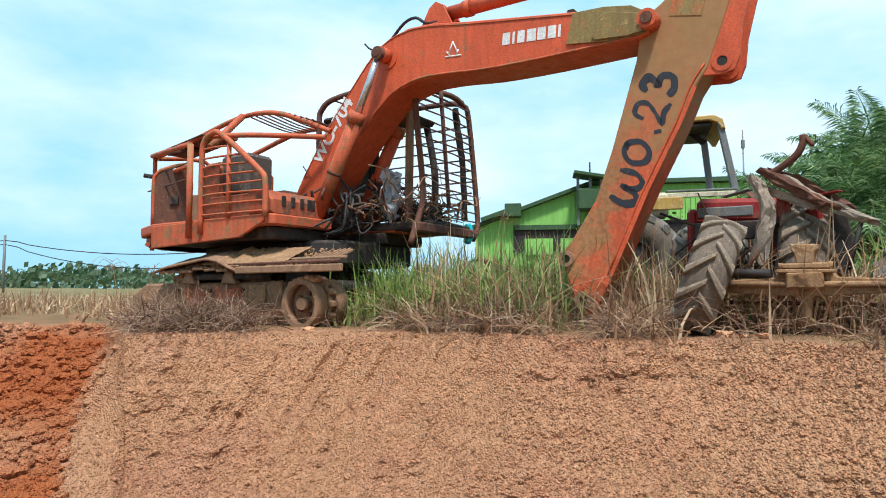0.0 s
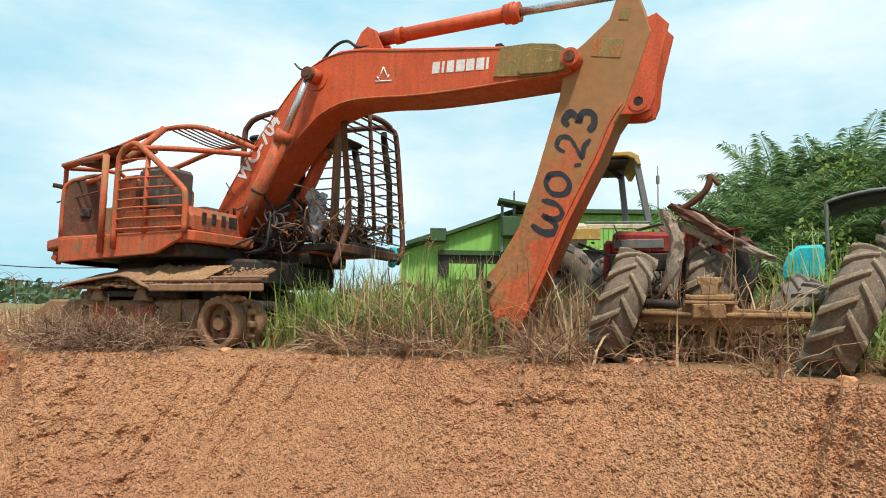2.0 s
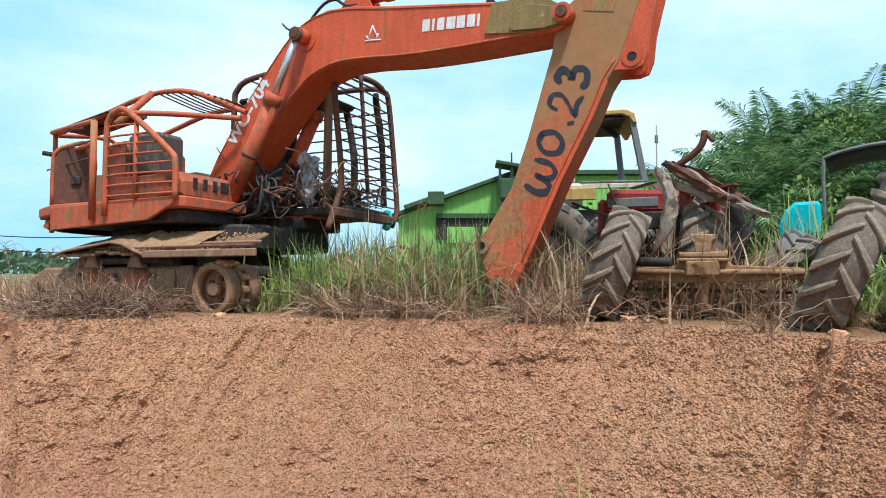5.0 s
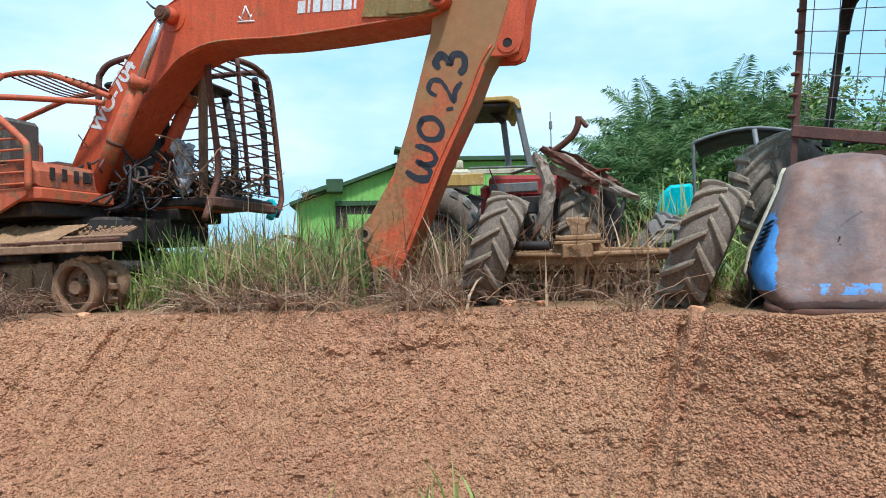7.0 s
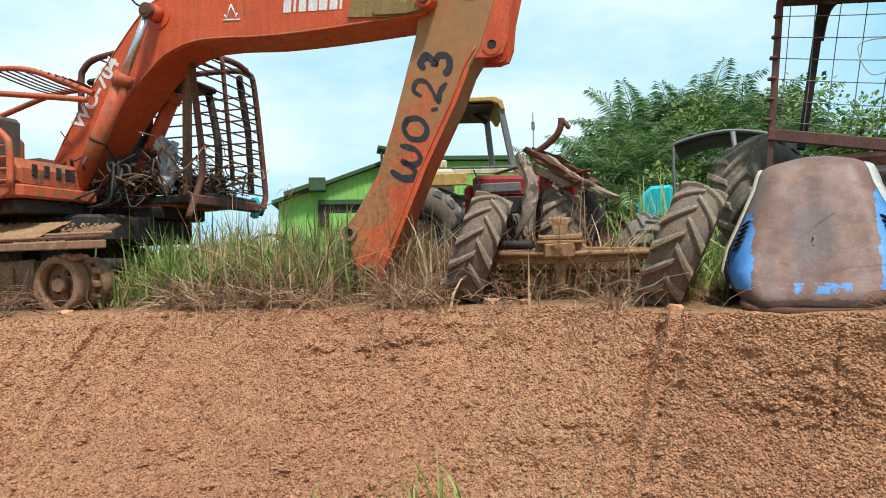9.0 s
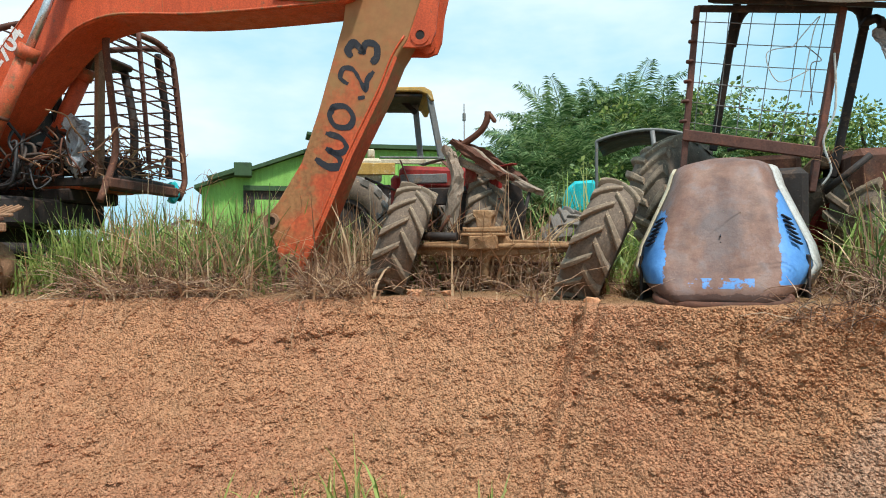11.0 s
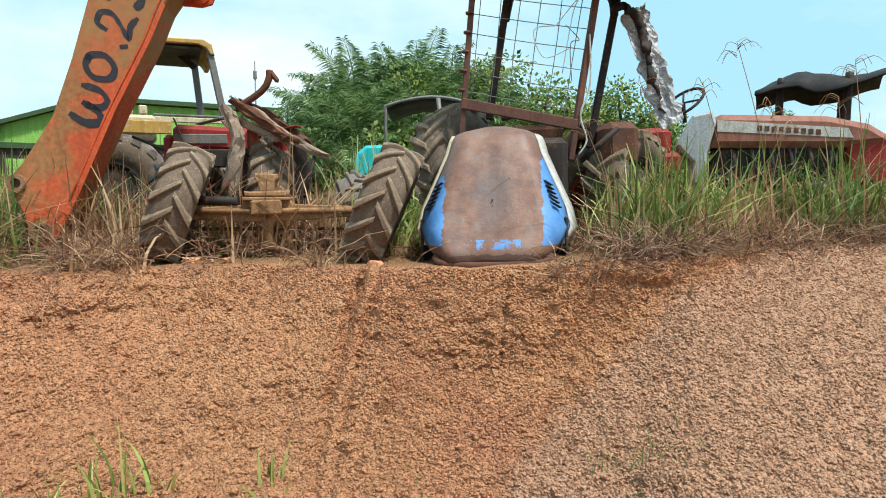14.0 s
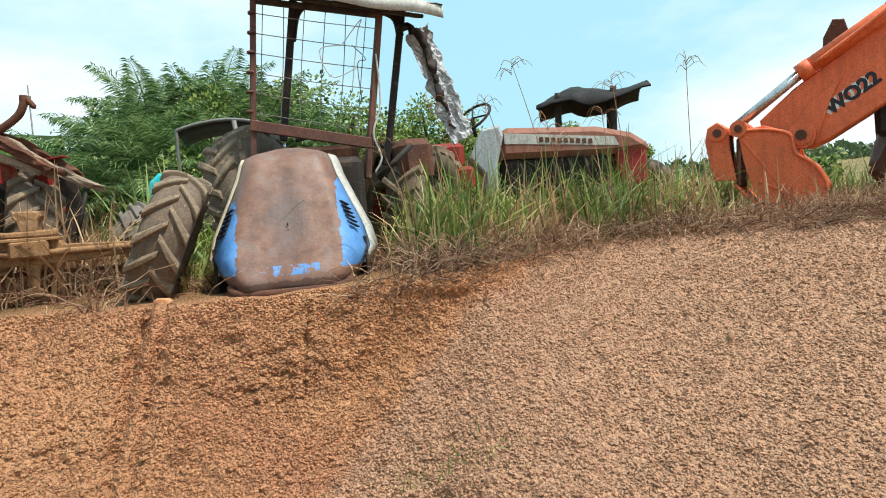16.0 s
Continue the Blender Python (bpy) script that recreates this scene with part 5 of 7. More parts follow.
# ---- yellow-roofed machine behind ----
def yellow_machine():
    T = thing("loader", pose(3.95, 11.0, 0.1, 0, 0, -16), "old loader with dirty yellow cab roof behind the wrecks", "loader")
    bm = one(put_prism, [(-0.75, 3.03), (-0.7, 3.10), (0.48, 3.13), (0.60, 3.06), (0.64, 2.9), (0.58, 2.9), (0.52, 3.0), (0.4, 3.05)], -0.5, 0.9, 0.015)
    part("roof", bm, M_YELLOW, T)
    # near-black sheet close under the yellow roof
    part("roof_lining", one(put_box, (-0.1, 0.2, 2.99), (1.1, 1.3, 0.05), bevel=0.01), M_GRIME_DARK, T)
    for p, q in (((0.56, -0.42, 3.02), (0.77, -0.40, 1.9)), ((0.36, 0.1, 2.95), (0.46, 0.1, 1.9)), ((-0.66, -0.42, 3.0), (-0.70, -0.4, 1.8)), ((-0.66, 0.8, 3.0), (-0.7, 0.8, 1.8))):
        part("post", one(put_beam, p, q, 0.085, 0.10), M_STEEL, T)
    part("post_corner", one(put_beam, (0.12, 0.1, 3.02), (0.38, 0.1, 2.80), 0.1, 0.09), M_GRIME_DARK, T)
    part("body", one(put_box, (-0.1, 0.3, 1.05), (1.7, 1.3, 0.9), bevel=0.06), M_GRIME_DARK, T)
    part("body_band", one(put_box, (0.2, -0.54, 1.86), (1.1, 0.04, 0.08), bevel=0.01), M_CREAM, T)
    part("body_rail", one(put_box, (0.25, -0.53, 1.93), (1.05, 0.05, 0.03), bevel=0.008), M_STEEL, T)
    part("bonnet", one(put_box, (-0.52, -0.35, 1.72), (0.55, 0.55, 0.38), bevel=0.05), M_CREAM, T)
    part("side_panel", one(put_box, (-0.38, -0.66, 1.72), (0.7, 0.05, 0.20), bevel=0.015), M_YELLOW, T, "dirty yellow side panel")
    for x, z in ((-0.62, 1.99), (-0.42, 1.99)):
        part("vent", one(put_box, (x, -0.5, z), (0.12, 0.16, 0.14), bevel=0.02), M_CREAM, T)
    part("lower_body", one(put_box, (-0.2, -0.2, 0.8), (1.9, 1.3, 0.6), bevel=0.05), M_GRIME_DARK, T)
    for x in (-0.85, 0.55):
        wheel_part(T, (x, -0.75, 0.78), 1.65, 0.42, 0, 0, M_RUBBER_DK, M_GRIME_DARK, 18)


yellow_machine()


# ---- blue-nosed tractor with the mesh canopy ----
def bonnet_nose():
    """The fallen engine hood: a broad domed panel standing on its nose."""
    T = thing("tractor_hood", pose(4.42, 4.07, -0.04, 0, 0, -46), "rust-brown tractor engine hood with blue edges lying on bank", "hood")
    rows = []
    prof = [(-0.22, 0.00, 0.36, 0.10), (-0.29, 0.06, 0.43, 0.15), (-0.22, 0.17, 0.53, 0.20), (-0.15, 0.30, 0.60, 0.23), (-0.05, 0.46, 0.57, 0.24), (0.06, 0.62, 0.505, 0.22), (0.17, 0.78, 0.44, 0.2), (0.28, 0.92, 0.385, 0.17),
            (0.36, 1.02, 0.36, 0.14), (0.44, 1.075, 0.335, 0.10), (0.52, 1.105, 0.28, 0.08), (0.76, 1.15, 0.135, 0.05), (0.98, 1.17, 0.12, 0.05)]
    nx = 25
    prof = [(y, z * 1.12, hw * 1.13, drop) for y, z, hw, drop in prof]
    for y, z, hw, drop in prof:
        row = []
        for i in range(nx):
            u = -1 + 2 * i / (nx - 1)
            e = abs(u)
            # flat crown, sides rolling away
            side = max(0, e - 0.62) / 0.38
            x = hw * (u if e < 0.9 else math.copysign(0.9 + (e - 0.9) * 0.9, u))
            dent = 0.035 * math.exp(-(((x + 0.27) / 0.09) ** 2 + ((z - 0.72) / 0.05) ** 2)) + 0.05 * noise.noise(Vector((x * 3, z * 3, 1.0))) + 0.022 * noise.noise(Vector((x * 8, z * 8, 4.0))) + 0.055 * math.exp(-((x / 0.2) ** 2 + ((z - 0.42) / 0.22) ** 2)) - 0.012 * math.exp(-((x / 0.35) ** 2 + ((z - 0.75) / 0.12) ** 2))
            row.append((x, y + drop * 1.5 * side ** 2 + dent, z + 0.015 * math.exp(-(x / 0.2) ** 2)))
        rows.append(row)
    bm = bmesh.new()
    vs = [[bm.verts.new(p) for p in row] for row in rows]
    fs = []
    for a, b in zip(vs, vs[1:]):
        for i in range(nx - 1):
            fs.append(bm.faces.new((a[i], a[i + 1], b[i + 1], b[i])))
    bmesh.ops.recalc_face_normals(bm, faces=bm.faces)
    bmesh.ops.solidify(bm, geom=fs, thickness=0.012)
    me = part("shell", bm, M_HOOD, T, "rust-brown sheet with blue paint left at the edges", True)
    # nose lip and cream side strips
    part("nose_lip", one(put_tube, [(-0.49, -0.10, 0.09), (-0.43, -0.22, 0.045), (-0.2, -0.285, 0.03), (0.2, -0.285, 0.03), (0.43, -0.22, 0.045), (0.49, -0.10, 0.09)], 0.036, 8, 4), M_RUST, T)
    # black box fills the gap under the nose in place of shade
    part("nose_gap", one(put_box, (0, -0.12, 0.0), (0.9, 0.2, 0.05), bevel=0.01), M_GRIME_DARK, T)
    for s in (-1, 1):
        strip = []
        for (y, z, hw, drop) in prof[2:10]:
            x = s * hw * 1.0
            strip.append([(x, y + drop * 1.5 + 0.006, z), (x + s * 0.030, y + drop * 1.5 + 0.05, z), (x + s * (0.045 if s < 0 else 0.075), y + drop * 1.5 + 0.16, z - 0.01)])
        bm = one(put_sheet, strip, 0.008)
        part("side_strip", bm, M_CREAM if s < 0 else M_WHITE, T, "dirty cream side strip")
        for i in range(6):
            z = 0.52 + 0.04 * i
            zs = [q[1] for q in prof]
            hw = float(np.interp(z, zs, [q[2] for q in prof]))
            x = s * hw * 0.86
            y = float(np.interp(z, zs, [q[0] + 1.5 * q[3] * 0.305 for q in prof]))
            part("vent_slot", one(put_box, (x, y + 0.002, z), (0.10, 0.03, 0.011), rz=s * 42, ry=s * 24, bevel=0.002), M_BLACK, T)
        part("skirt", one(put_box, (s * 0.60, 0.35, 0.22), (0.03, 0.5, 0.4), rz=s * 8, bevel=0.01), M_GRIME_DARK, T)
    for z in (0.55, 0.60):
        part("badge_hole", one(put_cyl, (0.0, -0.02, z - 0.03), (0.0, 0.05, z), 0.006, 6), M_BLACK, T)


def hood_paint():
    """Rust-brown sheet whose paint survives at both edges and along the nose."""
    m, nt, b, co = base_mat("rusted blue hood", 0.55)
    sx = nt.nodes.new("ShaderNodeSeparateXYZ")
    nt.links.new(co, sx.inputs["Vector"])
    big = noise_node(nt, co, 3.0, 7, 0.65)
    mid = noise_node(nt, co, 11.0, 8, 0.7)

    def math_node(op, a, c):
        n = nt.nodes.new("ShaderNodeMath")
        n.operation = op
        for k, v in enumerate((a, c)):
            if isinstance(v, (int, float)):
                n.inputs[k].default_value = v
            else:
                nt.links.new(v, n.inputs[k])
        return n.outputs[0]
    rust = ramp_node(nt, big, [(0.28, (0.11, 0.052, 0.04)), (0.5, (0.21, 0.11, 0.076)), (0.72, (0.29, 0.18, 0.13))])
    rust = mix_node(nt, 0.4, rust, ramp_node(nt, mid, [(0.35, (0.14, 0.06, 0.038)), (0.6, (0.25, 0.14, 0.10))]))
    pale = ramp_node(nt, noise_node(nt, co, 5.5, 5, 0.6), [(0.52, (0, 0, 0)), (0.72, (0.5, 0.5, 0.5))])
    rust = mix_node(nt, pale, rust, (0.15, 0.155, 0.17))
    smear = noise_node(nt, co, 2.1, 6, 0.7)
    rust = mix_node(nt, ramp_node(nt, smear, [(0.36, (0.7, 0.7, 0.7)), (0.52, (0, 0, 0))]), rust, (0.10, 0.065, 0.058))
    rust = mix_node(nt, 0.6, rust, ramp_node(nt, noise_node(nt, co, 55.0, 4, 0.6), [(0.3, (0.84, 0.83, 0.82)), (0.65, (1.1, 1.1, 1.1))]), "MULTIPLY")
    # bare greyish patch in the middle of the crown
    patch = math_node("ADD", math_node("POWER", math_node("DIVIDE", math_node("ABSOLUTE", sx.outputs["X"], 0), 0.26), 2.0), math_node("POWER", math_node("DIVIDE", math_node("ABSOLUTE", math_node("SUBTRACT", sx.outputs["Z"], 0.62), 0), 0.24), 2.0))
    patch = math_node("ADD", patch, math_node("MULTIPLY", math_node("SUBTRACT", big, 0.5), 6.0))
    rust = mix_node(nt, ramp_node(nt, patch, [(0.1, (0.5, 0.5, 0.5)), (1.2, (0, 0, 0))]), rust, (0.12, 0.10, 0.098))
    foot = math_node("LESS_THAN", math_node("ADD", sx.outputs["Z"], math_node("MULTIPLY", math_node("SUBTRACT", mid, 0.5), 0.12)), 0.115)
    rust = mix_node(nt, math_node("MULTIPLY", foot, 0.75), rust, (0.075, 0.042, 0.034))
    edge = math_node("ABSOLUTE", sx.outputs["X"], 0)
    edge = math_node("ADD", edge, math_node("MULTIPLY", math_node("SUBTRACT", big, 0.5), 0.10))
    edge = math_node("ADD", edge, math_node("MULTIPLY", math_node("SUBTRACT", mid, 0.5), 0.10))
    low = math_node("MULTIPLY", math_node("LESS_THAN", math_node("ADD", math_node("SUBTRACT", sx.outputs["Z"], math_node("MULTIPLY", sx.outputs["X"], 0.15)), math_node("MULTIPLY", mid, 0.2)), 0.98), math_node("GREATER_THAN", sx.outputs["Z"], 0.19))
    e1 = math_node("MULTIPLY", math_node("GREATER_THAN", edge, 0.42), low)
    nose = math_node("MULTIPLY", math_node("LESS_THAN", math_node("ABSOLUTE", math_node("SUBTRACT", sx.outputs["Z"], 0.20), 0), 0.04), math_node("MULTIPLY", math_node("GREATER_THAN", mid, 0.50), math_node("LESS_THAN", math_node("ABSOLUTE", sx.outputs["X"], 0), 0.24)))
    blue = math_node("MAXIMUM", e1, math_node("MULTIPLY", nose, 0.9))
    col = mix_node(nt, blue, rust, ramp_node(nt, mid, [(0.3, (0.06, 0.19, 0.47)), (0.7, (0.11, 0.29, 0.58))]))
    nt.links.new(col, b.inputs["Base Color"])
    bump(nt, b, mid, 0.35, 0.02)
    return m


M_HOOD = hood_paint()
bonnet_nose()


def mesh_canopy_tractor():
    # local x runs across the canopy, y goes back
    T = thing("tractor", pose(5.45, 4.72, 0.1, 0, 0, -45), "tractor wreck with mesh-fronted canopy frame and white roof edge", "tractor")
    def beam(p, q, w, d, mat, name="post"):
        p, q = Vector(p), Vector(q)
        L = (q - p).length
        rot = (q - p).to_track_quat("Z", "Y").to_matrix().to_4x4()
        bm = bmesh.new()
        put_box(bm, (0, 0, L / 2), (w, d, L), bevel=0.008)
        bm.transform(Matrix.Translation(p) @ rot)
        part(name, bm, mat, T)
    beam((-0.62, -0.02, 1.00), (-0.46, 0.0, 2.72), 0.075, 0.06, M_CAGE)
    beam((0.50, -0.02, 0.85), (0.78, 0.02, 2.52), 0.10, 0.06, M_CAGE)
    beam((-0.60, -0.05, 1.46), (0.58, -0.05, 1.20), 0.05, 0.11, M_CAGE, "crossbar")
    beam((-0.34, 0.75, 1.4), (-0.08, 0.75, 2.98), 0.085, 0.08, M_GRIME_DARK)
    beam((0.78, 0.75, 1.05), (1.12, 0.75, 2.80), 0.085, 0.08, M_GRIME_DARK)
    part("roof_bow", one(put_tube, [(-0.14, 0.75, 2.5), (-0.06, 0.75, 2.80), (0.12, 0.75, 2.90), (0.6, 0.75, 2.84), (1.0, 0.75, 2.74), (1.07, 0.75, 2.5)], 0.045, 8, 4), M_GRIME_DARK, T)
    beam((-0.46, 0.0, 2.70), (0.80, 0.0, 2.50), 0.05, 0.06, M_GRIME_DARK, "roof_bow")
    # corrugated white sheet edge on top
    bm = bmesh.new()
    rows = []
    for j in range(8):
        y = -0.22 + 0.14 * j
        rows.append([(x, y + 0.02 * math.sin(x * 3), 2.88 - 0.185 * (x + 0.6) + 0.07 * math.exp(-((x + 0.45) / 0.4) ** 2) * (j > 0) + 0.012 * math.sin(x * 20 + j) + 0.046 * j) for x in np.linspace(-0.50, 1.40, 30)])
    put_sheet(bm, rows, 0.01)
    part("roof_sheet", bm, M_GRIME_DARK, T)
    bm = bmesh.new()
    rows = []
    for z in (0.0, -0.06, -0.125):
        rows.append([(x, -0.225 - 0.03 * z + 0.006 * math.sin(x * 9), 2.885 - 0.185 * (x + 0.6) + z + 0.012 * math.sin(x * 7)) for x in np.linspace(-0.50, 1.40, 30)])
    put_sheet(bm, rows, 0.014)
    part("roof_edge", bm, M_WHITE, T, "chalky white roof edge")
    # near-black sheet tilted under the roof sheet
    part("roof_lining", one(put_box, (0.45, 0.25, 2.70), (1.6, 0.8, 0.04), ry=10.4, rx=18, bevel=0.01), M_GRIME_DARK, T)
    # welded mesh
    G = new("mesh_screen")
    G.parent = T
    for i in range(6):
        u = (i + 0.5) / 6
        p = Vector((-0.60 + 1.12 * u, -0.03, 1.45 - 0.26 * u))
        q = Vector((-0.47 + 1.22 * u, 0.0, 2.70 - 0.20 * u))
        part("wire", one(put_tube, [p, p.lerp(q, 0.5) + Vector((0.012 * math.sin(i * 2), -0.01, 0)), q], 0.0045, 5, 4), M_STEEL, G)
    for i in range(6):
        v = (i + 0.7) / 6.4
        p = Vector((-0.615 + 0.15 * v, -0.035, 1.46 + 1.24 * v))
        q = Vector((0.58 + 0.2 * v, -0.03, 1.20 + 1.3 * v))
        part("wire", one(put_tube, [p, p.lerp(q, 0.5) + Vector((0, -0.01, -0.012)), q], 0.0045, 5, 4), M_STEEL, G)
        part("weld", one(put_cyl, (p.x, -0.04, p.z - 0.012), (p.x, -0.04, p.z + 0.012), 0.04, 8), M_CAGE, G)
    rnd = random.Random(4)
    for i in range(3):
        c = Vector((0.38 + rnd.uniform(-0.05, 0.12), -0.06, 2.20))
        p = [c, c + Vector((rnd.uniform(-0.28, 0.25), -0.03, rnd.uniform(-0.3, 0.35))), c + Vector((rnd.uniform(-0.2, 0.25), -0.02, rnd.uniform(-0.35, 0.2))), c + Vector((rnd.uniform(0.0, 0.3), 0, rnd.uniform(-0.6, -0.2)))]
        part("loose_wire", one(put_tube, p, 0.005, 5, 6), M_STEEL if i % 2 else M_WHITE, T)
    part("loose_wire", one(put_tube, [(0.70, -0.06, 2.1), (0.70, -0.07, 1.6), (0.60, -0.08, 1.3), (0.66, -0.08, 1.05), (0.58, -0.08, 0.9)], 0.010, 6, 5), M_WHITE, T)
    # torn roof lining hanging down behind
    rows = []
    for j in range(11):
        t = j / 10
        w = 0.125 + 0.02 * math.sin(j * 2.9)
        cx, cz = 1.24 + 0.42 * t, 2.52 - 1.26 * t
        rows.append([(cx + w * u, 0.6 + 0.03 * math.sin(5 * u + j), cz + 0.06 * u) for u in (-1, -0.5, 0, 0.5, 1)])
    bm = one(put_sheet, rows, 0.015)
    bmesh.ops.subdivide_edges(bm, edges=bm.edges[:], cuts=3, use_grid_fill=True)
    rough_up(bm, 0.03, 0.10, 3)
    rough_up(bm, 0.022, 0.03, 5)
    for f in bm.faces:
        f.smooth = False
    part("torn_lining", bm, M_FOIL, T, "torn grey lining sheet hanging down")
    bm = one(put_tube, [(1.05, 0.6, 2.56), (1.25, 0.58, 2.45), (1.38, 0.57, 2.1), (1.44, 0.56, 1.75), (1.56, 0.56, 1.4)], 0.06, 7, 9, 0.02)
    rough_up(bm, 0.06, 0.07, 6)
    part("burnt_edge", bm, M_GRIME_DARK, T)
    # body under the canopy
    part("chassis", one(put_box, (0.15, 0.7, 0.75), (0.6, 2.2, 0.6), bevel=0.06), M_GRIME_DARK, T)
    part("dash", one(put_box, (0.1, 0.35, 1.12), (0.7, 0.35, 0.25), bevel=0.05), M_RUST, T)
    part("fender", one(put_box, (1.02, 0.9, 1.05), (0.4, 0.9, 0.5), rz=12, bevel=0.08), M_RUST, T)
    part("steering_hoop", one(put_tube, [(-0.2, 0.5, 1.36), (0.1, 0.52, 1.40), (0.45, 0.5, 1.34), (0.75, 0.48, 1.22)], 0.022, 7, 5), M_GRIME_DARK, T)
    part("lever", one(put_cyl, (0.62, 0.1, 0.85), (1.0, 0.1, 1.18), 0.03, 8), M_GRIME_DARK, T)
    w = wheel_part(T, (-0.66, 0.62, 0.78), 1.56, 0.46, 0, 0, M_RUBBER, M_GREY, 19)
    w.matrix_local = pose(-0.62, 0.75, 0.80) @ Matrix.Rotation(radians(62), 4, "Z") @ Matrix.Rotation(radians(-14), 4, "X")
    w = wheel_part(T, (1.15, 1.0, 0.62), 1.30, 0.46, 0, 0, M_RUBBER, M_GRIME_DARK, 18)
    w.matrix_local = pose(1.25, 0.95, 0.60) @ Matrix.Rotation(radians(50), 4, "Z")


mesh_canopy_tractor()


# ---- red tractor with grey cowl ----
def red_tractor():
    # local x runs along the bonnet to its nose
    T = thing("tractor", pose(8.08, 4.11, 0.13, 0, 0, -55), "faded red tractor with white side stripe standing in tall grass", "tractor")
    bm = one(put_prism, [(-0.02, 1.02), (0.0, 1.36), (0.1, 1.40), (1.2, 1.32), (1.62, 1.21), (1.80, 1.08), (1.84, 0.98), (1.3, 0.96)], -0.32, 0.32, 0.07)
    part("bonnet", bm, M_REDDUST, T, "dusty faded red bonnet")
    part("stripe", one(put_prism, [(0.05, 1.20), (0.05, 1.33), (1.40, 1.17), (1.45, 1.06)], -0.326, -0.322, 0), M_WHITE, T, "white side stripe")
    for i in range(9):
        part("lettering_bar", one(put_box, (0.50 + 0.075 * i, -0.329, 1.212 - 0.009 * i), (0.05, 0.004, 0.06), bevel=0), M_RUST, T)
    part("grille", one(put_prism, [(1.42, 0.55), (1.40, 1.05), (1.82, 1.05), (1.78, 0.55)], -0.28, 0.28, 0.04), M_RED, T, "red grille surround")
    # black block painted as the shaded mouth of the grille
    part("grille_mouth", one(put_box, (1.80, 0.0, 0.85), (0.04, 0.4, 0.35), bevel=0.01), M_GRIME_DARK, T)
    part("engine", one(put_box, (0.7, 0, 0.78), (1.4, 0.45, 0.5), bevel=0.05), M_GRIME_DARK, T)
    for i in range(6):
        part("engine_pipe", one(put_tube, [(0.2 + 0.2 * i, -0.24, 0.6), (0.24 + 0.2 * i, -0.3, 0.8), (0.22 + 0.2 * i, -0.25, 0.98)], 0.025, 7), M_GRIME_DARK, T)
    bm = one(put_prism, [(-0.40, 1.06), (-0.22, 1.40), (0.0, 1.44), (0.04, 1.30), (-0.06, 0.95), (-0.08, 0.45), (-0.22, 0.45), (-0.22, 0.85)], -0.36, 0.36, 0.03)
    part("cowl", bm, M_GREY, T, "pale grey dashboard cowl")
    part("dash_box", one(put_box, (-0.75, 0.0, 1.12), (0.6, 0.5, 0.34), bevel=0.06), M_RED, T)
    part("floor_box", one(put_box, (-0.75, -0.1, 0.82), (0.8, 0.7, 0.3), bevel=0.05), M_RED, T)
    part("badge", one(put_box, (-0.72, -0.26, 1.2), (0.1, 0.01, 0.1), bevel=0), M_WHITE, T)
    bm = bmesh.new()
    n, c, rad = 24, Vector((-0.30, 0.0, 1.60)), 0.26
    ax = Vector((-0.5, -0.5, 0.72)).to_track_quat("Z", "Y").to_matrix()
    ring = [c + ax @ Vector((rad * math.cos(2 * math.pi * i / n), rad * math.sin(2 * math.pi * i / n), 0)) for i in range(n + 1)]
    put_tube(bm, ring, 0.018, 7, 2)
    for i in (0, 8, 16):
        put_cyl(bm, c, ring[i], 0.012, 6)
    put_cyl(bm, c, (-0.28, 0, 1.36), 0.025, 8)
    part("steering_wheel", bm, M_GRIME_DARK, T, "black steering wheel")
    part("fender", one(put_prism, [(-1.75, 0.7), (-1.72, 1.1), (-1.5, 1.32), (-1.1, 1.3), (-0.9, 1.0), (-0.9, 0.6), (-1.0, 0.6), (-1.2, 1.1), (-1.5, 1.15), (-1.65, 0.7)], -0.75, -0.3, 0.02), M_MUD, T, "brown dusty fender")
    part("seat", one(put_box, (-1.2, 0.1, 1.15), (0.4, 0.5, 0.25), bevel=0.06), M_RED, T)
    wheel_part(T, (-1.3, -0.55, 0.50), 1.15, 0.36, 0, 0, M_RUBBER_DK, M_RED, 18)
    wheel_part(T, (-1.3, 0.75, 0.50), 1.15, 0.36, 0, 0, M_RUBBER_DK, M_RED, 18)
    for s in (-1, 1):
        wheel_part(T, (1.1, s * 0.55, 0.22), 0.72, 0.22, 12, 0, M_RUBBER_DK, M_RED, 14)


red_tractor()


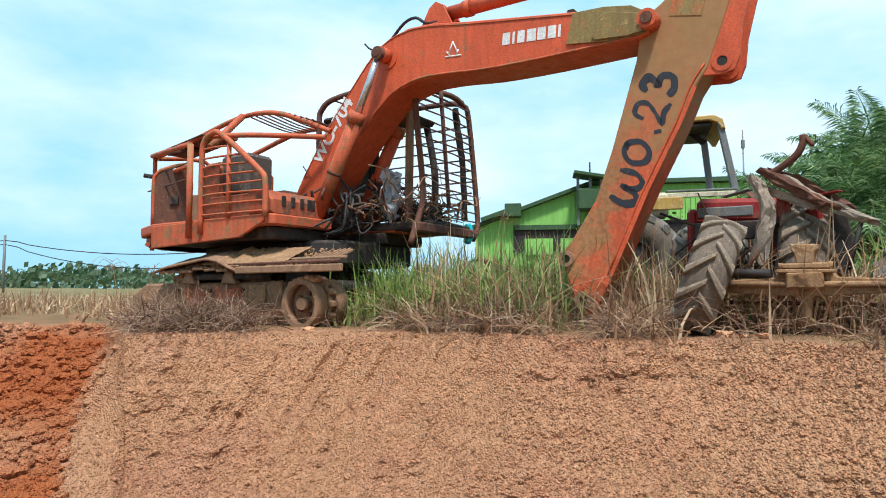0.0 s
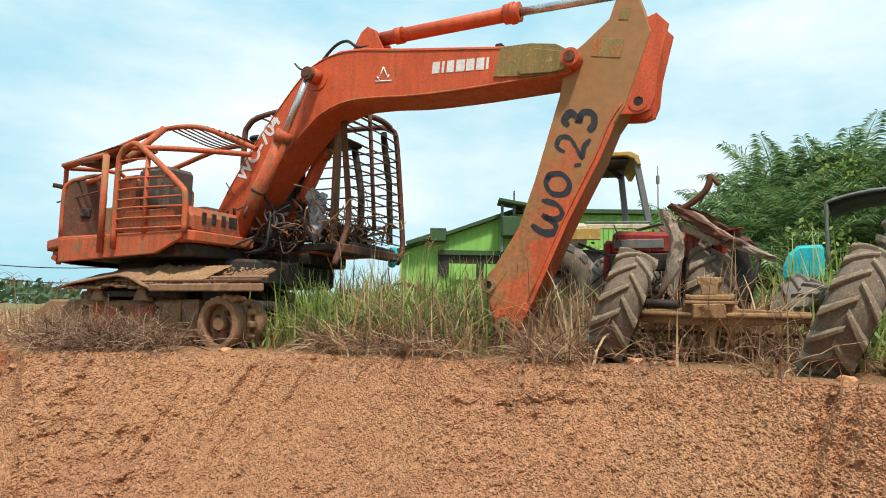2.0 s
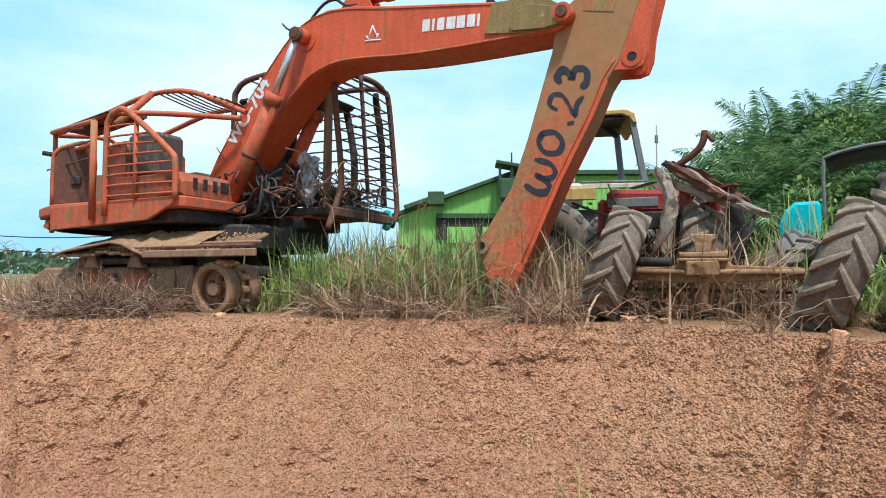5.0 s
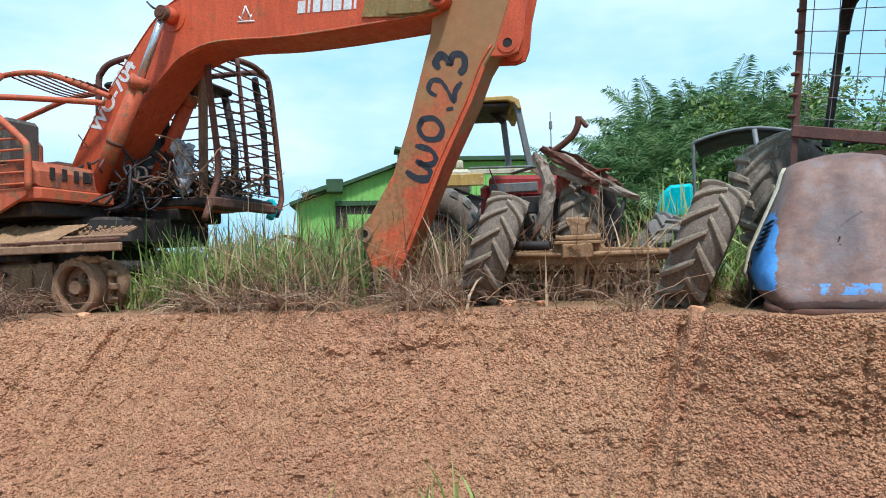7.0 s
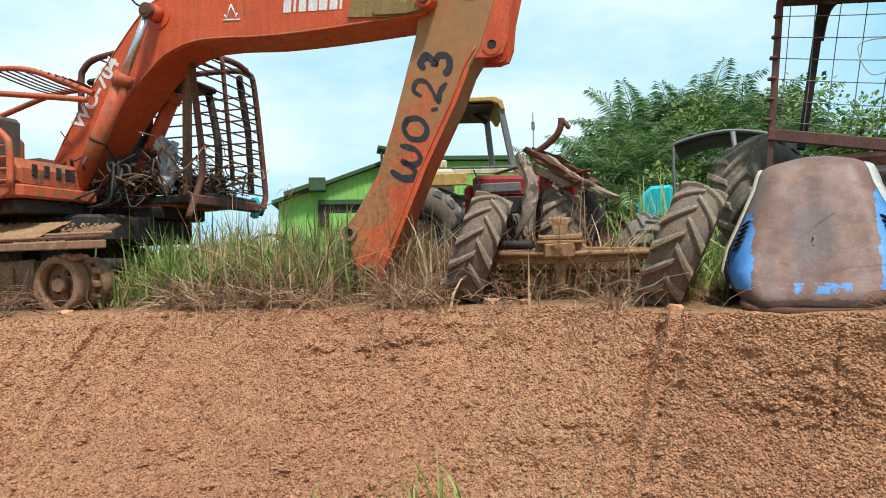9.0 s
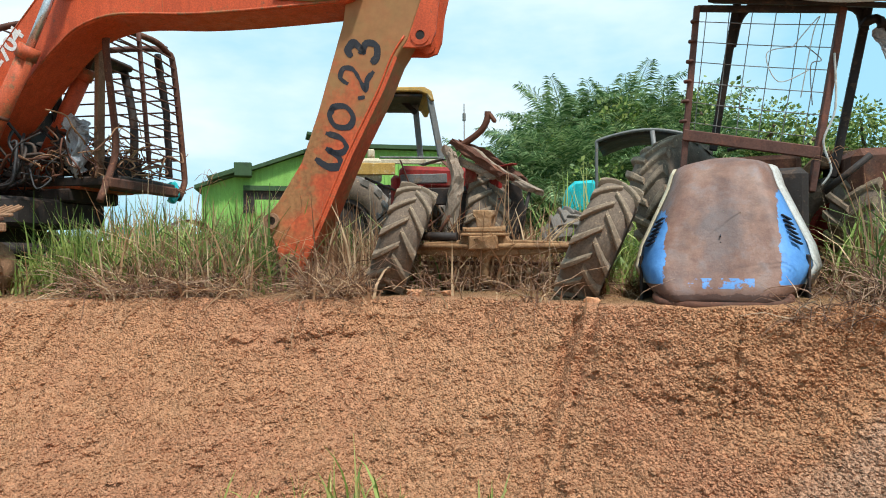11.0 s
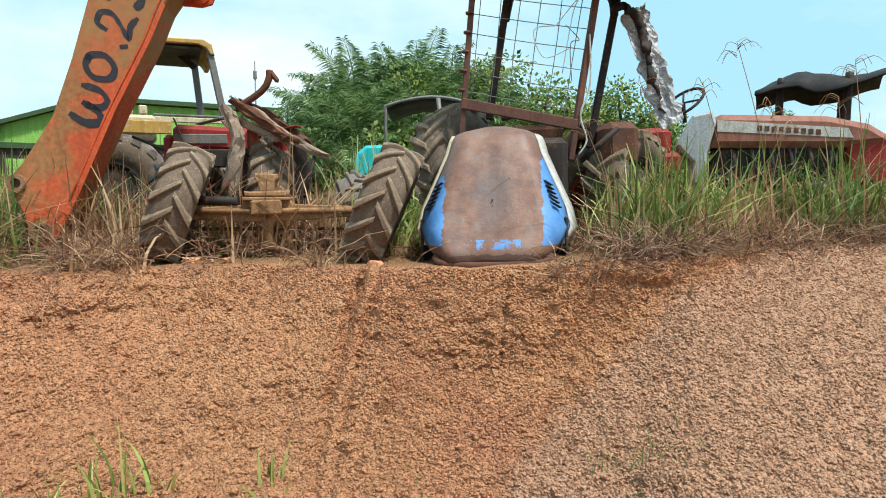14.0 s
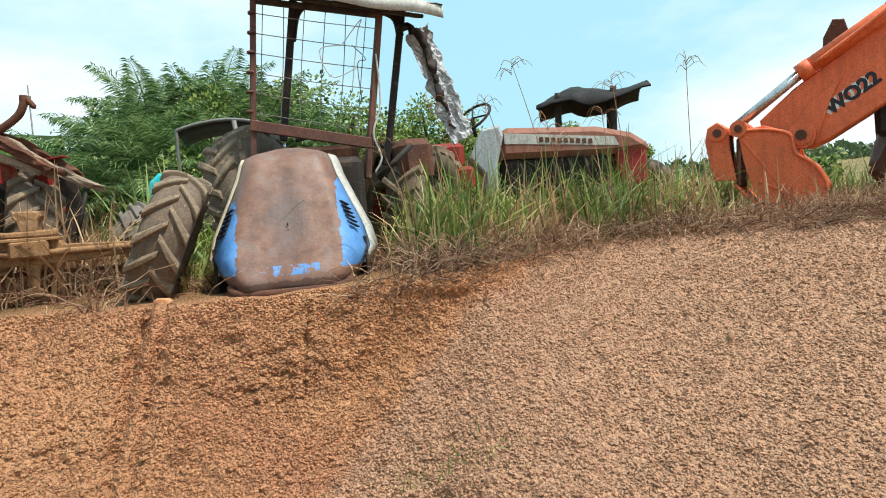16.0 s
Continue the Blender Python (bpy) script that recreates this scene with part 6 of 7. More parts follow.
# ---- burnt canopy on posts behind the red tractor ----
def burnt_canopy():
    T = thing("tractor", pose(10.39, 3.86, 0.2, 0, 0, -65), "tractor with burnt black canopy behind the red one", "tractor")
    rows = []
    for j in range(7):
        v = -1 + j / 3
        rows.append([(-0.72 + 1.55 * u + 0.42 * max(0, u - 0.8) * (1 if j < 4 else 0.2), 0.62 * v, 2.13 - 0.22 * max(0, 0.32 - u) / 0.32 - (0.14 + 0.20 * max(0, 1 - abs(u - 0.45) / 0.45)) * v * v - 0.13 * max(0, min(u, 0.8) - 0.32) / 0.48 + 0.30 * max(0, u - 0.78) + 0.02 * math.sin(9 * u + 2 * j)) for u in np.linspace(0, 1, 16)])
    bm = one(put_sheet, rows, 0.03)
    rough_up(bm, 0.025, 0.15, 2)
    part("canopy", bm, M_BURNT, T, "burnt sagging black canopy")
    for x, y in ((-0.45, -0.4), (0.35, -0.4), (-0.45, 0.45), (0.35, 0.45)):
        part("post", one(put_tube, [(x, y, 0.9), (x + 0.02, y, 1.5), (x + 0.05, y, 2.0)], 0.05, 7), M_GRIME_DARK, T)
    part("body", one(put_box, (0, 0, 0.75), (1.6, 0.8, 0.6), bevel=0.08), M_GRIME_DARK, T)
    for x in (-0.6, 0.7):
        for y in (-0.5, 0.5):
            wheel_part(T, (x, y, 0.42), 0.95, 0.3, 0, 0, M_RUBBER_DK, M_RUST, 14)


burnt_canopy()


# ---- blue tractor with grey canopy, far behind ----
def grey_canopy_tractor():
    T = thing("tractor", pose(8.15, 9.55, 0.15, 0, 0, -40), "blue tractor with grey frame canopy among weeds", "tractor")
    bm = bmesh.new()
    put_sheet(bm, [[(x, y, 2.17 + 0.16 * (1 - (x / 0.75) ** 2) - 0.02 * y) for x in np.linspace(-0.8, 0.75, 9)] for y in np.linspace(-0.6, 0.7, 5)], 0.03)
    part("canopy", bm, M_GRIME_DARK, T)
    part("canopy_frame", one(put_tube, [(-0.80, -0.62, 1.2), (-0.80, -0.62, 2.04), (-0.72, -0.62, 2.22), (0, -0.62, 2.34), (0.68, -0.62, 2.21), (0.78, -0.62, 1.99), (0.8, -0.62, 1.3)], 0.028, 8, 4), M_STEEL, T)
    part("canopy_frame", one(put_cyl, (0.12, -0.64, 2.31), (0.2, -0.64, 1.5), 0.04, 8), M_STEEL, T)
    part("body", one(put_box, (0.4, 0.3, 1.05), (0.9, 1.6, 0.8), bevel=0.08), M_BLUE, T, "pale blue fender and body")
    part("fender", one(put_tube, [(0.35, -0.75, 1.2), (0.4, -0.8, 1.55), (0.6, -0.82, 1.72), (0.9, -0.8, 1.72)], 0.14, 10, 4), M_BLUE, T)
    for x in (-0.3, 0.95):
        wheel_part(T, (x, -0.5, 0.62), 1.3, 0.4, 75, 0, M_RUBBER_DK, M_GRIME_DARK, 17)


M_BLUE = worn("pale blue paint", (0.16, 0.28, 0.46), (0.40, 0.46, 0.52), (0.2, 0.2, 0.2), 0.4, 0.3, 0.5)
grey_canopy_tractor()


def cyan_tank():
    T = thing("water_tank", pose(8.12, 11.6, 0.15, 0, 0, -36), "turquoise plastic tank cover standing in tall grass", "tank")
    bm = one(put_prism, [(-0.34, 1.08), (-0.33, 1.35), (-0.24, 1.58), (-0.08, 1.72), (0.3, 1.73), (0.34, 1.66), (0.34, 1.08)], -0.35, 0.35, 0.06)
    part("cover", bm, M_CYAN, T)
    part("base", one(put_box, (0.05, 0, 0.6), (0.5, 0.6, 0.95), bevel=0.03), M_GRIME_DARK, T)


cyan_tank()


def loose_tyre():
    T = thing("tyre", pose(4.75, 7.0, 0.48, 0, 0, 40) @ pose(0, 0, 0, 28, 0, 0), "muddy grey tractor tyre leaning in the weeds", "tyre")
    part("carcass", tyre_mesh(1.0, 0.34), M_RUBBER_DK, T)
    lug_ring(T, 1.0, 0.34, 15, M_RUBBER_DK)
    part("rim", rim_mesh(1.0, 0.34), M_RUST, T)


loose_tyre()


# ---- second orange excavator: bucket and boom end ----
def excavator_second():
    # local x runs from the bucket along the machine, z up; it lies on the far bank
    T = thing("excavator", pose(9.85, 1.05, 0.12, 0, 0, -88), "orange excavator with lowered boom and curled bucket in weeds", "excavator")
    K = new("bucket")
    K.parent = T
    side = [(-0.50, 1.10), (-0.2, 1.12), (0.08, 1.0), (0.14, 0.75), (0.30, 0.6), (0.42, 0.35), (0.35, 0.12), (0.1, 0.0), (-0.14, 0.05), (-0.36, 0.33), (-0.45, 0.7)]
    for y in (-0.42, 0.38):
        part("side_plate", one(put_prism, side, y, y + 0.04, 0.008), M_BRIGHT, K)
    rows = [[(x, y, z) for y in (-0.38, 0, 0.38)] for x, z in [(0.07, 0.97), (0.11, 0.75), (0.29, 0.6), (0.41, 0.35), (0.34, 0.13), (0.1, 0.01), (-0.2, 0.06), (-0.45, 0.26), (-0.60, 0.46)]]
    part("back_shell", one(put_sheet, rows, 0.03), M_BRIGHT, K)
    part("lip", one(put_box, (-0.52, 0, 0.72), (0.05, 0.76, 0.60), ry=4, bevel=0.02), M_RUST, K)
    for y in (-0.40, -0.12):
        part("ear", one(put_prism, [(-0.82, 0.52), (-0.88, 1.02), (-0.84, 1.18), (-0.72, 1.24), (-0.60, 1.14), (-0.60, 0.9), (-0.55, 0.50)], y - 0.025, y + 0.025, 0.01), M_BRIGHT, K)
    part("pin", one(put_cyl, (-0.72, -0.47, 1.10), (-0.72, 0.1, 1.10), 0.10, 18), M_BRIGHT, K)
    part("link_boss", one(put_cyl, (-0.48, -0.46, 1.12), (-0.48, 0.1, 1.12), 0.10, 18), M_BRIGHT, K)
    part("link_pin", one(put_cyl, (-0.48, -0.46, 1.12), (-0.48, -0.49, 1.12), 0.045, 14), M_RUST, K)
        # thick rims round the side plate, wear ribs and bolts
    rim = [(-0.58, 1.09), (-0.2, 1.07), (0.07, 0.97), (0.11, 0.75), (0.29, 0.6), (0.41, 0.35), (0.34, 0.12), (0.1, 0.01)]
    part("rim", one(put_tube, [(x, -0.43, z) for x, z in rim], 0.022, 7, 3), M_BRIGHT, K)
    part("wear_rib", one(put_box, (-0.22, -0.425, 0.62), (0.03, 0.03, 0.9), ry=-32, bevel=0.006), M_BRIGHT, K)
    part("wear_rib", one(put_box, (-0.05, -0.425, 0.32), (0.03, 0.03, 0.6), ry=-60, bevel=0.006), M_BRIGHT, K)
    # rust-brown box between the ears, putting the shade of the gap into colour
    part("hollow", one(put_box, (-0.70, -0.26, 0.80), (0.2, 0.2, 0.55), bevel=0.01), M_RUST, K)
    part("pin_end", one(put_cyl, (-0.72, -0.47, 1.10), (-0.72, -0.50, 1.10), 0.05, 14), M_RUST, K)
    A = new("arm")
    A.parent = T
    part("pin_end", one(put_cyl, (0.18, -0.42, 0.95), (0.18, -0.455, 0.95), 0.06, 14), M_RUST, A)
    arm = [(0.08, 0.82), (0.05, 0.98), (-0.26, 1.10), (-0.27, 1.20), (0.12, 1.52), (1.0, 2.06), (2.35, 2.86), (2.7, 2.86), (2.75, 2.3), (2.2, 1.88), (1.0, 1.18), (0.45, 0.87), (0.28, 0.80)]
    part("arm_box", one(put_prism, arm, -0.22, 0.16, 0.02), M_BRIGHT, A)
    part("gusset", one(put_prism, [(0.06, 0.86), (0.04, 1.0), (0.3, 1.36), (0.62, 1.56), (0.48, 1.3), (0.32, 0.84)], -0.25, -0.222, 0.006), M_BRIGHT, A)
    bm = bmesh.new()
    put_cyl(bm, (0.18, -0.42, 0.95), (0.18, 0.3, 0.95), 0.115, 20)
    put_cyl(bm, (0.18, -0.38, 0.95), (0.18, -0.34, 0.95), 0.155, 20)
    put_cyl(bm, (0.18, -0.30, 0.95), (0.18, -0.26, 0.95), 0.155, 20)
    part("pin_boss", bm, M_BRIGHT, A)
    C = new("bucket_cylinder")
    C.parent = T
    p, q, r = Vector((-0.52, -0.25, 1.18)), Vector((0.27, -0.25, 1.72)), Vector((1.45, -0.25, 2.38))
    part("rod", one(put_cyl, p, q, 0.06, 16), M_CHROME, C)
    part("barrel", one(put_cyl, q, r, 0.095, 18), M_BRIGHT, C)
    part("gland", one(put_cyl, q - 0.1 * (r - q).normalized(), q + 0.06 * (r - q).normalized(), 0.105, 18), M_BRIGHT, C)
    part("collar", one(put_cyl, q.lerp(r, 0.72), q.lerp(r, 0.8), 0.10, 18), M_BRIGHT, C)
    part("pipe", one(put_tube, [q + Vector((0.1, -0.14, 0.02)), q + Vector((0.7, -0.15, 0.38)), q + Vector((1.1, -0.14, 0.66))], 0.025, 7), M_BRIGHT, C)
    part("lug", one(put_prism, [(0.40, 1.70), (0.44, 2.1), (0.55, 2.3), (0.67, 2.28), (0.75, 1.95)], 0.1, 0.14, 0.01), M_RUST, A)
    letters("WO22", 0.21, Matrix.Translation((0.74, -0.2245, 1.30)) @ Matrix(((1, 0, 0, 0), (0, 0, -1, 0), (0, 1, 0, 0), (0, 0, 0, 1))) @ pose(0, 0, 0, 0, 0, 31), M_BLACK, A, bold=0.010)
    letters("WO22", 0.20, Matrix.Translation((0.68, -0.2225, 1.28)) @ Matrix(((1, 0, 0, 0), (0, 0, -1, 0), (0, 1, 0, 0), (0, 0, 0, 1))) @ pose(0, 0, 0, 0, 0, 31), M_LETTER, A, bold=0.006, depth=0.001)
    letters("ELM", 0.15, Matrix.Translation((1.24, -0.225, 1.74)) @ Matrix(((1, 0, 0, 0), (0, 0, -1, 0), (0, 1, 0, 0), (0, 0, 0, 1))) @ pose(0, 0, 0, 0, 0, 31), M_BLACK, A, bold=0.003)
    U = new("upper_structure")
    U.parent = T
    part("deck", one(put_box, (2.6, 1.2, 1.1), (3.4, 2.4, 0.5), bevel=0.06), M_GRIME_DARK, U)
    part("house", one(put_box, (3.6, 1.2, 1.8), (1.8, 2.4, 1.0), bevel=0.08), M_ORANGE2, U)
    part("boom_foot", one(put_box, (2.6, 0.0, 2.5), (0.5, 0.5, 1.8), ry=-20, bevel=0.05), M_BRIGHT, U)
    for y in (0.5, 2.3):
        bm = bmesh.new()
        put_prism(bm, [(1.0, 0.15), (0.8, 0.45), (1.0, 0.8), (4.2, 0.8), (4.4, 0.45), (4.2, 0.1)], y - 0.25, y + 0.25, 0.08)
        part("track", bm, M_RUST, U)
    part("track_fender", one(put_tube, [(0.9, 0.4, 0.5), (1.1, 0.4, 0.95), (1.8, 0.4, 1.05), (2.6, 0.4, 1.0)], 0.10, 8, 4), M_STEEL, U)


excavator_second()


# ---- green mill building ----
def mill():
    T = thing("building", pose(7.6, 45.0, 0.4, 0, 0, -8), "green corrugated metal mill building with dark trim", "building")
    wall = [(-5.5, -0.5), (-5.5, 4.5), (2.3, 7.3), (14, 7.3), (14, -0.5)]
    part("wall", one(put_prism, wall, 0, 12, 0), M_GREEN, T, "bright green sheet wall")
    for i in range(58):
        x = -5.4 + 0.33 * i
        top = 4.45 + (x + 5.5) * 0.359 if x < 2.3 else 7.2
        part("sheet_rib", one(put_box, (x, -0.04, (top - 0.5) / 2), (0.07, 0.07, top + 0.3), bevel=0), M_GREEN, T)
    part("roof_edge", one(put_prism, [(-5.9, 4.38), (-5.9, 4.62), (2.3, 7.58), (14, 7.65), (14, 7.35), (2.3, 7.33)], -0.5, 12.5, 0), M_GREENDK, T)
    part("eave_band", one(put_box, (1.6, -0.2, 4.5), (9.0, 0.3, 0.32), bevel=0), M_GREENDK, T)
    # black panel on the solid wall stands for the shaded interior
    part("opening", one(put_box, (1.6, -0.05, 3.6), (9.0, 0.2, 1.5), bevel=0), M_GRIME_DARK, T)
    for i in range(4):
        part("opening_panel", one(put_box, (-1.2 + 2.4 * i, -0.16, 3.2), (1.9, 0.08, 1.1), bevel=0), M_GREEN, T)
    part("roof_monitor", one(put_box, (-2.9, 0.6, 5.65), (1.1, 3, 0.9), bevel=0.05), M_GREENDK, T)
    part("roof_cap", one(put_box, (-4.2, 0.6, 5.3), (1.8, 3, 0.3), ry=-19, bevel=0.03), M_GREENDK, T)
    part("hopper_roof", one(put_box, (2.2, -1.0, 7.75), (2.2, 2.0, 0.22), ry=10, bevel=0.03), M_GREENDK, T)
    for x in (1.4, 2.2, 2.9):
        part("hopper_leg", one(put_box, (x, -1.2, 6.1), (0.18, 0.18, 3.2), bevel=0), M_STEEL, T)
    part("hopper", one(put_box, (2.1, -1.0, 6.2), (1.5, 1.3, 1.4), bevel=0.1), M_GREENDK, T)
    part("mast", one(put_cyl, (2.2, -1.0, 7.6), (2.2, -1.0, 8.7), 0.05, 6), M_GRIME_DARK, T)


mill()


# ---- poles and wires ----
def poles():
    P = thing("utility_pole", pose(-33.1, 50.0, 0.3), "thin grey utility pole by the field", "pole")
    part("post", one(put_cyl, (0, 0, -0.5), (0, 0, 4.6), 0.12, 8, 0.09), M_STEEL, P)
    W = new("power_lines")
    for dz, sag in ((4.2, 1.2), (3.9, 1.9)):
        p, q = Vector((-33.1, 50.0, dz + 0.3)), Vector((-8.0, 44.0, dz + 0.2))
        pts = [p.lerp(q, t / 12) - Vector((0, 0, sag * 4 * (t / 12) * (1 - t / 12))) for t in range(13)]
        l = Vector((-60, 56, dz + 1.0))
        pts = [l.lerp(p, t / 6) - Vector((0, 0, 1.0 * 4 * (t / 6) * (1 - t / 6))) for t in range(6)] + pts
        part("wire", one(put_tube, pts, 0.035, 5, 2), M_GRIME_DARK, W)
    tagged(W, "two sagging black power lines", "cable")
    A = thing("antenna_mast", pose(24.8, 54.7, 1.0), "thin grey antenna mast far off", "mast")
    part("pole", one(put_cyl, (0, 0, 0), (0, 0, 13.0), 0.09, 6, 0.05), M_STEEL, A)
    part("tip_box", one(put_box, (0, 0, 11.8), (0.25, 0.25, 0.7), bevel=0.03), M_STEEL, A)


poles()


# ---- plants ----
# discs kept free of tall plants: wheels, hood, axle, end wheel and arm foot
FREE = [(2.40, 6.2, 0.42), (3.80, 4.85, 0.45), (4.35, 4.0, 0.75), (4.1, 3.8, 0.55), (4.7, 3.6, 0.5), (3.1, 5.5, 0.5), (3.3, 5.4, 0.5), (2.8, 5.8, 0.4), (-1.6, 7.6, 0.5), (-1.0, 7.5, 0.4), (-2.0, 7.7, 0.4), (1.35, 6.8, 0.36), (2.32, 5.95, 0.3), (3.65, 4.5, 0.35), (3.5, 4.75, 0.3), (1.22, 6.35, 0.28), (9.6, 1.3, 0.5), (9.0, 1.3, 0.6)]


def free_spot(x, y, rnd):
    return all((x - a) ** 2 + (y - b) ** 2 > r * r or rnd.random() < 0.05 for a, b, r in FREE)


def brink(x, y):
    """Plants stay short near the brink."""
    r, az = math.hypot(x - CX, y - CY), math.degrees(math.atan2(x - CX, y - CY))
    return min(1.0, 0.42 + 0.62 * max(0.0, r - edge_at(az)[0]))


def blades(name, spots, mat, label, category, rnd, h=(0.4, 0.9), w=(0.006, 0.014), lean=0.5, seg=4, lift=-0.03):
    """Grass as one mesh: curved tapering blades that stand on the ground."""
    verts, faces = [], []
    for x, y, sc in spots:
        if not free_spot(x, y, rnd):
            continue
        sc *= brink(x, y)
        z = ground_z(x, y) + lift
        H = rnd.uniform(*h) * sc
        W = rnd.uniform(*w) * 1.75
        a = rnd.uniform(0, 2 * math.pi)
        bend = abs(rnd.gauss(0, lean * 1.25)) * H
        dx, dy = math.cos(a), math.sin(a)
        tx, ty = -dy, dx
        b = rnd.uniform(0, math.pi)
        tx, ty = math.cos(b), math.sin(b)
        n0 = len(verts)
        for i in range(seg + 1):
            t = i / seg
            px, py = x + dx * bend * t ** 1.8, y + dy * bend * t ** 1.8
            pz = z + H * (t - 0.45 * min(1, bend / H) * t ** 2.6)
            ww = W * (1 - 0.85 * t ** 1.4)
            verts += [(px - tx * ww, py - ty * ww, pz), (px + tx * ww, py + ty * ww, pz)]
        for i in range(seg):
            k = n0 + 2 * i
            faces.append((k, k + 1, k + 3, k + 2))
    me = bpy.data.meshes.new(name)
    me.from_pydata(verts, [], faces)
    me.update()
    me.materials.append(mat)
    return tagged(new(name, me), label, category, kind="stuff")


def polar(rnd, a0, a1, d0, d1, n, clump=0, spread=0.12):
    """Spots on the level ground between two bearings, a distance behind the brink."""
    out = []
    if clump:
        for i in range(n // clump):
            a, d = rnd.uniform(a0, a1), rnd.uniform(d0, d1)
            r = edge_at(a)[0] + d
            cx, cy = CX + r * math.sin(radians(a)), CY + r * math.cos(radians(a))
            s = rnd.choice((0.35, 0.55, 0.75, 0.9, 1.1, 1.3))
            for j in range(clump):
                out.append((cx + rnd.gauss(0, spread), cy + rnd.gauss(0, spread), s))
    else:
        for i in range(n):
            a, d = rnd.uniform(a0, a1), rnd.uniform(d0, d1)
            r = edge_at(a)[0] + d
            out.append((CX + r * math.sin(radians(a)), CY + r * math.cos(radians(a)), 1.0))
    return out


def tangle(name, a0, a1, d0, d1, n, rnd, label, r=(0.003, 0.006), span=0.5, high=0.5, mat=None):
    """Dead stems lying criss-cross, one mesh."""
    verts, faces = [], []
    for i in range(n):
        a, d = rnd.uniform(a0, a1), rnd.uniform(d0, d1)
        rr = edge_at(a)[0] + d
        x, y = CX + rr * math.sin(radians(a)), CY + rr * math.cos(radians(a))
        if not free_spot(x, y, rnd):
            continue
        p = Vector((x, y, ground_z(x, y) + rnd.uniform(-0.02, 0.12)))
        v = Vector((rnd.gauss(0, 1), rnd.gauss(0, 1), rnd.uniform(0.0, 1.3))).normalized()
        rad = rnd.uniform(*r)
        L = rnd.uniform(0.4, 1.0) * span
        n0 = len(verts)
        for k in range(6):
            s = rad * (1 - 0.12 * k)
            u = v.orthogonal().normalized() * s
            w = v.cross(u).normalized() * s
            verts += [tuple(p + u), tuple(p - 0.5 * u + 0.87 * w), tuple(p - 0.5 * u - 0.87 * w)]
            p = p + v * (L / 5)
            v = (v + Vector((rnd.gauss(0, 0.25), rnd.gauss(0, 0.25), rnd.gauss(-0.16, 0.2)))).normalized()
            if p.z > ground_z(p.x, p.y) + high:
                v.z = -abs(v.z)
        for k in range(5):
            for c in range(3):
                q = n0 + 3 * k
                faces.append((q + c, q + (c + 1) % 3, q + 3 + (c + 1) % 3, q + 3 + c))
    me = bpy.data.meshes.new(name)
    me.from_pydata(verts, [], faces)
    me.update()
    me.materials.append(mat or M_TWIG)
    return tagged(new(name, me), label, "dead weeds", kind="stuff")


rnd = random.Random(21)
# tall green grass between the excavator and the arm, and round the tractors
blades("grass", polar(rnd, -7, 9, 0.8, 4.5, 1500, 9, 0.13), M_GRASS, "tall green grass tufts behind the brink", "grass", rnd, (0.45, 1.0), (0.006, 0.013), 0.45)
blades("grass", polar(rnd, -9, 8, 0.5, 3.0, 1500, 20, 0.15), M_GRASSDK, "thick dark green grass beside the excavator track", "grass", rnd, (0.5, 0.95), (0.006, 0.012), 0.6)
blades("grass", polar(rnd, 4, 24, 0.9, 3.4, 500, 12, 0.15), M_GRASSDK, "dark green grass round the arm foot", "grass", rnd, (0.5, 0.9), (0.005, 0.011), 0.6)
blades("grass", polar(rnd, 55, 76, 0.4, 2.2, 900, 18, 0.12), M_GRASSDK, "dark grass clumps before the red tractor", "grass", rnd, (0.5, 1.05), (0.005, 0.011), 0.6)
blades("grass", polar(rnd, -10, 2, 0.4, 1.6, 900, 18, 0.12), M_GRASS, "dense green grass clumps beside the track", "grass", rnd, (0.4, 0.8), (0.006, 0.012), 0.5)
blades("grass", polar(rnd, 8, 45, 1.4, 6.5, 2400, 9, 0.14), M_GRASS, "green grass between the derelict tractors", "grass", rnd, (0.35, 0.85), (0.006, 0.012), 0.5)
blades("grass", polar(rnd, 32, 52, 4.5, 11.0, 2600, 14, 0.16), M_GRASS, "tall pale grass in the yard", "grass", rnd, (0.7, 1.5), (0.008, 0.016), 0.4)
blades("grass", polar(rnd, 54, 80, 0.7, 2.6, 1300, 13, 0.13), M_GRASS, "tall green grass before the red tractor", "grass", rnd, (0.4, 0.95), (0.006, 0.013), 0.5)
blades("grass", polar(rnd, 62, 95, 2.0, 12.0, 3000, 10, 0.2), M_GRASS, "weedy grass round the second excavator", "grass", rnd, (0.3, 0.7), (0.006, 0.012), 0.5)
blades("grass", polar(rnd, -8, 24, 5.5, 9.0, 2600, 12, 0.18), M_GRASS, "tall grass thicket before the mill", "grass", rnd, (0.8, 1.35), (0.009, 0.018), 0.4)
blades("dry_grass", polar(rnd, -6, 30, 0.7, 4.0, 1300, 6, 0.12), M_DRY, "tall straw stems among the green grass", "grass", rnd, (0.6, 1.15), (0.004, 0.009), 0.5)
blades("dry_grass", polar(rnd, 54, 84, 0.4, 3.0, 2000, 8, 0.12), M_DRY, "tall straw stems before the red tractor", "grass", rnd, (0.5, 0.95), (0.004, 0.008), 0.6)
blades("dry_grass", polar(rnd, -4, 34, 0.2, 2.4, 4200, 7, 0.14), M_DRY, "dry brown grass along the brink", "grass", rnd, (0.35, 1.05), (0.004, 0.009), 0.7)
blades("dry_grass", polar(rnd, 34, 62, 0.1, 1.6, 2200, 8, 0.12), M_DRY, "dry brown grass round the hood", "grass", rnd, (0.12, 0.45), (0.003, 0.007), 0.9)
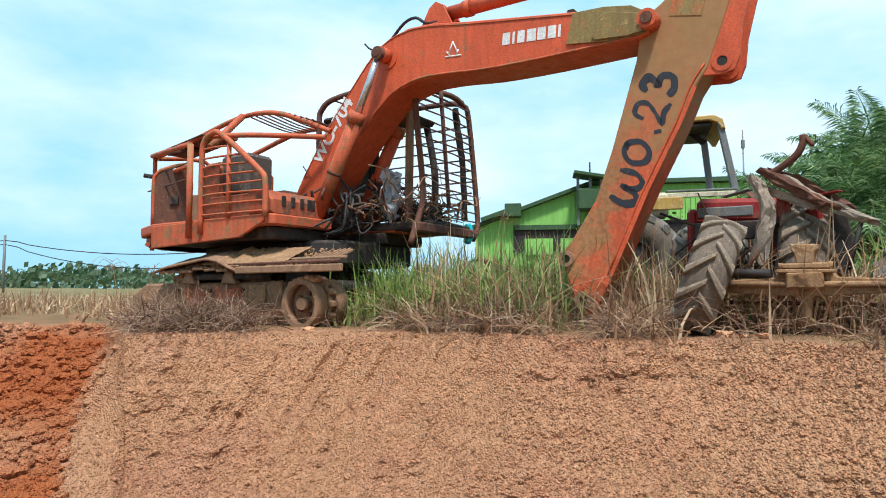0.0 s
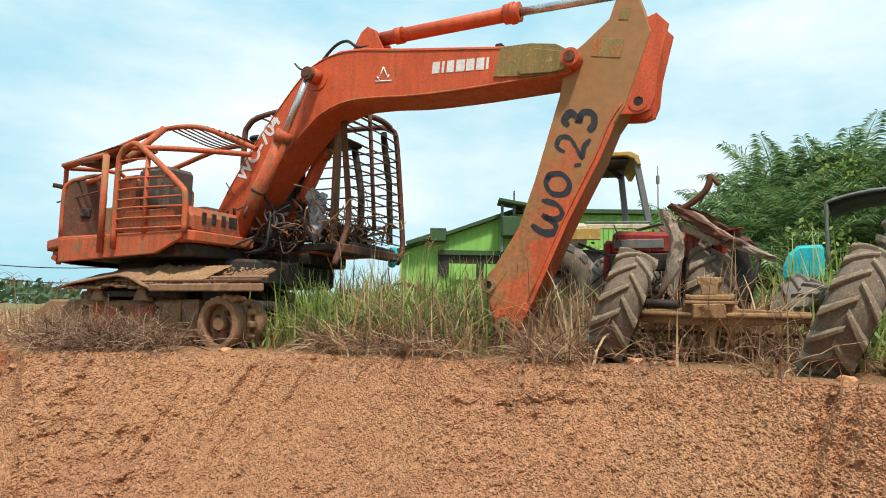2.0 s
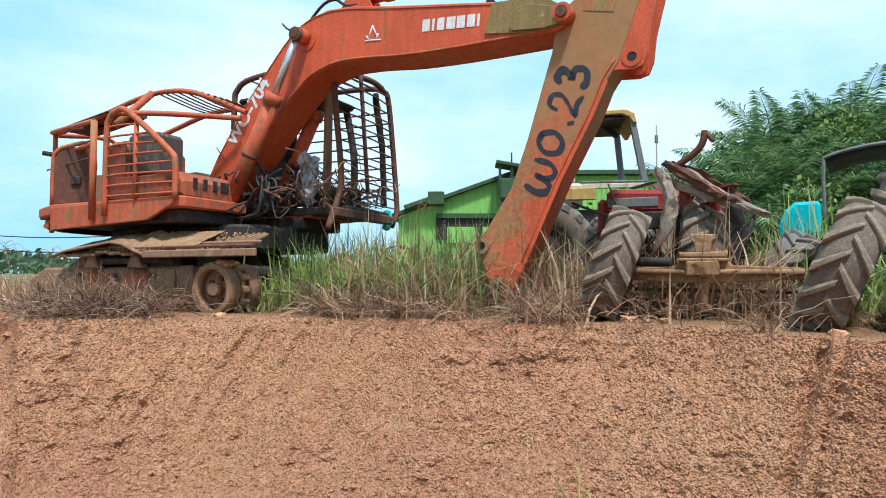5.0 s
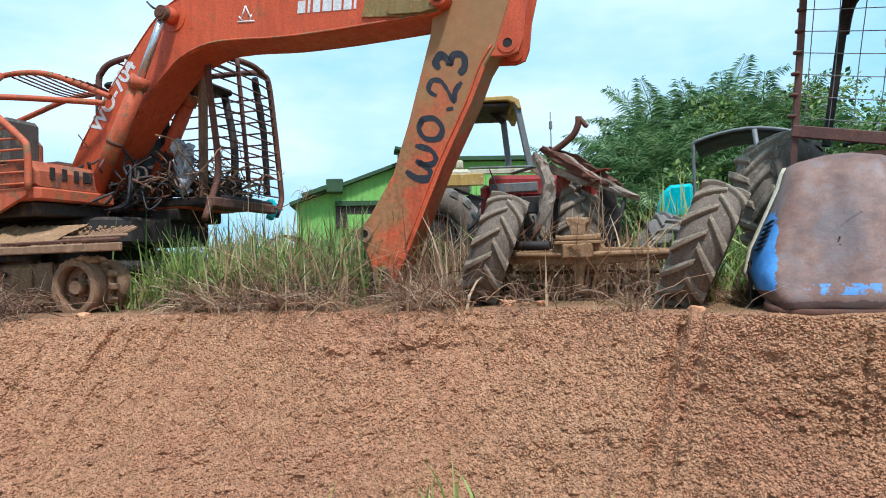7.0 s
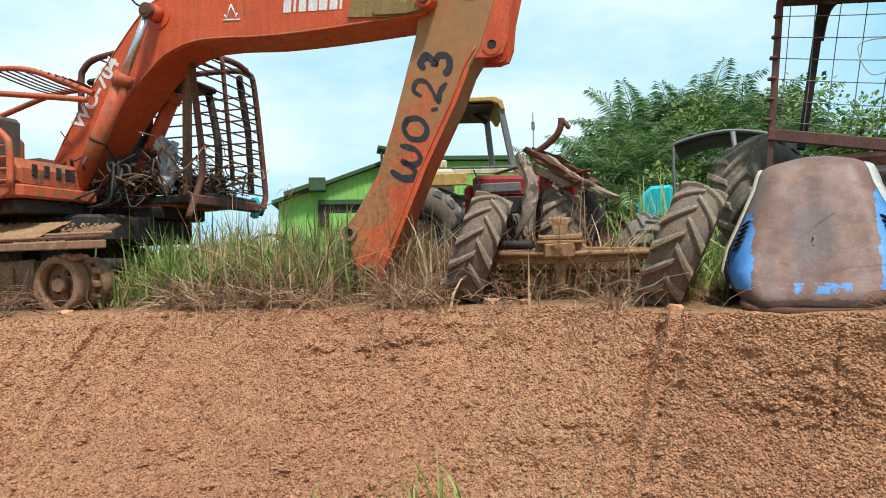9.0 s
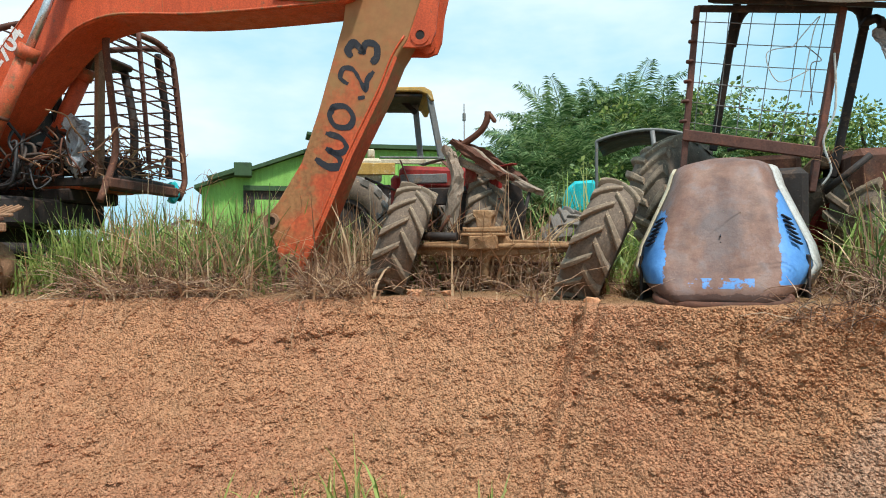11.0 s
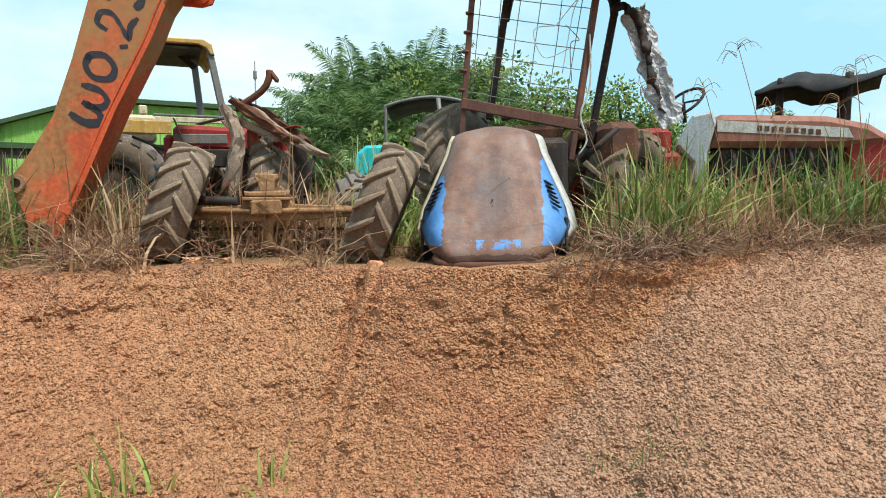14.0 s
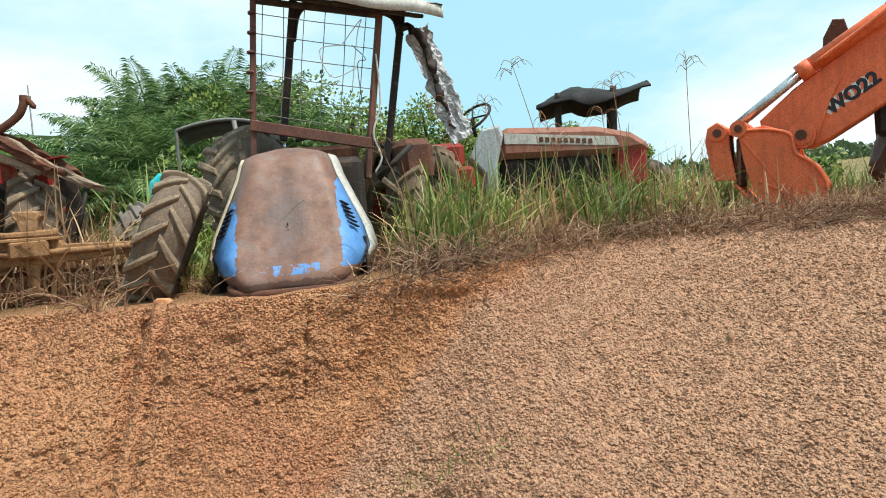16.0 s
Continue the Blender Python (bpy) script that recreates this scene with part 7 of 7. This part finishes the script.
blades("dry_grass", polar(rnd, 56, 92, 0.0, 2.2, 4200, 9, 0.14), M_DRY, "dry straw along the upper slope", "grass", rnd, (0.12, 0.5), (0.003, 0.007), 0.9)
blades("dry_grass", polar(rnd, -27, -8, 0.1, 3.0, 2600, 8, 0.14), M_DRY, "dry brown grass round the track", "grass", rnd, (0.12, 0.5), (0.003, 0.008), 0.9)
blades("dry_grass", polar(rnd, -50, -20, 3.0, 30.0, 9000, 8, 0.35), M_DRY, "pale dry grass of the far field", "grass", rnd, (0.2, 0.5), (0.006, 0.014), 0.6)
tangle("dead_weeds", -27, -11, 0.02, 1.6, 2800, rnd, "dark tangle of dead weeds round the track frame", (0.003, 0.007), 0.55, 0.5)
tangle("dead_weeds", -8, 36, 0.05, 1.8, 4400, rnd, "tangle of dead reddish stems along the brink", (0.0025, 0.0055), 0.7, 0.5)
tangle("dead_weeds", 34, 60, 0.05, 1.3, 1500, rnd, "tangle of dead stems round the hood", (0.0025, 0.005), 0.45, 0.28)
tangle("dead_weeds", 50, 92, -0.12, 0.7, 2000, rnd, "brown tangle of dead stems along the brink", (0.003, 0.006), 0.5, 0.3)
tangle("dead_weeds", -8, 30, 0.0, 0.6, 900, rnd, "bleached stems lying along the brink", (0.003, 0.006), 0.5, 0.3, M_DRY)
tangle("dead_weeds", 58, 92, 0.0, 1.8, 1900, rnd, "straw-coloured dead stems on the upper slope", (0.002, 0.004), 0.45, 0.25, M_DRY)


def seed_stem(x, y, h, lean, rnd):
    """One tall stem with a drooping seed head."""
    z = ground_z(x, y)
    bm = bmesh.new()
    top = Vector((x + lean[0], y + lean[1], z + h))
    put_tube(bm, [(x, y, z), (x + 0.25 * lean[0], y + 0.25 * lean[1], z + 0.5 * h), top], 0.006, 5, 5, 0.003)
    for i in range(8):
        a = rnd.uniform(0, 6.28)
        L = rnd.uniform(0.10, 0.24)
        b = top + Vector((0, 0, -0.02 * i))
        put_tube(bm, [b, b + Vector((0.6 * L * math.cos(a), 0.6 * L * math.sin(a), 0.05)), b + Vector((L * math.cos(a), L * math.sin(a), -0.03))], 0.0035, 4, 3, 0.002)
    solo("grass_stem", bm, M_DRY, "tall thin grass stem with seed head", "grass", group="tall grass stems")


for x, y, h, l in ((7.58, 1.62, 1.78, (0.02, -0.02)), (6.7, 2.75, 1.85, (-0.24, 0.2)), (7.1, 2.1, 1.65, (-0.1, 0.06)), (7.3, 2.35, 1.35, (0.0, 0.05)), (6.3, 3.5, 1.55, (-0.25, 0.2)), (6.6, 3.1, 1.5, (-0.2, 0.15)), (5.9, 3.9, 1.2, (-0.2, 0.2)), (7.0, 2.9, 1.1, (0.1, -0.1)), (6.9, 2.7, 1.3, (-0.1, 0.1)),
                   (0.55, 8.0, 1.3, (0.22, 0.0)), (4.0, 9.2, 1.7, (0.1, 0)), (4.4, 9.0, 1.5, (-0.1, 0)), (-4.1, 8.4, 0.8, (-0.1, 0)), (-3.6, 8.0, 0.7, (0.12, 0)), (1.9, 8.3, 1.0, (0.1, 0.1))):
    seed_stem(x, y, h, l, rnd)

# long dry stems hanging down the bank face
for n, pts in enumerate(([(1.30, 5.95, 0.06), (1.42, 5.55, -0.12), (1.55, 5.1, -0.52), (1.8, 4.5, -1.05)], [(1.5, 6.0, 0.05), (1.75, 5.7, 0.0), (2.0, 5.5, -0.18), (2.05, 5.2, -0.4)], [(0.9, 6.2, 0.1), (1.1, 5.9, 0.05), (1.25, 5.6, -0.1), (1.2, 5.3, -0.35)])):
    solo("dry_stem", one(put_tube, [(x, y, max(z, ground_z(x, y) + 0.04)) for x, y, z in pts], 0.004, 5, 6, 0.0025), M_DRY, "long dry grass stem hanging down the bank", "grass", group="hanging stems")


def loose_sheet():
    bm = one(put_sheet, [[(0.45 * math.cos(a), y, 0.5 * math.sin(a)) for a in np.linspace(0.2, 2.9, 12)] for y in (0, 0.2, 0.4)], 0.01)
    rough_up(bm, 0.03, 0.2, 2)
    solo("bent_sheet", bm, M_REDDUST, "bent rusty orange sheet in the grass", "scrap", pose(0.62, 10.4, 0.45, 0, 0, 20))
    bm = one(put_box, (0, 0, 0), (0.5, 0.3, 0.35), bevel=0.08)
    bmesh.ops.subdivide_edges(bm, edges=bm.edges[:], cuts=3, use_grid_fill=True)
    rough_up(bm, 0.10, 0.15, 5)
    solo("plastic_sack", bm, M_CYAN, "crumpled turquoise sack in the grass", "sack", pose(-0.2, 9.9, 0.6, 0, 0, 20))


loose_sheet()

# green weeds at the foot of the bank
for x, y, h in ((0.62, 4.15, 0.42), (0.80, 4.2, 0.34), (1.02, 4.15, 0.30), (1.25, 4.1, 0.40), (1.42, 4.05, 0.48), (1.60, 4.0, 0.44), (2.1, 3.6, 0.30)):
    blades("weed", [(x + rnd.gauss(0, 0.05), y + rnd.gauss(0, 0.05), 2.2) for _ in range(10)], M_GRASS, "small green weed rooted in the bank", "weed", rnd, (h * 0.5, h * 1.2), (0.004, 0.008), 0.4)
for x, y, h in ((3.62, 2.25, 0.22), (3.78, 2.1, 0.26), (3.95, 1.9, 0.2), (2.8, 3.0, 0.16)):
    blades("weed", [(x + rnd.gauss(0, 0.07), y + rnd.gauss(0, 0.07), 2.0) for _ in range(12)], M_GRASSDK, "dull green weed rooted in the gravel slope", "weed", rnd, (h * 0.5, h * 1.2), (0.002, 0.004), 0.6)


def bush(x, y, z, size, leaves, rnd, leaf=(0.10, 0.22), mat=None, label="dense green broadleaf tree", flat=0.8, spread=1.0):
    T = thing("tree", pose(x, y, z), label, "tree", "trees behind the yard")
    bm = bmesh.new()
    tips = []
    for i in range(9):
        a = 2.4 * i + rnd.uniform(-0.4, 0.4)
        e = rnd.uniform(0.35, 1.3)
        L = size * rnd.uniform(0.55, 1.0)
        d = Vector((math.cos(a) * math.cos(e), math.sin(a) * math.cos(e), math.sin(e) * 1.1))
        p = Vector((0, 0, 0.1 * size * rnd.random()))
        pts = [p, p + d * L * 0.5 + Vector((0, 0, 0.1 * L)), p + d * L]
        put_tube(bm, pts, 0.035 * size, 6, 3, 0.01 * size)
        tips += [(pts[1], 0.36 * size), (pts[2], 0.27 * size), (pts[1].lerp(pts[2], 0.5), 0.32 * size)]
    part("trunk", bm, M_BARK, T)
    verts, faces = [], []
    for i in range(leaves):
        c, rad = rnd.choice(tips)
        v = Vector((rnd.gauss(0, 1), rnd.gauss(0, 1), rnd.gauss(0, flat))).normalized() * rad * spread * (0.2 + 0.8 * rnd.random() ** 0.6)
        p = c + v
        if p.z < -0.1:
            p.z = rnd.uniform(0, 0.4)
        s = rnd.uniform(*leaf)
        d = (v.normalized() + Vector((rnd.gauss(0, 0.6), rnd.gauss(0, 0.6), rnd.gauss(-0.2, 0.5)))).normalized()
        u = d.orthogonal().normalized()
        w = (u * math.cos(i) + d.cross(u) * math.sin(i)) * 0.33 * s
        k = len(verts)
        verts += [tuple(p), tuple(p + d * s * 0.5 + w), tuple(p + d * s), tuple(p + d * s * 0.5 - w)]
        faces.append((k, k + 1, k + 2, k + 3))
    me = bpy.data.meshes.new("crown")
    me.from_pydata(verts, [], faces)
    me.update()
    me.materials.append(mat or M_LEAF)
    ob = new("crown", me)
    ob.parent = T
    return T


def palm(x, y, z, h, rnd, fronds=32, L=3.3, label="oil palm with long arching fronds"):
    T = thing("palm", pose(x, y, z, 0, 0, rnd.uniform(0, 360)), label, "palm tree", "oil palms")
    bm = one(put_tube, [(0, 0, -0.2), (0.05, 0, h * 0.5), (0, 0.03, h)], 0.32, 10, 5, 0.24)
    rough_up(bm, 0.06, 0.2)
    part("trunk", bm, M_BARK, T)
    for i in range(fronds):
        a = i * 2.39996
        t = i / fronds
        e = radians(86 - 88 * t + rnd.uniform(-7, 7))
        l = L * rnd.uniform(0.8, 1.1)
        verts, faces = [], []
        p = Vector((0.1 * math.cos(a), 0.1 * math.sin(a), h))
        n = 18
        pts = []
        for k in range(n + 1):
            pts.append(p.copy())
            d = Vector((math.cos(a) * math.cos(e), math.sin(a) * math.cos(e), math.sin(e)))
            p = p + d * (l / n)
            e -= radians(1.6 + 2.6 * t + 0.17 * k)
        for k in range(n):
            q0, q1 = pts[k], pts[k + 1]
            d = (q1 - q0).normalized()
            s = Vector((-math.sin(a), math.cos(a), 0))
            up = s.cross(d)
            b = len(verts)
            ww = 0.035 * (1 - k / n) + 0.008
            verts += [tuple(q0 - s * ww), tuple(q0 + s * ww), tuple(q1 + s * ww), tuple(q1 - s * ww)]
            faces.append((b, b + 1, b + 2, b + 3))
            if k < 2:
                continue
            ll = l * 0.26 * math.sin(math.pi * min(1, 0.16 + 0.80 * k / n)) + 0.12
            for sub in (0.0, 0.33, 0.66):
                o = q0.lerp(q1, sub)
                for sg in (-1, 1):
                    out = (s * sg * 0.85 + d * 0.55 + up * rnd.uniform(-0.25, 0.3)).normalized()
                    tip = o + out * ll * rnd.uniform(0.85, 1.1) - Vector((0, 0, 0.26 * ll))
                    mid = o + out * ll * 0.5 + Vector((0, 0, 0.02))
                    wv = d * 0.027
                    b = len(verts)
                    verts += [tuple(o - wv * 0.5), tuple(mid - wv), tuple(tip), tuple(mid + wv)]
                    faces.append((b, b + 1, b + 2, b + 3))
        me = bpy.data.meshes.new("frond")
        me.from_pydata(verts, [], faces)
        me.update()
        me.materials.append(M_PALM)
        ob = new("frond", me)
        ob.parent = T
    return T


# the thicket of oil palms and broadleaf trees behind the tractors
for x, y, h in ((13.6, 22.2, 4.4), (15.9, 21.7, 5.1), (17.6, 20.2, 5.0), (12.2, 23.6, 3.3), (19.6, 19.4, 4.2), (14.6, 19.8, 3.2), (17.0, 18.6, 3.2), (15.8, 18.9, 2.4), (12.6, 20.6, 2.2), (19.0, 17.4, 2.6), (14.8, 22.6, 5.6), (17.0, 21.4, 5.8), (18.9, 20.2, 5.2), (13.2, 20.4, 3.6), (16.2, 19.6, 4.0), (18.2, 18.4, 3.8), (11.6, 22.0, 2.6)):
    palm(x, y, ground_z(x, y), h - 1.1, rnd)
for x, y, s, n in ((11.2, 24.4, 2.3, 2600), (13.2, 22.4, 2.6, 3200), (15.4, 21.4, 2.9, 3600), (17.4, 20.2, 3.0, 3600), (19.2, 19.0, 2.8, 3200), (21.0, 18.4, 2.5, 2600), (16.0, 24.6, 3.6, 3200), (19.6, 22.0, 3.8, 3200),
                   (12.0, 23.0, 1.8, 1800), (22.6, 17.6, 2.2, 2200)):
    bush(x, y, ground_z(x, y) + 0.9, s * 1.42, int(n * 3.2), rnd, (0.10, 0.25))
for x, y, s, n in ((24.5, 19.5, 2.3, 1600), (27, 17.6, 2.6, 1600), (29.5, 16.4, 2.2, 1500), (31.5, 14.4, 2.3, 1500), (33.5, 12.0, 2.0, 1300), (28, 21, 3.2, 1800), (34, 16, 3.0, 1600)):
    bush(x, y, ground_z(x, y) + 0.8, s * 1.1, int(n * 9), rnd, (0.09, 0.19), spread=0.65, label="loose pale-green tree on the rise")
for x, y, top in ((19.1, 18.1, 6.7), (21.3, 17.2, 6.6), (23.4, 16.1, 5.9), (25.5, 14.7, 5.4)):
    bush(x, y, ground_z(x, y) + 0.3, (top - ground_z(x, y)) / 1.35, 14000, rnd, (0.09, 0.18), spread=0.62, label="loose pale-green tree on the rise")
palm(-44, 62, ground_z(-44, 62), 3.0, rnd, 16, 2.2, "small far palm beside the field")
for x, y, s in ((2.6, 13.4, 0.6), (0.6, 12.6, 0.55), (1.7, 13.0, 0.6), (5.8, 15.0, 0.9), (7.2, 16.5, 1.0), (14, 9.5, 0.9), (16, 6.5, 0.9), (15, 4.0, 0.8), (17.5, 1.5, 0.9), (13.5, 12.5, 1.1)):
    bush(x, y, ground_z(x, y), s, 700, rnd, (0.07, 0.16), label="low green shrub in the yard")


def far_woods():
    """The wooded skyline all round: many leaf clumps."""
    r2 = random.Random(8)
    verts, faces = [], []
    for i in range(12000):
        a = r2.uniform(-75, 100)
        r = r2.uniform(150, 240) if not -10 < a < 30 else r2.uniform(180, 260)
        x, y = CX + r * math.sin(radians(a)), CY + r * math.cos(radians(a))
        base = ground_z(x, y)
        hmax = 4.0 + 3.5 * noise.noise(Vector((a * 0.12, 0, 0))) + 2.0 * noise.noise(Vector((a * 0.6, 3, 0)))
        z = base + r2.random() * max(1.2, hmax)
        s = r2.uniform(0.35, 0.95)
        for k in range(3):
            d = Vector((r2.gauss(0, 1), r2.gauss(0, 1), r2.gauss(0, 0.8))).normalized()
            u = d.orthogonal().normalized()
            w = d.cross(u)
            c = Vector((x + r2.gauss(0, s), y + r2.gauss(0, s), z + r2.gauss(0, 0.4)))
            b = len(verts)
            verts += [tuple(c + u * s), tuple(c + w * s * 0.7), tuple(c - u * s), tuple(c - w * s * 0.7)]
            faces.append((b, b + 1, b + 2, b + 3))
    me = bpy.data.meshes.new("far_woods")
    me.from_pydata(verts, [], faces)
    me.update()
    me.materials.append(M_FAR)
    tagged(new("far_woods", me), "low wooded skyline far behind the fields", "woods", kind="stuff")


far_woods()


# ---- clods and stones on the bank ----
def clods():
    r3 = np.random.default_rng(3)
    base = []
    for k in range(16):
        bm = bmesh.new()
        gold = 1.618
        for p in ((-1, gold, 0), (1, gold, 0), (-1, -gold, 0), (1, -gold, 0), (0, -1, gold), (0, 1, gold), (0, -1, -gold), (0, 1, -gold), (gold, 0, -1), (gold, 0, 1), (-gold, 0, -1), (-gold, 0, 1)):
            if k < 8:
                bm.verts.new(Vector(p) / 1.9)
        if k >= 8:
            for p in ((1, 0, 0), (-1, 0, 0), (0, 1, 0), (0, -1, 0), (0, 0, 1), (0, 0, -1)):
                bm.verts.new(Vector(p) * 1.15)
        bmesh.ops.convex_hull(bm, input=bm.verts[:])
        rough_up(bm, 0.55, 0.8, k * 3.1)
        bm.verts.index_update()
        base.append((np.array([tuple(v.co) for v in bm.verts]), np.array([[v.index for v in f.verts] for f in bm.faces])))
        bm.free()

    def scatter(name, n, a0, a1, t0, t1, smin, smax, label, power=3.0, pit=False):
        """Crumbs sunk into the bank's own surface."""
        ai = np.interp(r3.uniform(a0, a1, n), BANK_AZ, np.arange(len(BANK_AZ)))
        lo, hi = BANK_ROWS
        ri = hi - 1 - r3.uniform(t0, t1, n) * (hi - lo)
        i0, j0 = np.floor(ai).astype(int), np.floor(ri).astype(int)
        fi, fj = (ai - i0)[:, None], (ri - j0)[:, None]
        at = (BANK[i0, j0] * (1 - fi) + BANK[i0 + 1, j0] * fi) * (1 - fj) + (BANK[i0, j0 + 1] * (1 - fi) + BANK[i0 + 1, j0 + 1] * fi) * fj
        bearing = np.degrees(np.arctan2(at[:, 0] - CX, at[:, 1] - CY))
        dug = bearing < -27.6 + 3.4 * np.minimum(0, at[:, 2])
        keep = dug if pit else ~dug
        at, i0, j0 = at[keep], i0[keep], j0[keep]
        n = len(at)
        size = smin + (smax - smin) * r3.random(n) ** power
        q = r3.normal(size=(n, 4))
        q /= np.linalg.norm(q, axis=1)[:, None]
        w, x, y, z = q.T
        rot = np.stack([1 - 2 * (y * y + z * z), 2 * (x * y - z * w), 2 * (x * z + y * w), 2 * (x * y + z * w), 1 - 2 * (x * x + z * z), 2 * (y * z - x * w),
                        2 * (x * z - y * w), 2 * (y * z + x * w), 1 - 2 * (x * x + y * y)], axis=1).reshape(n, 3, 3)
        kind = r3.integers(0, 8, n) + (8 if smax < 0.02 else 0)
        vs, fs, k0, order = [], [], 0, []
        for k, (V, F) in enumerate(base):
            pick = np.nonzero(kind == k)[0]
            if not len(pick):
                continue
            P = np.einsum("nij,vj->nvi", rot[pick], V) * size[pick, None, None] * np.array((1.1, 1.1, 0.8)) + at[pick, None, :] + np.array((0, 0, 0.25)) * size[pick, None, None]
            vs.append(P.reshape(-1, 3))
            order.append(np.repeat(pick, len(V)))
            fs.append((F[None] + (np.arange(len(pick)) * len(V))[:, None, None] + k0).reshape(-1, 3))
            k0 += len(pick) * len(V)
        me = bpy.data.meshes.new(name)
        me.from_pydata(np.concatenate(vs).tolist(), [], np.concatenate(fs).tolist())
        me.update()
        order = np.concatenate(order)
        for attribute, values in (("zone", BANK_ZONE), ("tone", BANK_TONE)):
            col = me.color_attributes.new(attribute, "FLOAT_COLOR", "POINT")
            col.data.foreach_set("color", values[i0, j0][order].ravel())
        me.materials.append(M_SOIL)
        tagged(new(name, me), label, "clods", kind="stuff")
    scatter("clods", 46000, -32, 45, -0.03, 1.12, 0.005, 0.013, "crumbs of dry laterite on the bank face", 1.8)
    scatter("clods", 46000, 36, 90, -0.03, 1.12, 0.006, 0.0155, "gravelly crumbs under the hood and on the gentle slope", 1.6)
    scatter("clods", 2900, -32, 90, -0.02, 1.1, 0.010, 0.030, "lumps of crusted laterite in the bank", 3.0)
    scatter("clods", 5200, -43, -27.0, -0.03, 1.0, 0.008, 0.075, "large clods of dug red earth", 5.0, True)
    for x, y, s in ((2.45, 5.92, 0.06), (2.75, 5.78, 0.05), (2.62, 5.9, 0.035), (-1.5, 7.4, 0.04), (3.55, 4.6, 0.045)):
        bm = bmesh.new()
        bmesh.ops.create_icosphere(bm, subdivisions=2, radius=s)
        rough_up(bm, s * 0.7, s * 1.1, x)
        bm.transform(Matrix.Diagonal((1.5, 1.1, 0.7, 1)))
        solo("stone", bm, M_CLOD, "ochre stone on the brink of the bank", "stone", pose(x, y, ground_z(x, y) + 0.4 * s), "stones on the brink")
    # a pale dead leaf on the slope
    bm = one(put_sheet, [[(-0.008, 0, 0), (0, 0, 0.004), (0.008, 0, 0)], [(-0.05, 0.05, 0.006), (0, 0.05, 0.012), (0.045, 0.06, 0.006)], [(-0.035, 0.11, 0.004), (0, 0.11, 0.01), (0.04, 0.10, 0.004)], [(-0.006, 0.17, 0.0), (0, 0.17, 0.003), (0.006, 0.17, 0)]], 0.003)
    z = ground_z(5.62, 0.92)
    bm.transform(Matrix.Scale(0.6, 4))
    solo("dead_leaf", bm, M_DRY, "pale dead leaf on the gravel slope", "leaf", pose(5.62, 0.92, z + 0.012, 25, 0, -75))


clods()
